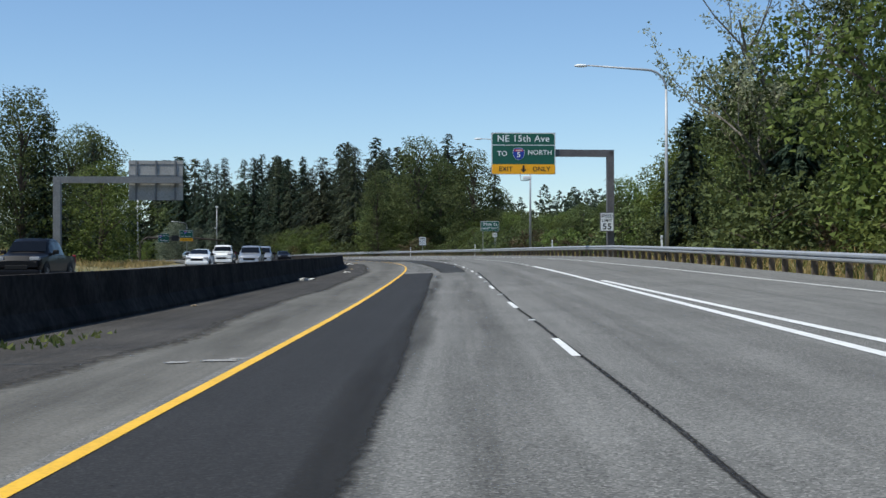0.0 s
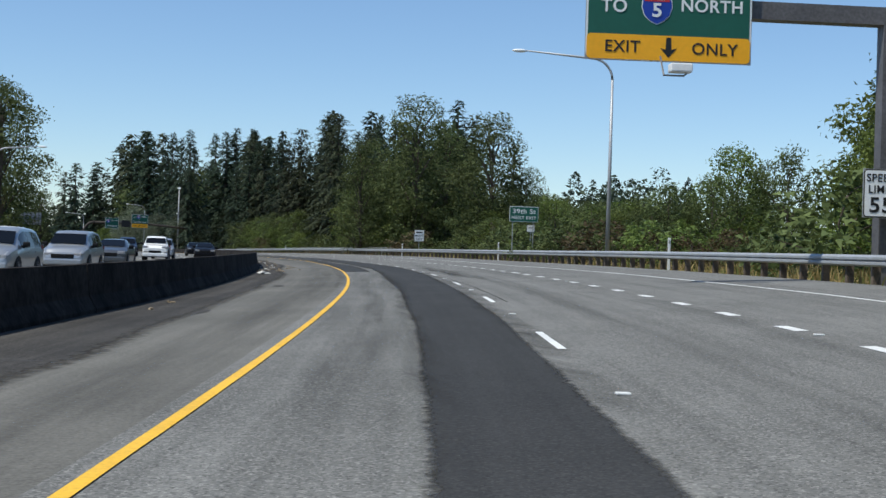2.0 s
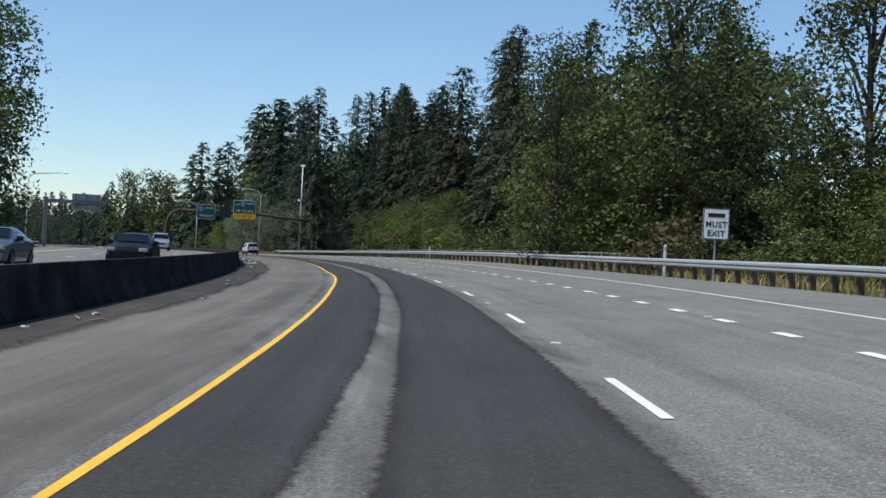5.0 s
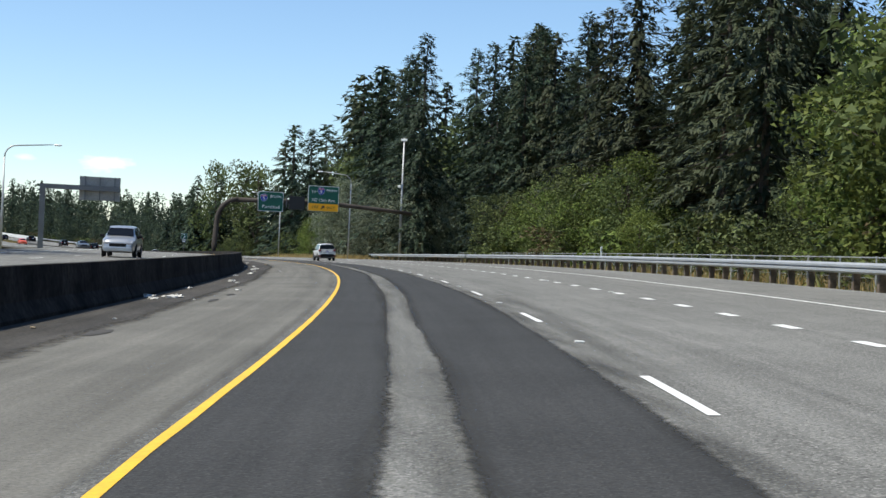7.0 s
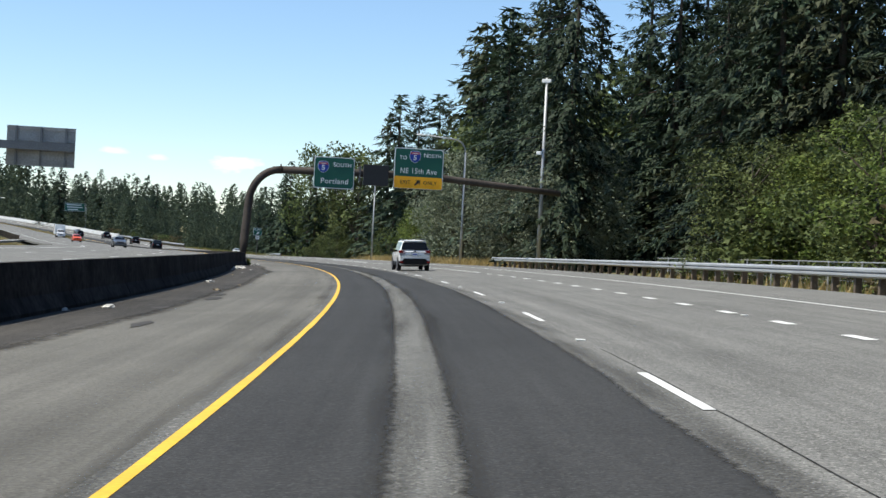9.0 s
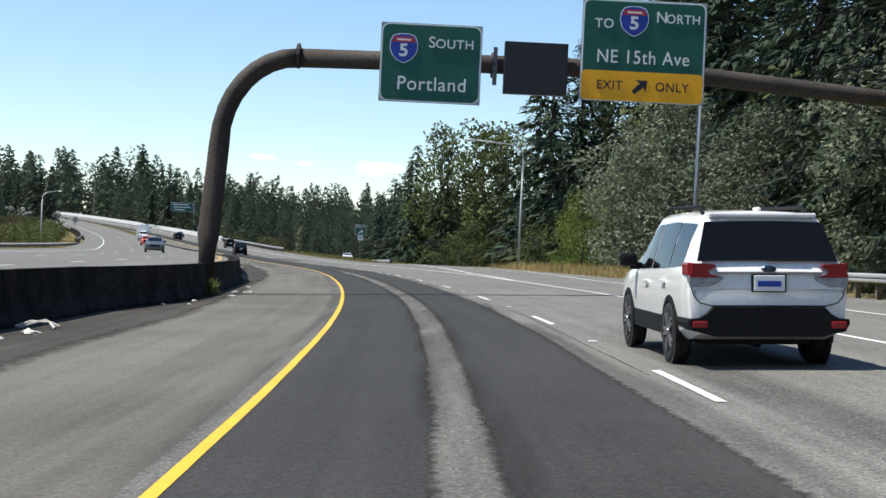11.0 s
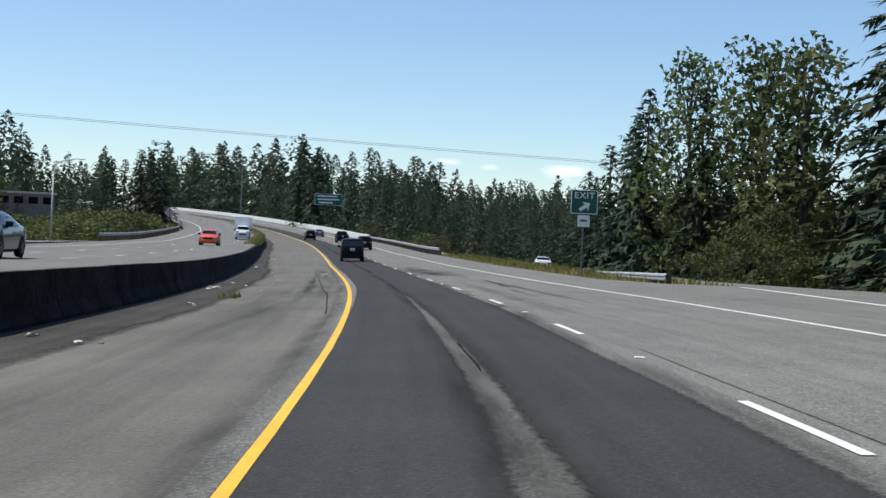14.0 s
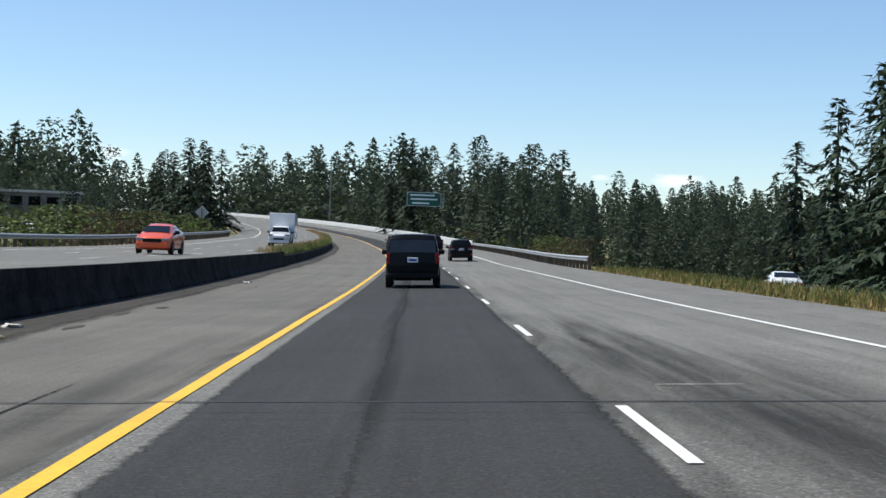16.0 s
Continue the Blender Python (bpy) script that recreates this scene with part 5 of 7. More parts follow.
SIDE_GLASS = {"suv": [(-1.86, -1.2), (-1.16, -0.2), (-0.14, 0.82)], "van": [(-1.85, -0.75), (-0.68, 0.35), (0.42, 1.1)], "sedan": [(-1.25, -0.5), (-0.44, 0.62)], "hatch": [(-1.5, -0.85), (-0.8, -0.1), (-0.04, 0.85)], "pickup": [(-0.78, -0.12), (-0.06, 0.95)]}
AXLES = {"suv": (-1.36, 1.31, 0.35), "van": (-1.3, 1.3, 0.33), "sedan": (-1.4, 1.4, 0.33), "hatch": (-1.35, 1.35, 0.31), "pickup": (-1.75, 1.72, 0.41)}


def curve_at(table, y, k):
    return float(np.interp(y, [r[0] for r in table], [r[k] for r in table]))


def wheel(parent, x, y, r):
    side = 1 if x > 0 else -1
    w = 0.22
    prof = [(r * 0.66, -w / 2 + 0.01), (r * 0.9, -w / 2), (r * 0.99, -w / 2 + 0.04), (r, 0), (r * 0.99, w / 2 - 0.04), (r * 0.9, w / 2), (r * 0.66, w / 2 - 0.01)]
    n = 22
    vs = [(x + o, y + q * math.cos(2 * math.pi * k / n), r + q * math.sin(2 * math.pi * k / n)) for k in range(n) for q, o in prof]
    m = len(prof)
    fs = [(k * m + j, k * m + j + 1, ((k + 1) % n) * m + j + 1, ((k + 1) % n) * m + j) for k in range(n) for j in range(m - 1)]
    ty = raw("wheel", vs, fs, RUBBER, parent, True)
    bm = bmesh.new()
    bmesh.ops.create_cone(bm, cap_ends=True, segments=20, radius1=r * 0.67, radius2=r * 0.6, depth=0.03, matrix=Matrix.Translation((x + side * 0.082, y, r)) @ pose(0, 0, 0, 0, 90 * side, 0))
    d = part("rim_dish", bm, PLASTIC, ty)
    bm = bmesh.new()
    for k in range(5):
        for off in (-0.16, 0.16):
            a = 2 * math.pi * k / 5 + off
            c = Vector((x + side * 0.1, y + r * 0.36 * math.cos(a), r + r * 0.36 * math.sin(a)))
            bmesh.ops.create_cube(bm, size=1.0, matrix=Matrix.Translation(c) @ pose(0, 0, 0, math.degrees(a), 0, 0) @ Matrix.Diagonal((0.03, r * 0.58, r * 0.09, 1)))
    bmesh.ops.create_cone(bm, cap_ends=True, segments=12, radius1=r * 0.16, radius2=r * 0.12, depth=0.05, matrix=Matrix.Translation((x + side * 0.1, y, r)) @ pose(0, 0, 0, 0, 90 * side, 0))
    part("rim", bm, ALLOY, ty, "alloy spokes")


def vehicle(kind, colour, label, name, rails=False, cladding=False):
    T = SHAPES[kind]
    root = tagged(new(name), label, "car" if kind != "pickup" else "pickup truck")
    ys = sorted({round(float(q), 3) for q in np.concatenate([np.linspace(a[0], b[0], 4) for a, b in zip(T, T[1:])])})
    vs, fs = [], []
    for y in ys:
        lo, be, to, wb, wt = (curve_at(T, y, k) for k in range(1, 6))
        lo -= 0.07 if kind in ("sedan", "hatch") else 0.0
        sh = be - 0.22
        half = [(wb * 0.86, lo), (wb * 0.97, lo + 0.1), (wb * 0.995, (lo + be) * 0.5), (wb, sh), (wb * 0.975, be), ((wb * 0.975 + wt) / 2 + 0.012, (be + to) / 2), (wt + 0.02, to - 0.06), (wt - 0.05, to - 0.015), (wt * 0.55, to + 0.005), (0.0, to + 0.015)]
        vs += [(a, y, b) for a, b in half] + [(-a, y, b) for a, b in half[-2::-1]]
    m = 19
    for i in range(len(ys) - 1):
        fs += [(i * m + j, (i + 1) * m + j, (i + 1) * m + j + 1, i * m + j + 1) for j in range(m - 1)] + [(i * m + m - 1, (i + 1) * m + m - 1, (i + 1) * m, i * m)]
    fs += [tuple(range(m)), tuple(range((len(ys) - 1) * m, len(ys) * m))[::-1]]
    raw("body", vs, fs, colour, root, True).data.set_sharp_from_angle(angle=radians(32))

    def side_at(y, z):
        be, to, wb, wt = (curve_at(T, y, k) for k in (2, 3, 4, 5))
        t = min(1.0, max(0.0, (z - be) / max(0.02, to - 0.06 - be)))
        return wb * 0.975 + t * (wt + 0.02 - wb * 0.975) + (0.012 * 4 * t * (1 - t)) + 0.006

    for y0, y1 in SIDE_GLASS[kind]:
        for sd in (1, -1):
            g = []
            q = np.linspace(y0, y1, 7)
            bot = [(y, curve_at(T, y, 2) + 0.04) for y in q]
            top = [(y, max(curve_at(T, y, 3) - 0.13, curve_at(T, y, 2) + 0.05)) for y in q]
            g = [(sd * side_at(y, z), y, z) for y, z in bot] + [(sd * side_at(y, (curve_at(T, y, 2) + z) / 2 + 0.02), y, (curve_at(T, y, 2) + z) / 2 + 0.02) for y, z in top] + [(sd * side_at(y, z), y, z) for y, z in top]
            ff = [(a, a + 1, a + 8, a + 7) for r_ in (0, 7) for a in range(r_, r_ + 6)]
            raw("side_window", g, ff if sd > 0 else [x[::-1] for x in ff], GLASS_DARK, root, True)
    # front and rear glass follow the slopes
    ft = [(r[0], r[3]) for r in T]
    tops = [r for r in T if r[3] > max(x[3] for x in T) - 0.32]
    ra, rb = T[T.index(tops[0]) - 1], tops[0]
    fa, fb = tops[-1], T[T.index(tops[-1]) + 1]
    for nm, a, b, out in (("rear_window", ra, rb, -1), ("windscreen", fb, fa, 1)):
        g = []
        for t in (0.1, 0.5, 0.93):
            y, z, w = a[0] + t * (b[0] - a[0]), a[3] + t * (b[3] - a[3]), (a[5] + t * (b[5] - a[5])) - 0.015
            nrm = Vector((0, (b[3] - a[3]), -(b[0] - a[0]))).normalized() * (0.03 if True else 0)
            if nrm.y * out < 0:
                nrm = -nrm
            g += [(w * u, y + nrm.y, z + abs(nrm.z) + 0.012 * (1 - u * u)) for u in (-1, -0.5, 0, 0.5, 1)]
        ff = [(r_ * 5 + k, r_ * 5 + k + 1, r_ * 5 + k + 6, r_ * 5 + k + 5) for r_ in (0, 1) for k in range(4)]
        raw(nm, g, ff, GLASS_GREY if kind == "van" else GLASS_DARK, root, True)
    y0, y1 = T[0][0], T[-1][0]
    hw = T[1][4]
    ya, yb, r = AXLES[kind]
    for y in (ya, yb):
        for x in (1, -1):
            xa = x * (curve_at(T, y, 4) + 0.004)
            av = [(xa + x * o, y + q * math.cos(math.pi * (k / 16 * 1.16 - 0.08)), r * 1.02 + q * math.sin(math.pi * (k / 16 * 1.16 - 0.08))) for k in range(17) for q, o in ((r * 0.98, -0.1), (r * 0.98, 0.012), (r * 1.17, 0.006), (r * 1.17, -0.06))]
            af = [(4 * k + j, 4 * k + j + 1, 4 * k + j + 5, 4 * k + j + 4) for k in range(16) for j in range(3)]
            raw("wheel_arch", av, af if x > 0 else [q[::-1] for q in af], PLASTIC, root)
            bm = bmesh.new()
            bmesh.ops.create_cone(bm, cap_ends=True, segments=24, radius1=r * 1.1, radius2=r * 1.1, depth=0.05, matrix=Matrix.Translation((x * (curve_at(T, y, 4) - 0.02), y, r * 1.02)) @ pose(0, 0, 0, 0, 90, 0))
            part("wheel_well", bm, RUBBER, root)
            wheel(root, x * (curve_at(T, y, 4) - 0.09), y, r)
    zl = T[2][2]
    for x in (1, -1):
        bm = bmesh.new()
        if kind == "suv":
            wedge = [(0.52, 0.985), (0.66, 1.02), (0.68, 1.06), (0.58, 1.1), (0.62, 1.125), (0.85, 1.135), (0.89, 0.985)]
            fr_ = [bm.verts.new((x * u, -2.32, z)) for u, z in wedge]
            bk_ = [bm.verts.new((x * u, -2.18, z)) for u, z in wedge]
            bm.faces.new(fr_ if x > 0 else fr_[::-1])
            for k in range(7):
                k2 = (k + 1) % 7
                bm.faces.new((fr_[k2], fr_[k], bk_[k], bk_[k2]))
            box(bm, min(x * 0.84, x * 0.9), max(x * 0.84, x * 0.9), -2.27, -1.98, 1.0, 1.14, 0.02)
        elif kind in ("van", "pickup"):
            box(bm, min(x * hw * 0.86, x * (hw + 0.01)), max(x * hw * 0.86, x * (hw + 0.01)), y0 - 0.0, y0 + 0.14, zl - 0.3, zl + 0.06, 0.03)
        else:
            box(bm, min(x * hw * 0.5, x * (hw + 0.01)), max(x * hw * 0.5, x * (hw + 0.01)), y0 - 0.0, y0 + 0.2, zl - 0.2, zl - 0.05, 0.03)
        part("tail_lamp", bm, RED_LENS, root, "red tail lamp")
        if kind == "suv":
            bm = bmesh.new()
            box(bm, min(x * 0.69, x * 0.86), max(x * 0.69, x * 0.86), y0 - 0.07, y0 + 0.05, 0.45, 0.525, 0.015)
            part("reflector", bm, RED_LENS, root, "red bumper reflector")
            bm = bmesh.new()
            lens = [(0.5, 0.982), (0.89, 0.982), (0.875, 0.88), (0.68, 0.885), (0.56, 0.93)]
            fr_ = [bm.verts.new((x * u, -2.315, z)) for u, z in lens]
            bk_ = [bm.verts.new((x * u, -2.2, z)) for u, z in lens]
            bm.faces.new(fr_ if x < 0 else fr_[::-1])
            for k in range(5):
                k2 = (k + 1) % 5
                bm.faces.new((fr_[k2], fr_[k], bk_[k], bk_[k2]))
            part("reversing_lamp", bm, CLEAR_LENS, root, "clear reversing lamp")
        bm = bmesh.new()
        zf = T[-2][2]
        box(bm, min(x * T[-2][4] * 0.55, x * T[-2][4] * 0.98), max(x * T[-2][4] * 0.55, x * T[-2][4] * 0.98), y1 - 0.26, y1 - 0.02, zf - 0.08, zf + 0.07, 0.03)
        part("headlamp", bm, CLEAR_LENS, root, "clear headlamp")
        bm = bmesh.new()
        ym = SIDE_GLASS[kind][-1][1] - 0.05
        zm = curve_at(T, ym, 2) + 0.07
        box(bm, min(x * (hw + 0.02), x * (hw + 0.25)), max(x * (hw + 0.02), x * (hw + 0.25)), ym - 0.08, ym + 0.08, zm, zm + 0.17, 0.05)
        box(bm, min(x * (hw - 0.1), x * (hw + 0.1)), max(x * (hw - 0.1), x * (hw + 0.1)), ym - 0.03, ym + 0.05, zm - 0.04, zm + 0.05, 0.01)
        part("wing_mirror", bm, PLASTIC, root)
        for (a, b) in SIDE_GLASS[kind][-2:]:
            bm = bmesh.new()
            hx = x * (curve_at(T, a + 0.15, 4) + 0.005)
            box(bm, min(hx, hx + x * 0.03), max(hx, hx + x * 0.03), a + 0.05, a + 0.25, curve_at(T, a, 2) - 0.14, curve_at(T, a, 2) - 0.1, 0.01)
            part("door_handle", bm, colour, root)
        if rails:
            v, f = tube([(x * 0.6, -1.75, 1.66), (x * 0.6, -1.55, 1.75), (x * 0.6, 0.0, 1.77), (x * 0.6, 0.25, 1.69)], [0.025] * 4, 6)
            raw("roof_rail", v, f, PLASTIC, root)
        bm = bmesh.new()
        box(bm, min(x * (hw + 0.025), x * (hw - 0.06)), max(x * (hw + 0.025), x * (hw - 0.06)), ya + r * 1.1, yb - r * 1.1, T[4][1] - 0.02, T[4][1] + (0.2 if cladding else 0.08), 0.02)
        part("sill", bm, PLASTIC, root)
    bm = bmesh.new()
    if cladding:
        rim = [(0.6, 0.36), (0.86, 0.42), (0.905, 0.5), (0.9, 0.545), (0.79, 0.555), (0.7, 0.6), (0.63, 0.67), (-0.63, 0.67), (-0.7, 0.6), (-0.79, 0.555), (-0.9, 0.545), (-0.905, 0.5), (-0.86, 0.42), (-0.6, 0.36)]
        rows_ = [[bm.verts.new((x * w, y, z)) for x, z in rim] for y, w in ((y0 - 0.055, 0.985), (y0 - 0.03, 1.0), (y0 + 0.14, 1.012), (y0 + 0.5, 1.012))]
        bm.faces.new(rows_[0][::-1])
        for ra_, rb_ in zip(rows_, rows_[1:]):
            for k in range(14):
                bm.faces.new((ra_[k], ra_[(k + 1) % 14], rb_[(k + 1) % 14], rb_[k]))
        bm.faces.new(rows_[-1])
        bmesh.ops.recalc_face_normals(bm, faces=bm.faces)
    else:
        box(bm, -hw * 1.0, hw * 1.0, y0 - 0.03, y0 + 0.32, 0.32, 0.5, 0.06)
    part("rear_bumper", bm, PLASTIC if cladding or kind == "van" else colour, root)
    bm = bmesh.new()
    box(bm, -T[-2][4], T[-2][4], y1 - 0.3, y1 + 0.03, 0.3, 0.55, 0.06)
    part("front_bumper", bm, PLASTIC if cladding else colour, root)
    bm = bmesh.new()
    box(bm, -0.45, 0.45, y1 - 0.1, y1 + 0.02, 0.56, 0.74, 0.03)
    part("grille", bm, PLASTIC, root)
    bm = bmesh.new()
    zp = T[1][2] - 0.2 + (0.05 if kind == "suv" else 0)
    box(bm, -0.175, 0.175, y0 - 0.035, y0 + 0.05, zp, zp + 0.17, 0.01)
    pl = part("number_plate", bm, SIGN_WHITE, root, "pale number plate with a dark bar")
    bm = bmesh.new()
    box(bm, -0.13, 0.13, y0 - 0.041, y0 - 0.035, zp + 0.05, zp + 0.11)
    part("lettering_bar", bm, SIGN_BLUE, pl)
    bm = bmesh.new()
    box(bm, -hw * 0.72, hw * 0.72, y0 + 0.5, y1 - 0.3, 0.24, 0.4)
    part("underbody", bm, PLASTIC, root)
    return root


def park(ob, s, d, h=0.0, turn=0.0):
    b = math.degrees(math.atan(np.interp(s, _S, _B))) if -6 < d < 15 else 0.0
    ob.matrix_basis = Matrix.Translation(R(s, d, h + 0.01)) @ pose(0, 0, 0, 0, 0, heading(s) + turn) @ pose(0, 0, 0, 0, -b if abs(turn) < 90 else b, 0)
    return ob


WHITE_P = paint("white", (0.86, 0.855, 0.83), 0.0, 0.25)
BLACK_P = material("paint_black", (0.004, 0.004, 0.006), 0.38, 0.0, 0.06, 1.5, 20, spec=0.14, coat=0.12)
GREY_P = paint("grey", (0.1, 0.105, 0.11), 0.5, 0.35)
SILVER_P = paint("silver", (0.42, 0.43, 0.44), 0.6, 0.35)
BLUE_P = paint("dark_blue", (0.02, 0.03, 0.06), 0.4, 0.3)
RED_P = paint("orange_red", (0.78, 0.1, 0.02), 0.1, 0.3)

# the white car in the next lane
suv = vehicle("suv", WHITE_P, "white estate car with black cladding and roof rails", "suv", True, True)
park(suv, 349.7, 5.1)
suv.matrix_basis = suv.matrix_basis @ Matrix.Diagonal((0.955, 1, 1, 1))
bm = bmesh.new()
box(bm, -0.03, 0.03, -1.9, -1.72, 1.67, 1.745, 0.025)
part("roof_aerial", bm, WHITE_P, suv)
bm = bmesh.new()
box(bm, 0.02, 0.45, -2.27, -2.19, 1.16, 1.185, 0.01)
part("rear_wiper", bm, PLASTIC, suv)
bm = bmesh.new()
bmesh.ops.create_uvsphere(bm, u_segments=14, v_segments=8, radius=1.0, matrix=Matrix.Translation((0, -2.3, 1.075)) @ Matrix.Diagonal((0.085, 0.025, 0.04, 1)))
part("badge", bm, BLUE_P, suv)
bm = bmesh.new()
box(bm, -0.195, 0.195, -2.33, -2.28, 0.83, 1.02, 0.012)
part("plate_holder", bm, PLASTIC, suv)
bm = bmesh.new()
box(bm, -0.6, 0.6, -2.325, -2.27, 1.026, 1.045, 0.006)
part("tailgate_trim", bm, ALLOY, suv, "thin bright tailgate trim")
bm = bmesh.new()
box(bm, -0.63, 0.63, -2.31, -2.2, 0.672, 0.69, 0.006)
part("tailgate_gap", bm, PLASTIC, suv)
for x in (-1, 1):
    v, f = tube([(x * 0.86, -2.285, 0.88), (x * 0.84, -2.305, 0.8), (x * 0.78, -2.305, 0.72), (x * 0.63, -2.308, 0.68)], [0.006] * 4, 5)
    raw("tailgate_seam", v, f, PLASTIC, suv)
bm = bmesh.new()
box(bm, -0.61, 0.61, -2.07, -1.88, 1.625, 1.675, 0.02)
part("roof_spoiler", bm, WHITE_P, suv)
van = vehicle("van", BLACK_P, "black boxy van seen from behind", "van")
park(van, 529.5, 1.9)
CARS = [vehicle("suv", BLACK_P, "black estate car in the outer lane", "suv"), vehicle("pickup", BLACK_P, "black pickup truck on the carriageway ahead", "pickup_truck"), vehicle("sedan", WHITE_P, "white saloon car on the exit ramp", "saloon_car"),
        vehicle("hatch", RED_P, "orange-red hatchback on the opposite carriageway", "hatchback_car"), vehicle("pickup", WHITE_P, "white pickup truck on the opposite carriageway", "pickup_truck"), vehicle("sedan", BLACK_P, "black saloon car on the opposite carriageway", "saloon_car"),
        vehicle("suv", BLUE_P, "dark blue estate car on the opposite carriageway", "suv"), vehicle("suv", SILVER_P, "silver estate car on the opposite carriageway", "suv"), vehicle("sedan", GREY_P, "grey saloon car on the opposite carriageway", "saloon_car")]
for ob, q, d in zip(CARS[3:], (550, 166, 180, 190, 289, 465), (-10.7, -11.8, -8.2, -15.0, -11.3, -11.4)):
    park(ob, q, d, opp(q) + 0.012, 180)
park(CARS[0], 592, 5.9)
park(CARS[1], 640, 5.9)
CARS[2].matrix_basis = Matrix.Translation(R(556, 22.0, ramp_drop(556) + 0.01)) @ pose(0, 0, 0, 0, 0, heading(556) - 9)
for k, q, d in ((1, 56, -14.8), (4, 122, -14.8), (2, 103, -15.0), (7, 107, -11.5), (7, 118, -11.2), (8, 132, -11.5), (7, 176, -11.6), (8, 200, -11.6), (5, 210, -8.2)):
    o = copy_thing(CARS[k], Matrix.Identity(4))
    park(o, q, d, opp(q) + 0.012, 180)
    o["label"] = {1: "black pickup truck on the opposite carriageway", 4: "white pickup truck on the opposite carriageway", 2: "white saloon car on the opposite carriageway"}.get(k, o["label"])
for k, q, d in ((0, 662, 2.0), (8, 690, 5.8)):
    o = copy_thing(CARS[k], Matrix.Identity(4))
    park(o, q, d)
    o["label"] = "dark car on the carriageway ahead"
# white box truck
truck = vehicle("pickup", paint("truck_white", (0.7, 0.71, 0.72), 0.0, 0.4), "white box truck on the opposite carriageway", "box_truck")
bm = bmesh.new()
box(bm, -1.15, 1.15, -4.6, -0.75, 0.75, 3.0, 0.05)
part("cargo_box", bm, WHITE_P, truck)
park(truck, 604, -9.5, opp(604) + 0.012, 180)


# ---- overhead wires ----
def utility_pole(p, h):
    root = tagged(new("utility_pole"), "weathered timber utility pole with a crossarm", "utility pole")
    root.matrix_basis = Matrix.Translation((p[0], p[1], land(p[0], p[1])))
    v, f = tube([(0, 0, -0.8), (0, 0, h + 0.5)], [0.17, 0.12], 9)
    raw("pole", v, f, WOOD_POST, root, True)
    bm = bmesh.new()
    box(bm, -1.2, 1.2, -0.06, 0.06, h - 0.1, h + 0.05, 0.01)
    part("crossarm", bm, WOOD_POST, root)


wa, wb = Vector((-190.5, 424.0, 0)), Vector((-104.0, 489.4, 0))
za, zb = 10.2, 6.3
for p, z in ((wa, za), (wb, zb)):
    utility_pole(p, z - land(p.x, p.y))
for k, dz in ((0.0, 0.0), (0.45, 0.12)):
    pts = []
    for i in range(25):
        t = i / 24
        q = wa.lerp(wb, t) + Vector((-0.6, 0.8, 0)) * k
        pts.append((q.x, q.y, za + (zb - za) * t + dz - 0.25 * 4 * t * (1 - t) + 0.1))
    v, f = tube(pts, [0.009] * 25, 5)
    tagged(raw("overhead_wire", v, f, PLASTIC), "thin dark overhead wire crossing the road", "wire", "overhead wires")

# ---- low building and parked cars on the far left, diamond sign, mast ----
lot = Vector((-322, 588, 0))
lot.z = land(lot.x, lot.y)
shop = tagged(new("low_building"), "low grey commercial building with a flat pale roof edge", "building")
shop.matrix_basis = Matrix.Translation(lot) @ pose(0, 0, 0, 0, 0, 50)
top = 9.6 - lot.z
bm = bmesh.new()
box(bm, -7, 7, -4, 4, -0.5, top - 0.4, 0.02)
part("wall", bm, STEEL_DARK, shop)
bm = bmesh.new()
box(bm, -7.4, 7.4, -4.4, 4.4, top - 0.4, top, 0.04)
part("roof", bm, ALUMINIUM, shop, "pale flat roof edge")
for x in np.arange(-5.6, 6, 2.8):
    bm = bmesh.new()
    box(bm, x - 0.9, x + 0.9, -4.06, -3.96, top - 2.4, top - 1.0, 0.01)
    part("window", bm, GLASS_DARK, shop)
for k, (x, y, turn) in enumerate(((-307, 574, 40), (-303, 571, 42), (-312, 580, 230), (-299, 566, 40))):
    o = copy_thing(CARS[(2, 7, 4, 2)[k]], Matrix.Translation((x, y, land(x, y) + 0.02)) @ pose(0, 0, 0, 0, 0, turn))
    o["label"] = ("white saloon car on the lot beside the building", "silver estate car on the lot beside the building", "white pickup truck on the lot beside the building", "white saloon car on the lot beside the building")[k]
dia = tagged(new("diamond_sign"), "grey back of a diamond warning sign on a post", "road sign")
dp = Vector((-259, 566, 0))
dp.z = land(dp.x, dp.y)
dia.matrix_basis = Matrix.Translation(dp) @ pose(0, 0, 0, 0, 0, 37)
zc = 5.9 - dp.z
plate("panel", [(0, -0.86), (0.86, 0), (0, 0.86), (-0.86, 0)], 0, zc, -0.02, 0.02, ALUMINIUM, dia)
square_tube("post", (0, -0.08, -0.5), (0, -0.08, zc + 0.5), 0.1, WOOD_POST, dia)
mp_ = R(884, 16.5)
v, f = tube([(0, 0, -1), (0, 0, 29 - land(mp_.x, mp_.y))], [0.28, 0.12], 8)
mast = tagged(new("light_mast"), "tall thin grey steel mast above the trees", "mast")
mast.matrix_basis = Matrix.Translation((mp_.x, mp_.y, land(mp_.x, mp_.y)))
raw("pole", v, f, STEEL_DARK, mast)

# ---- litter, raised markers and paint marks ----
lit = random.Random(3)
PALE = material("pale_litter", (0.6, 0.59, 0.55), 0.8, vary=0.3, scale=9, fine=40)
STICK = material("wood_litter", (0.32, 0.25, 0.16), 0.9, vary=0.3, scale=9, fine=40)


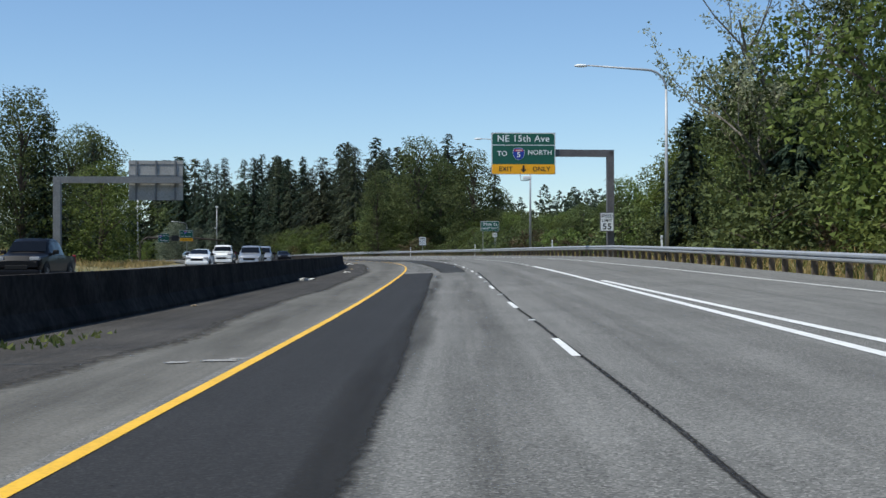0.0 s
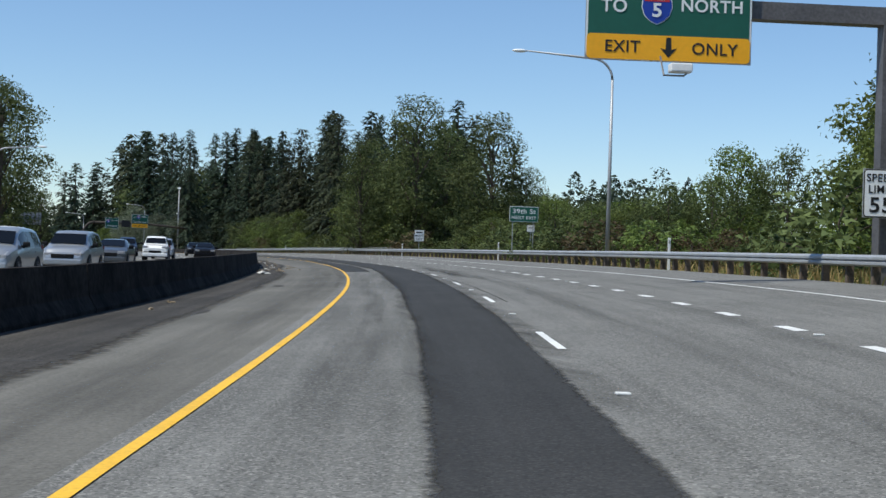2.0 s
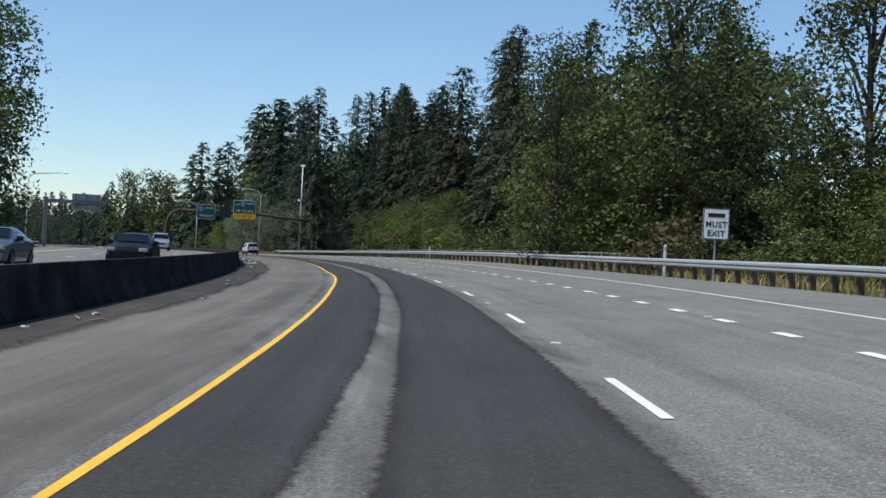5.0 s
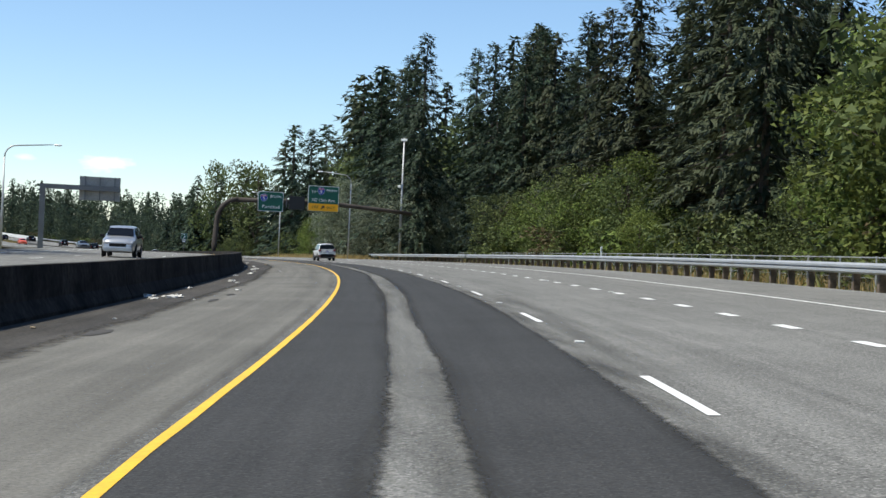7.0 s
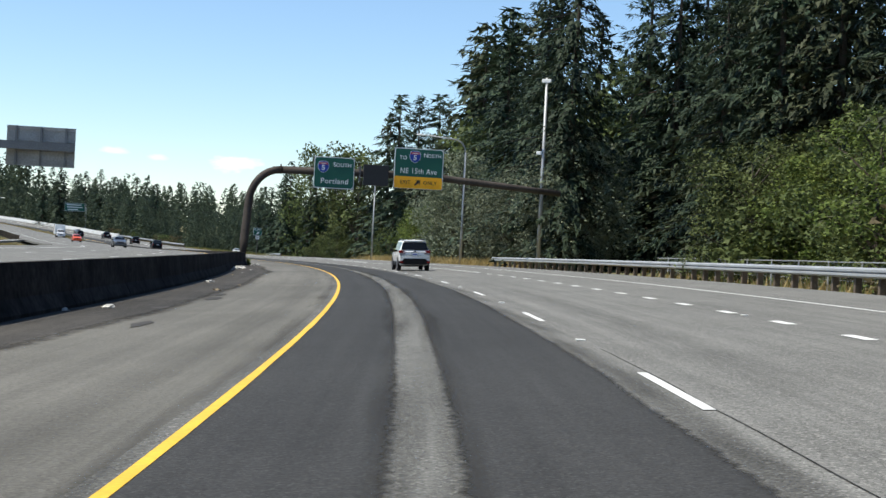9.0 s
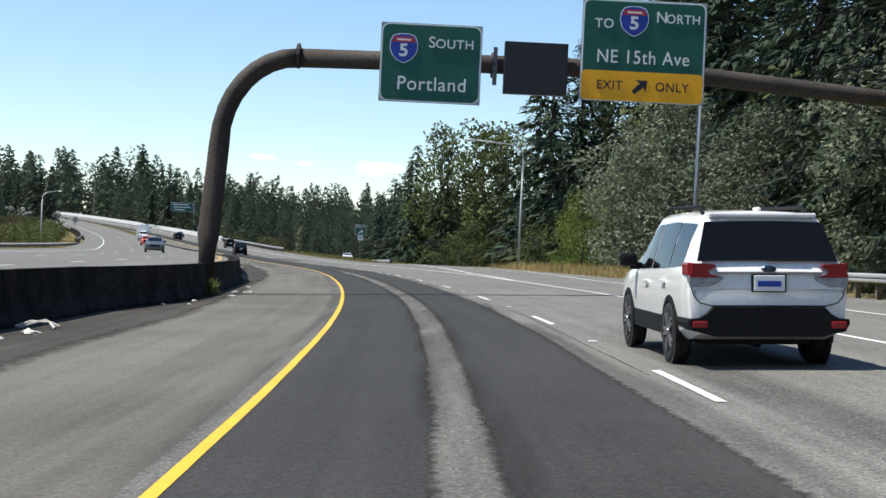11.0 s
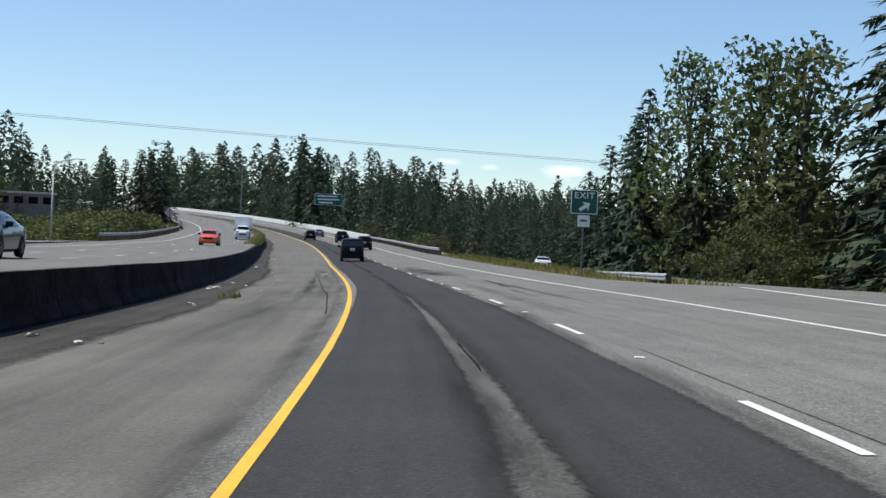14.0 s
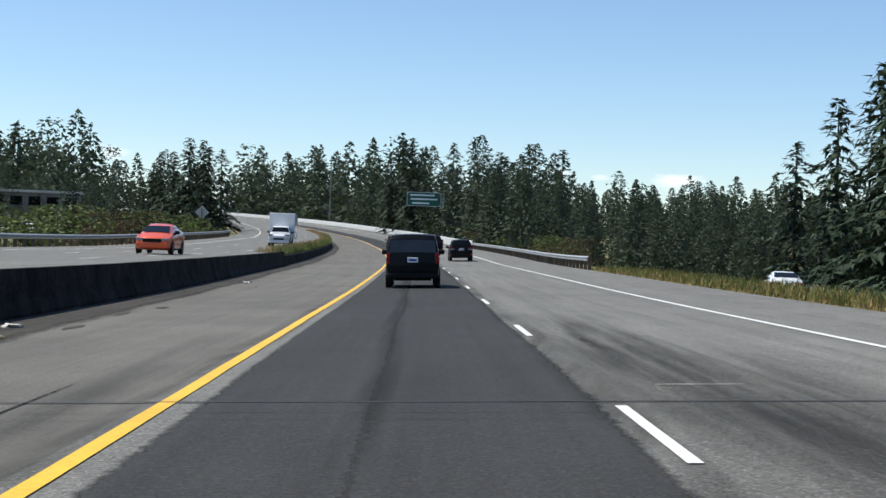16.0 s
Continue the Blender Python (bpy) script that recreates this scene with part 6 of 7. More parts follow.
def scrap(s, d, size, mat, label, flat=0.4):
    bm = bmesh.new()
    bmesh.ops.create_icosphere(bm, subdivisions=2, radius=size)
    for v in bm.verts:
        n = noise.noise(v.co * (2.2 / size) + Vector((s, d, 0)))
        v.co = Vector((v.co.x * (1.3 + n), v.co.y * (0.8 + n), max(-0.2 * size, v.co.z * (flat + 0.5 * n))))
    me = bpy.data.meshes.new("litter")
    bm.to_mesh(me)
    bm.free()
    me.materials.append(mat)
    ob = tagged(new("litter", me), label, "litter", "roadside litter")
    ob.matrix_basis = Matrix.Translation(R(s, d, 0.03)) @ pose(0, 0, 0, 0, 0, lit.uniform(0, 360))


def stick(s, d, length):
    v, f = tube([(-length / 2, 0, 0.02), (0.1 * length, 0.03, 0.05), (length / 2, -0.02, 0.03)], [0.014, 0.02, 0.012], 6)
    ob = tagged(raw("wood_scrap", v, f, STICK), "broken pale timber scrap lying on the grit", "litter", "roadside litter")
    ob.matrix_basis = Matrix.Translation(R(s, d, 0.012)) @ pose(0, 0, 0, 0, 0, heading(s) + lit.uniform(40, 140))


for s, d, size in ((57, -3.9, 0.24), (58.5, -3.7, 0.14), (76, -3.2, 0.16), (122.5, -3.6, 0.22), (140, -3.5, 0.14), (150, -3.4, 0.12), (246, -3.9, 0.14), (262, -3.8, 0.12), (276, -3.8, 0.16), (300, -4.2, 0.13), (320, -4.3, 0.12), (351, -4.5, 0.24), (352, -4.4, 0.16), (384, -4.3, 0.16), (395, -4.3, 0.2), (397, -4.2, 0.15), (402, -4.4, 0.12), (440, -4.5, 0.16), (467, -4.4, 0.16), (468, -4.3, 0.12), (505, -4.6, 0.14), (534, -4.4, 0.14)):
    scrap(s, d, size, PALE, "crumpled pale plastic litter at the barrier foot")
for k in range(46):
    s = lit.uniform(20, 540)
    scrap(s, lit.uniform(-4.3, -2.6) if s > 100 else lit.uniform(-3.9, -2.0), lit.uniform(0.03, 0.075), PALE if k % 2 else STICK, "small scrap of roadside litter")
for s, d, l in ((127, -2.9, 0.6), (131, -3.0, 0.5), (134, -2.6, 0.55), (136, -3.1, 0.5), (138, -2.4, 0.7), (145, -2.5, 0.8), (133, -3.4, 0.5), (130, -2.0, 0.4)):
    stick(s, d, l)


for k in range(26):
    q = lit.uniform(126, 178)
    stick(q, lit.uniform(-4.1, -2.9), lit.uniform(0.1, 0.38))
for k in range(30):
    q = lit.choice((lit.uniform(126, 180), lit.uniform(215, 300), lit.uniform(340, 385)))
    scrap(q, barrier_d(q) + lit.uniform(0.35, 1.3), lit.uniform(0.04, 0.13), PALE, "small scrap of pale roadside litter")
rail_bits = tagged(new("metal_scrap"), "bent pale metal scrap lying at the barrier foot", "litter")
rail_bits.matrix_basis = Matrix.Translation(R(354.7, -4.45, 0.03))
for pts in ([(-0.7, 0, 0.0), (-0.3, 0.1, 0.14), (0.3, 0.15, 0.16), (0.6, 0, 0.02)], [(-0.4, -0.2, 0.0), (0.1, 0.2, 0.2), (0.5, 0.3, 0.05)]):
    v, f = tube([(0.6 * a, 0.6 * b, 0.6 * c) for a, b, c in pts], [0.025] * len(pts), 6)
    raw("bent_bar", v, f, PALE, rail_bits)


def raised_marker(s, d):
    bm = bmesh.new()
    box(bm, -0.06, 0.06, -0.06, 0.06, 0.0, 0.02, 0.008)
    me = bpy.data.meshes.new("raised_marker")
    bm.to_mesh(me)
    bm.free()
    me.materials.append(WHITE)
    ob = tagged(new("raised_marker", me), "small white raised road marker", "road marker", "raised markers")
    ob.matrix_basis = Matrix.Translation(R(s, d, 0.0)) @ pose(0, 0, 0, 0, 0, heading(s))


for k in range(0, 39):
    q = 15.29 + 12.185 * k + 7.6
    raised_marker(q, dash_d(q))
for k in range(0, 20):
    q = 78 + 12.2 * k
    raised_marker(q, dot_d(q))
# worn paint marks on the shoulder
for q, d, w, l in ((14.9, -0.8, 0.3, 0.3), (15.1, -0.35, 0.5, 0.3), (15.4, -0.15, 0.4, 0.2), (64.9, -0.4, 0.7, 0.25), (66.2, -0.55, 0.6, 0.2), (92.8, -0.3, 0.35, 0.25), (123.6, -0.55, 0.8, 0.25), (125.4, -0.4, 0.5, 0.3), (126.0, -0.75, 0.4, 0.2), (420.6, -0.3, 0.7, 0.3), (419.0, -0.3, 0.35, 0.6), (419.5, -0.72, 0.25, 0.5), (419.3, -0.15, 0.25, 0.3), (136.4, 6.3, 0.35, 0.7), (277.0, 6.27, 1.25, 0.14), (495.2, 4.77, 1.1, 0.14)):
    tagged(worn_strip("paint_mark", q, q + l, lambda z: d - w * 0.4, lambda z: d + w * 0.4, 0.008, FAINT, 0.1, 0.05, 0.08), "faint worn white paint mark on the asphalt", "road marking", "worn paint marks")
scrap(487.3, -0.75, 0.09, PALE, "crumpled pale litter beside the yellow line")
scrap(487.8, -0.65, 0.08, PALE, "crumpled pale litter beside the yellow line")


# ---- woods ----
def bare_tree(x, y, h, seed):
    """A half-bare cottonwood: forking limbs and a thin scatter of leaves."""
    g = random.Random(seed)
    root = tagged(new("broadleaf_tree"), "half-bare cottonwood with thin grey branches and few leaves", "tree", "roadside broadleaf trees")
    vs, fs, tips = [], [], []

    def grow(p, way, length, rad, depth):
        pts, q, w = [p], Vector(p), Vector(way)
        for _ in range(3):
            w = (w + Vector((g.uniform(-0.25, 0.25), g.uniform(-0.25, 0.25), g.uniform(-0.08, 0.14)))).normalized()
            q = q + w * (length / 3)
            pts.append(q.copy())
            if depth > 2:
                tips.append(q.copy())
        limb(vs, fs, pts, [rad, rad * 0.85, rad * 0.7, rad * 0.5], 5)
        if depth < 5:
            for _ in range(3 if depth < 4 else 2):
                b = pts[g.choice((1, 2, 3))]
                turn = Vector((g.uniform(-1, 1), g.uniform(-1, 1), g.uniform(-0.15, 0.7)))
                grow(b, (w + turn * 0.9).normalized(), length * g.uniform(0.5, 0.75), rad * 0.5, depth + 1)

    grow(Vector((0, 0, -0.5)), Vector((-0.12, 0, 1)), h * 0.5, h * 0.014, 0)
    raw("trunk", vs, fs, BARK_PALE, root)
    n = len(tips) * 5
    rng = np.random.default_rng(seed)
    c = np.array([tips[i % len(tips)] for i in range(n)]) + rng.normal(0, 0.22, (n, 3))
    ob = new("crown", leaf_mesh("crown", c, rng.normal(0, 1, (n, 3)), rng.normal(0, 1, (n, 3)), rng.uniform(0.14, 0.3, n), rng.uniform(0.1, 0.2, n), LEAF_PALE))
    ob.parent = root
    root.matrix_basis = Matrix.Translation((x, y, land(x, y)))


bare_tree(20.6, 82, 19.0, 5)
bare_tree(21.6, 90, 19.5, 9)
rnd = random.Random(7)
def stock(leaves, coarse, boughs):
    """The pattern trees, fine for the roadside or coarser for the woods behind."""
    k = math.sqrt(coarse)
    return [
        [conifer(30, 7.4, 11 + j, leaves, CONIFER, "tall dark green fir with drooping boughs", boughs=boughs) for j in range(3)],
        [conifer(30, 7.4, 31 + j, leaves, CONIFER_OLIVE, "tall olive-brown cedar with dense hanging boughs", power=0.6, boughs=boughs) for j in range(2)],
        [broadleaf(26, 6.2, 51 + j, leaves, LEAF, "tall broadleaf cottonwood with an open crown", 0.1, 0.4 * k, clumps=74) for j in range(3)],
        [broadleaf(13, 5.2, 71 + j, int(leaves * 0.8), LEAF_LIGHT, "light green broadleaf tree with a dense crown", 0.06, 0.31 * k, clumps=54) for j in range(2)],
        [broadleaf(13, 4.8, 81 + j, int(leaves * 0.8), LEAF, "mid green alder with a dense crown", 0.05, 0.3 * k, clumps=54) for j in range(2)],
        [broadleaf(14, 5.2, 91 + j, leaves, LEAF_GREY, "grey-green poplar with pale leaf undersides", 0.05, 0.3 * k, clumps=60) for j in range(2)],
        [conifer(15, 4.2, 131 + j, int(leaves * 0.4), CONIFER, "mid-sized dark green fir in the woods", 0.02, boughs=boughs * 1.2) for j in range(3)]]


FIR, CEDAR, POPLAR, MAPLE, ALDER, WILLOW, SMALL_FIR = NEAR = stock(8000, 1.07, 7.0)
FAR = stock(2200, 3.4, 4.0)
SHRUB = [broadleaf(3.2, 2.6, 111 + k, 1000, m, lab, 0.02, 0.26, "shrub", 22, "roadside shrubs") for k, (m, lab) in enumerate([(LEAF_LIGHT, "bright green roadside shrub"), (LEAF, "dark green bramble bush"), (LEAF_BROWN, "reddish brown dry bramble bush"), (LEAF, "dense green roadside shrub")])]
FULL = {}
for kind, full in zip((*NEAR, *FAR, SHRUB), (30, 30, 26, 13, 13, 14, 15) * 2 + (3.2,)):
    for o in kind:
        FULL[o.name] = full


def tree(kind, x, y, h, wide=1.0):
    q, d = station(x, y)
    if any(kind is n for n in NEAR) and not (q < 600 and -56 < d < 37):
        kind = FAR[[kind is n for n in NEAR].index(True)]
    o = rnd.choice(kind)
    k = h / FULL[o.name]
    return planted(o, x, y, k, rnd.uniform(0, 360), wide)


def cleared(p):
    """The open lot in front of the low building."""
    a, b = Vector((-250, 530)), Vector((-318, 585))
    q = Vector((p.x, p.y)) - a
    along = q.dot((b - a).normalized())
    return 0 < along < 88 and abs(q.x * (b - a).normalized().y - q.y * (b - a).normalized().x) < 6


far_spots = []


def grove(n, s0, s1, d0, d1, kinds, h0, h1, wide=1.0):
    for _ in range(n):
        p = R(rnd.uniform(s0, s1), rnd.uniform(d0, d1))
        if cleared(p):
            continue
        q, d = station(p.x, p.y)
        if kinds[0] is SMALL_FIR and not (q < 560 and -62 < d < 44):
            far_spots.append((p.x, p.y, rnd.uniform(h0, h1) * 1.05))
            continue
        tree(rnd.choice(kinds), p.x, p.y, rnd.uniform(h0, h1), wide * rnd.uniform(0.85, 1.2))


# single trees whose tops stand out: kind, x, y, height above the sea of the top
def stand(rows):
    for kind, x, y, top, wide in rows:
        tree(kind, x, y, top - land(x, y), wide)


# before and beside the first sign
stand([(POPLAR, 4.6, 222, 20, 1.15), (POPLAR, -4.8, 238, 23.6, 1.1), (POPLAR, -1.0, 246, 21, 1.1), (POPLAR, 9, 224, 14, 1.0), (ALDER, 17, 168, 9, 1.1), (ALDER, 20, 165, 9.5, 1.1), (MAPLE, 23, 170, 12, 1.1), (POPLAR, -12, 240, 18, 1.0),
       (POPLAR, -47, 150, 20.8, 1.1), (FIR, -45, 152, 19, 1.5), (FIR, -54, 158, 20, 1.4), (POPLAR, -51, 163, 18, 0.9), (FIR, -52, 200, 20, 1.2), (POPLAR, -57, 205, 20, 1.2), (MAPLE, -38, 150, 12.5, 1.3), (ALDER, -45, 172, 13, 1.2),
       ])
stand([(ALDER, 16, 126, 8.2, 0.9), (MAPLE, 19, 122, 8.7, 1.0), (ALDER, 22, 130, 11, 1.0), (ALDER, 18.6, 82, 12.6, 1.0), (SMALL_FIR, 16.6, 92, 11.6, 1.0), (ALDER, 20.5, 87, 16, 0.9), (POPLAR, 24.5, 80, 19, 1.0), (SMALL_FIR, 27, 145, 18, 0.6), (MAPLE, 31, 142, 20, 0.8), (MAPLE, 36, 148, 21, 1.0), (MAPLE, 34, 136, 20, 0.8)])
# along the conifer wall
stand([(CEDAR, -18.8, 283, 26.5, 1.0), (FIR, -26, 340, 28.5, 1.2), (FIR, -55.3, 392, 33, 1.2), (FIR, -61.6, 379, 32, 1.1), (FIR, -65.8, 390, 31, 1.1), (CEDAR, -35, 348, 18, 1.0), (FIR, -41.8, 341, 24, 1.2), (FIR, -44.8, 343, 20.5, 1.0),
       (ALDER, -39.4, 338, 10.6, 1.3), (MAPLE, -26, 295, 7, 1.2), (ALDER, -42, 332, 9.5, 1.2), (POPLAR, -69.5, 268, 27.5, 1.15), (POPLAR, -74, 280, 30, 1.15), (FIR, -78, 292, 26, 1.2), (POPLAR, -82, 262, 25, 1.2),
       (FIR, -59, 398, 33, 1.2), (FIR, -46, 381, 30, 1.3), (FIR, -41, 371, 28, 1.2), (CEDAR, -38, 366, 27, 1.2), (FIR, -72, 410, 34, 1.2), (FIR, -68, 418, 31, 1.3), (FIR, -50, 385, 29, 1.3)])
for q, d, top, kind in ((352, 27, 28, CEDAR), (345, 26, 27, FIR), (338, 25, 25.5, CEDAR), (330, 25.5, 26, FIR), (360, 30, 30, CEDAR), (368, 33, 32, FIR), (322, 25, 25, CEDAR)):
    w = R(q, d)
    stand([(kind, w.x, w.y, top, 1.15)])
# past the gantry
stand([(FIR, -98, 481, 36, 1.4), (FIR, -104, 486, 37, 1.4), (FIR, -120, 493, 31, 1.4), (FIR, -85, 440, 33, 1.4), (FIR, -90, 455, 30, 1.4), (FIR, -108, 470, 28, 1.3), (FIR, -78, 430, 30, 1.3), (FIR, -115, 500, 32, 1.5), (CEDAR, -128, 510, 29, 1.3),
       (POPLAR, -161, 548, 25.5, 0.9), (POPLAR, -150, 541, 25, 1.05), (POPLAR, -142, 530, 23.5, 1.1), (FIR, -168, 552, 22.5, 1.2), (FIR, -174, 561, 19, 1.2), (FIR, -171, 556, 20, 1.3), (FIR, -157, 542, 21, 1.2), (FIR, -180, 567, 17, 1.3), (FIR, -187, 575, 14, 1.4)])
stand([(CEDAR, -95, 462, 38, 1.5), (FIR, -88, 450, 38, 1.7), (CEDAR, -82, 445, 37, 1.5), (FIR, -93, 472, 40, 1.6), (CEDAR, -100, 476, 36, 1.4)])
# far ahead, both sides of the road
stand([(FIR, -328, 686, 24, 1.3), (FIR, -315, 677, 26, 1.4), (FIR, -327, 697, 26, 1.3), (FIR, -310, 685, 25.5, 1.3), (FIR, -300, 679, 26, 1.2), (FIR, -307, 698, 24.5, 1.4), (FIR, -274, 660, 22.5, 1.4), (FIR, -261, 651, 20.5, 1.3), (FIR, -285, 668, 21, 1.5),
       (FIR, -318, 692, 21, 1.6), (FIR, -296, 690, 20, 1.6), (FIR, -309, 609, 20, 1.5), (FIR, -312, 615, 20.2, 1.4), (FIR, -318, 625, 19.5, 1.4), (FIR, -331, 622, 19, 1.5), (FIR, -322, 617, 18.5, 1.5), (FIR, -300, 605, 18, 1.4), (FIR, -340, 628, 17, 1.6)])

# outer side, first stretch: high broadleaf edge, brambles on the bank
grove(13, 30, 76, 22, 40, [POPLAR, ALDER, MAPLE], 12, 19, 1.1)
grove(5, 62, 88, 21, 25, [SMALL_FIR, ALDER], 8, 10.5)
grove(12, 92, 126, 25, 44, [MAPLE, ALDER, MAPLE], 7, 12, 1.1)
grove(3, 100, 130, 30, 40, [SMALL_FIR], 11, 14, 0.8)
grove(26, 20, 130, 17.2, 24, [SHRUB], 1.8, 4.2, 1.2)
grove(22, 126, 215, 21, 40, [ALDER, MAPLE, ALDER], 4.0, 6.5, 1.2)
grove(40, 120, 260, 16.6, 21, [SHRUB], 1.4, 3.2, 1.2)
grove(16, 200, 235, 24, 50, [ALDER, MAPLE, ALDER], 6, 8, 1.2)
# conifer wall
grove(10, 236, 262, 23, 33, [CEDAR, FIR, ALDER], 14, 18, 1.2)
grove(8, 232, 268, 20.5, 24, [MAPLE, ALDER], 7, 11, 1.2)
grove(24, 262, 330, 23, 50, [CEDAR, CEDAR, FIR], 21, 27, 1.2)
grove(16, 300, 345, 32, 64, [FIR, CEDAR], 21, 26, 1.2)
grove(26, 250, 345, 18.5, 22, [SHRUB], 1.6, 3.8, 1.2)
grove(14, 262, 340, 18.5, 22.5, [ALDER, ALDER, MAPLE], 5, 8, 1.2)
grove(16, 340, 420, 34, 60, [FIR, FIR, CEDAR], 25, 34, 1.15)
grove(9, 372, 432, 23, 30, [WILLOW], 8, 12.5, 1.15)
grove(10, 400, 470, 33, 52, [CEDAR, FIR, ALDER], 16, 24, 1.1)
grove(5, 430, 470, 26, 32, [MAPLE, ALDER], 6, 9, 1.1)
grove(9, 500, 560, 44, 62, [POPLAR, FIR, FIR], 12, 17, 1.2)
grove(14, 545, 598, 46, 60, [FIR, CEDAR], 10, 15, 1.5)
grove(12, 440, 520, 44, 75, [FIR, CEDAR], 22, 28, 1.2)
grove(18, 470, 600, 44, 80, [FIR, CEDAR], 17, 24, 1.2)
grove(12, 470, 560, 34, 46, [SMALL_FIR, ALDER], 6, 10, 1.2)
# between ramp and road, and on along the road
grove(16, 596, 640, 17, 32, [SMALL_FIR], 6.5, 8.5, 1.4)
grove(30, 640, 705, 15.5, 32, [SMALL_FIR], 8, 12.5, 1.6)
grove(34, 640, 780, 60, 140, [SMALL_FIR], 10, 14, 1.6)
grove(34, 690, 860, 16, 40, [SMALL_FIR, FIR], 13, 18, 1.5)
grove(26, 660, 800, 36, 64, [SMALL_FIR], 10, 14.5, 1.5)
grove(44, 625, 710, 34, 80, [SMALL_FIR], 8, 12.5, 1.4)
grove(12, 600, 720, 14.5, 18, [SHRUB], 1.5, 2.6, 1.3)
# inner side: far bank, opposite carriageway
grove(9, 70, 165, -62, -40, [POPLAR, ALDER, FIR], 10, 17, 1.1)
grove(5, 105, 140, -46, -36, [MAPLE, ALDER], 7, 10, 1.2)
grove(8, 215, 330, -70, -36, [ALDER, POPLAR], 8, 13, 1.1)
grove(16, 60, 200, -40, -30, [SHRUB], 1.2, 2.6, 1.3)
grove(46, 600, 780, -85, -36, [SMALL_FIR, SMALL_FIR, ALDER], 8, 11, 1.2)
grove(34, 545, 720, -44, -26, [SHRUB], 1.6, 4.5, 1.5)
grove(14, 560, 660, -64, -38, [ALDER, MAPLE, FIR], 7, 13, 1.2)
grove(34, 500, 660, -160, -75, [SMALL_FIR, ALDER, SMALL_FIR], 8.5, 12.5, 1.2)
grove(20, 380, 520, -190, -90, [SMALL_FIR, ALDER], 8, 13, 1.1)
grove(16, 760, 1000, -100, -30, [SMALL_FIR], 10, 18, 1.1)
# the pattern trees themselves stand deep in the wood
k = 0
for kind in (*NEAR, *FAR, SHRUB):
    for o in kind:
        q = R(402 + 5 * k, 74 + 5 * (k % 3))
        k += 1
        o.matrix_basis = Matrix.Translation((q.x, q.y, land(q.x, q.y) - 0.2))


# ---- far woods on the horizon ----
def far_woods():
    rng = np.random.default_rng(5)
    spots = []
    for _ in range(900):
        a = radians(rng.uniform(2, 114))
        D = 380 + 720 * rng.random() ** 0.8
        x, y = -150 - math.sin(a) * D, 460 + math.cos(a) * D
        st, dd = station(x, y)
        if -40 < dd < 22:
            continue
        spots.append((x, y, rng.uniform(20, 34) * (0.8 + D / 1900) * (0.76 if a < 0.63 else 1.05)))
    for _ in range(260):
        spots.append((rng.uniform(-420, -250), rng.uniform(60, 380), rng.uniform(13, 21)))
    for s0, s1, d0, d1, n, h0, h1 in ((278, 560, 60, 150, 240, 13, 18), (30, 200, -160, -72, 150, 9, 14), (20, 100, 46, 130, 110, 9, 14)):
        for _ in range(n):
            p = R(rng.uniform(s0, s1), rng.uniform(d0, d1))
            spots.append((p.x, p.y, rng.uniform(h0, h1)))
    many = len(spots)
    spots += far_spots
    xs, ys = np.array([p[0] for p in spots]), np.array([p[1] for p in spots])
    zs = ground_height(xs, ys)
    C, D_, N, L, W = [], [], [], [], []
    for i, ((x, y, h), z) in enumerate(zip(spots, zs)):
        n, size = (260, 0.92) if i < many else (950, 0.46)
        t = rng.random(n) ** 0.85
        fir = i >= many or rng.random() < 0.7
        r = h * (rng.uniform(0.17, 0.32) * (1 - t) ** 0.62 * rng.uniform(0.75, 1.15, n) + 0.008) if fir else h * 0.22 * np.sin(np.pi * np.clip(0.15 + 0.8 * t, 0, 1)) ** 0.5
        a = rng.uniform(0, 6.283, n)
        q = r * rng.uniform(0.25, 1.1, n)
        C.append(np.stack([x + q * np.cos(a), y + q * np.sin(a), z + h * t], 1))
        D_.append(np.stack([np.cos(a), np.sin(a), rng.uniform(-0.9, 0.5, n)], 1))
        N.append(rng.normal(0, 1, (n, 3)))
        L.append(size * h * rng.uniform(0.07, 0.14, n) * (1.25 - 0.85 * t))
        W.append(size * h * rng.uniform(0.05, 0.1, n) * (1.25 - 0.85 * t))
    cat = np.concatenate
    # one mesh, in the needle colour lifted for haze
    tagged(new("far_woods", leaf_mesh("far_woods", cat(C), cat(D_), cat(N), cat(L), cat(W), CONIFER_HAZED)), "distant dark conifer forest along the horizon, haze lift in its colour", "forest", kind="stuff")


far_woods()


# ---- dry grass on the verges ----
def grass(n, s0, s1, dl, dr, seed, h0=0.25, h1=0.75, lift=None):
    rng = np.random.default_rng(seed)
    ss = rng.uniform(s0, s1, n)
    fl = dl if callable(dl) else (lambda q: dl)
    fr = dr if callable(dr) else (lambda q: dr)
    P = np.array([R(q, fl(q) + u * (fr(q) - fl(q))) for q, u in zip(ss, rng.random(n))])
    zz = ground_height(P[:, 0], P[:, 1]) if lift is None else P[:, 2] + lift
    h = rng.uniform(h0, h1, n)
    c = np.stack([P[:, 0], P[:, 1], zz + h * 0.45], 1)
    d = rng.normal(0, 0.35, (n, 3)) + np.array([0, 0, 1.0])
    return c, d, rng.normal(0, 1, (n, 3)), h, rng.uniform(0.04, 0.12, n)


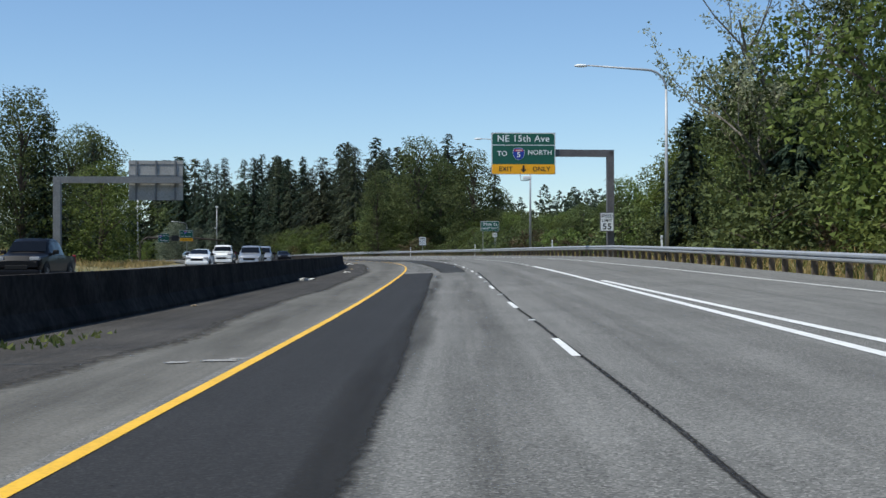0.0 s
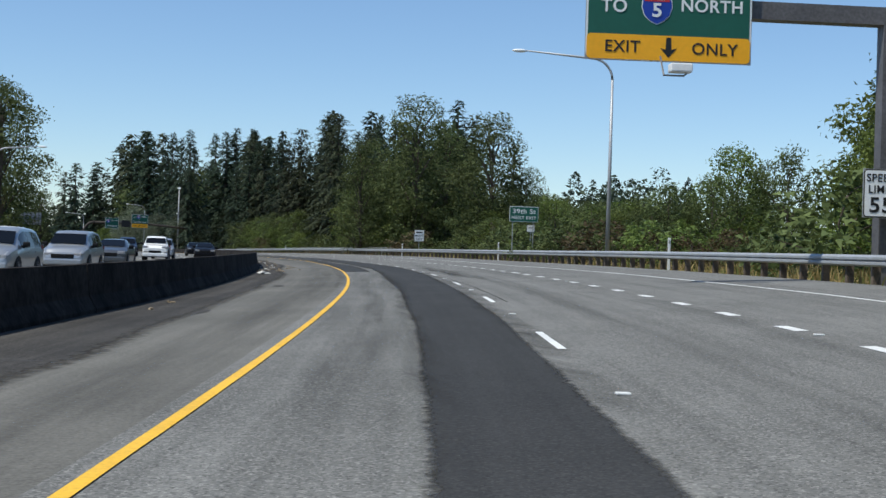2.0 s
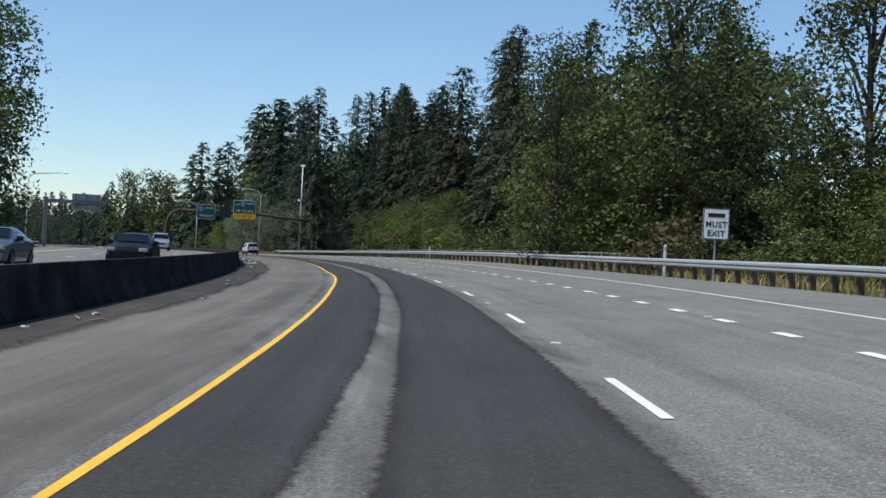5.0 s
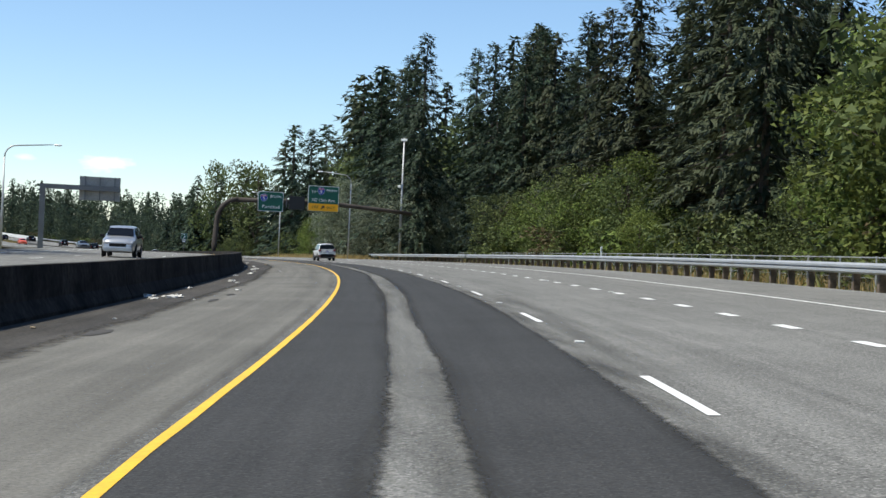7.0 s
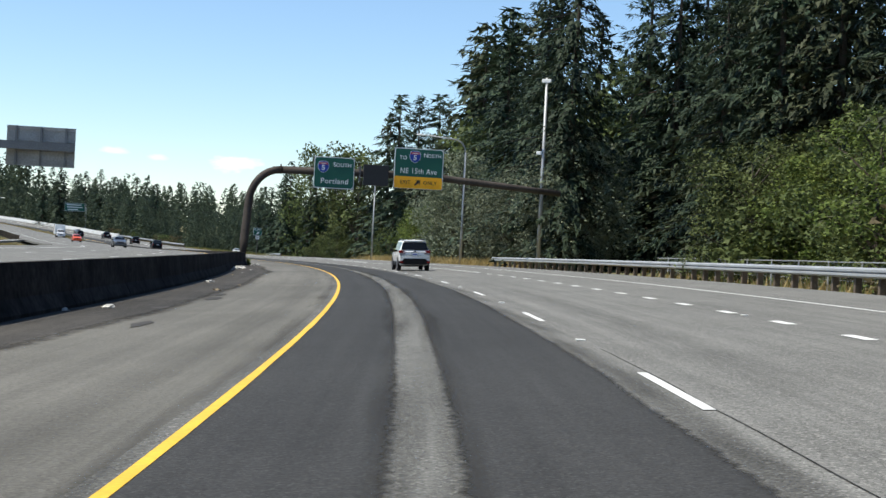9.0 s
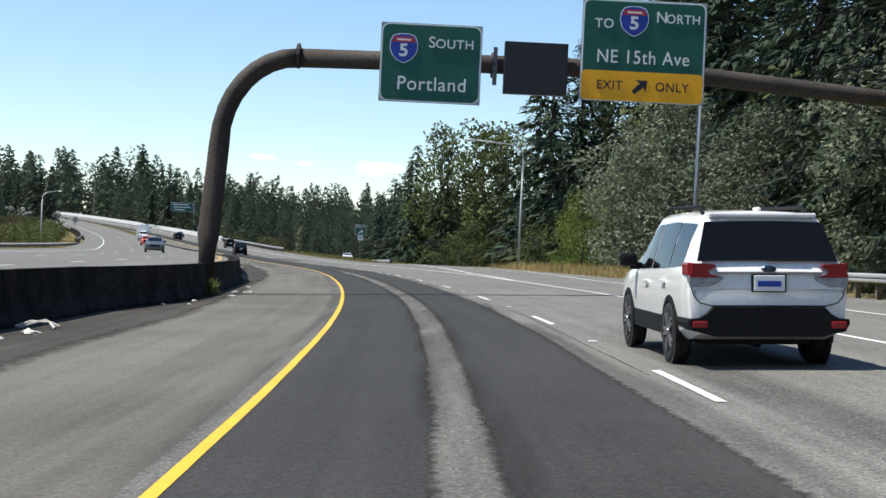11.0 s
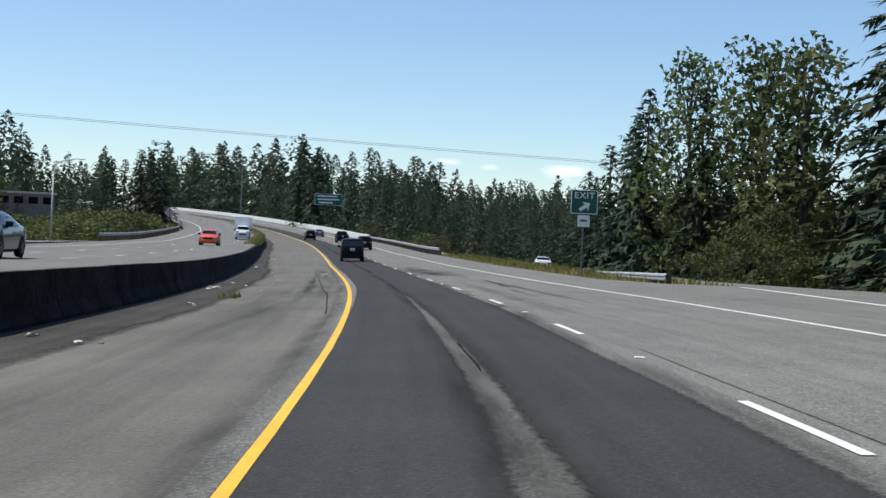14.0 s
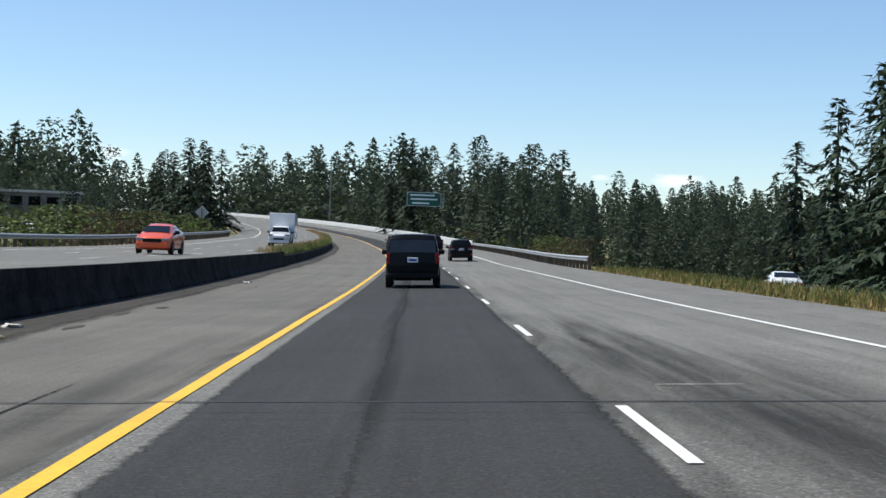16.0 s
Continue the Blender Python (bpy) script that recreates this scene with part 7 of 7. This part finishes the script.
def grass_patch(name, label, pieces, mat):
    cat = lambda k: np.concatenate([p[k] for p in pieces])
    tagged(new(name, leaf_mesh(name, cat(0), cat(1), cat(2), cat(3), cat(4), mat)), label, "grass", kind="stuff")


GRASS = foliage("dry_grass_blades", (0.28, 0.21, 0.075), (0.47, 0.38, 0.17), 0.3)
GRASS_GREEN = foliage("green_grass_blades", (0.07, 0.09, 0.025), (0.17, 0.18, 0.06), 0.3)
grass_patch("dry_grass", "tall dry yellow grass on the verges", [
    grass(9000, 40, 345, lambda q: right_edge(q) + 1.3, lambda q: right_edge(q) + 6, 1, 0.3, 0.8),
    grass(12000, 392, 478, lambda q: ramp_right(q) + 2.0, lambda q: ramp_right(q) + 16, 2, 0.4, 1.1),
    grass(6000, 480, 570, lambda q: main_edge(q) + 0.3, lambda q: main_edge(q) + 5, 3, 0.12, 0.42),
    grass(5000, 60, 200, -38, -22, 4, 0.3, 0.9),
    grass(5000, 480, 700, -34, -22, 5, 0.3, 0.9)], GRASS)
grass_patch("median_weeds", "green and yellow weeds growing along the narrow median", [
    grass(3600, 574, 724, lambda q: barrier_d(q) - 0.9, lambda q: barrier_d(q) + 0.05, 21, 0.3, 0.8, 0.68),
    grass(120, 371.2, 372.2, lambda q: barrier_d(q) + 0.28, lambda q: barrier_d(q) + 0.5, 22, 0.15, 0.6, 0.0),
    grass(70, 17, 21, -3.7, -2.9, 23, 0.03, 0.13, 0.0), grass(36, 457.6, 459, -3.5, -2.8, 24, 0.05, 0.22, 0.0)], GRASS_GREEN)
grass_patch("median_grass", "dry yellow grass along the narrow median", [grass(3000, 572, 760, lambda q: barrier_d(q) - 1.6, lambda q: barrier_d(q) - 0.2, 25, 0.3, 0.7, 0.8)], GRASS)
grass_patch("green_weeds", "low green weeds among the dry grass", [
    grass(6000, 40, 345, lambda q: right_edge(q) + 1.3, lambda q: right_edge(q) + 5, 11, 0.2, 0.7),
    grass(4000, 480, 570, lambda q: main_edge(q) + 1, lambda q: main_edge(q) + 6, 13, 0.2, 0.6)], GRASS_GREEN)
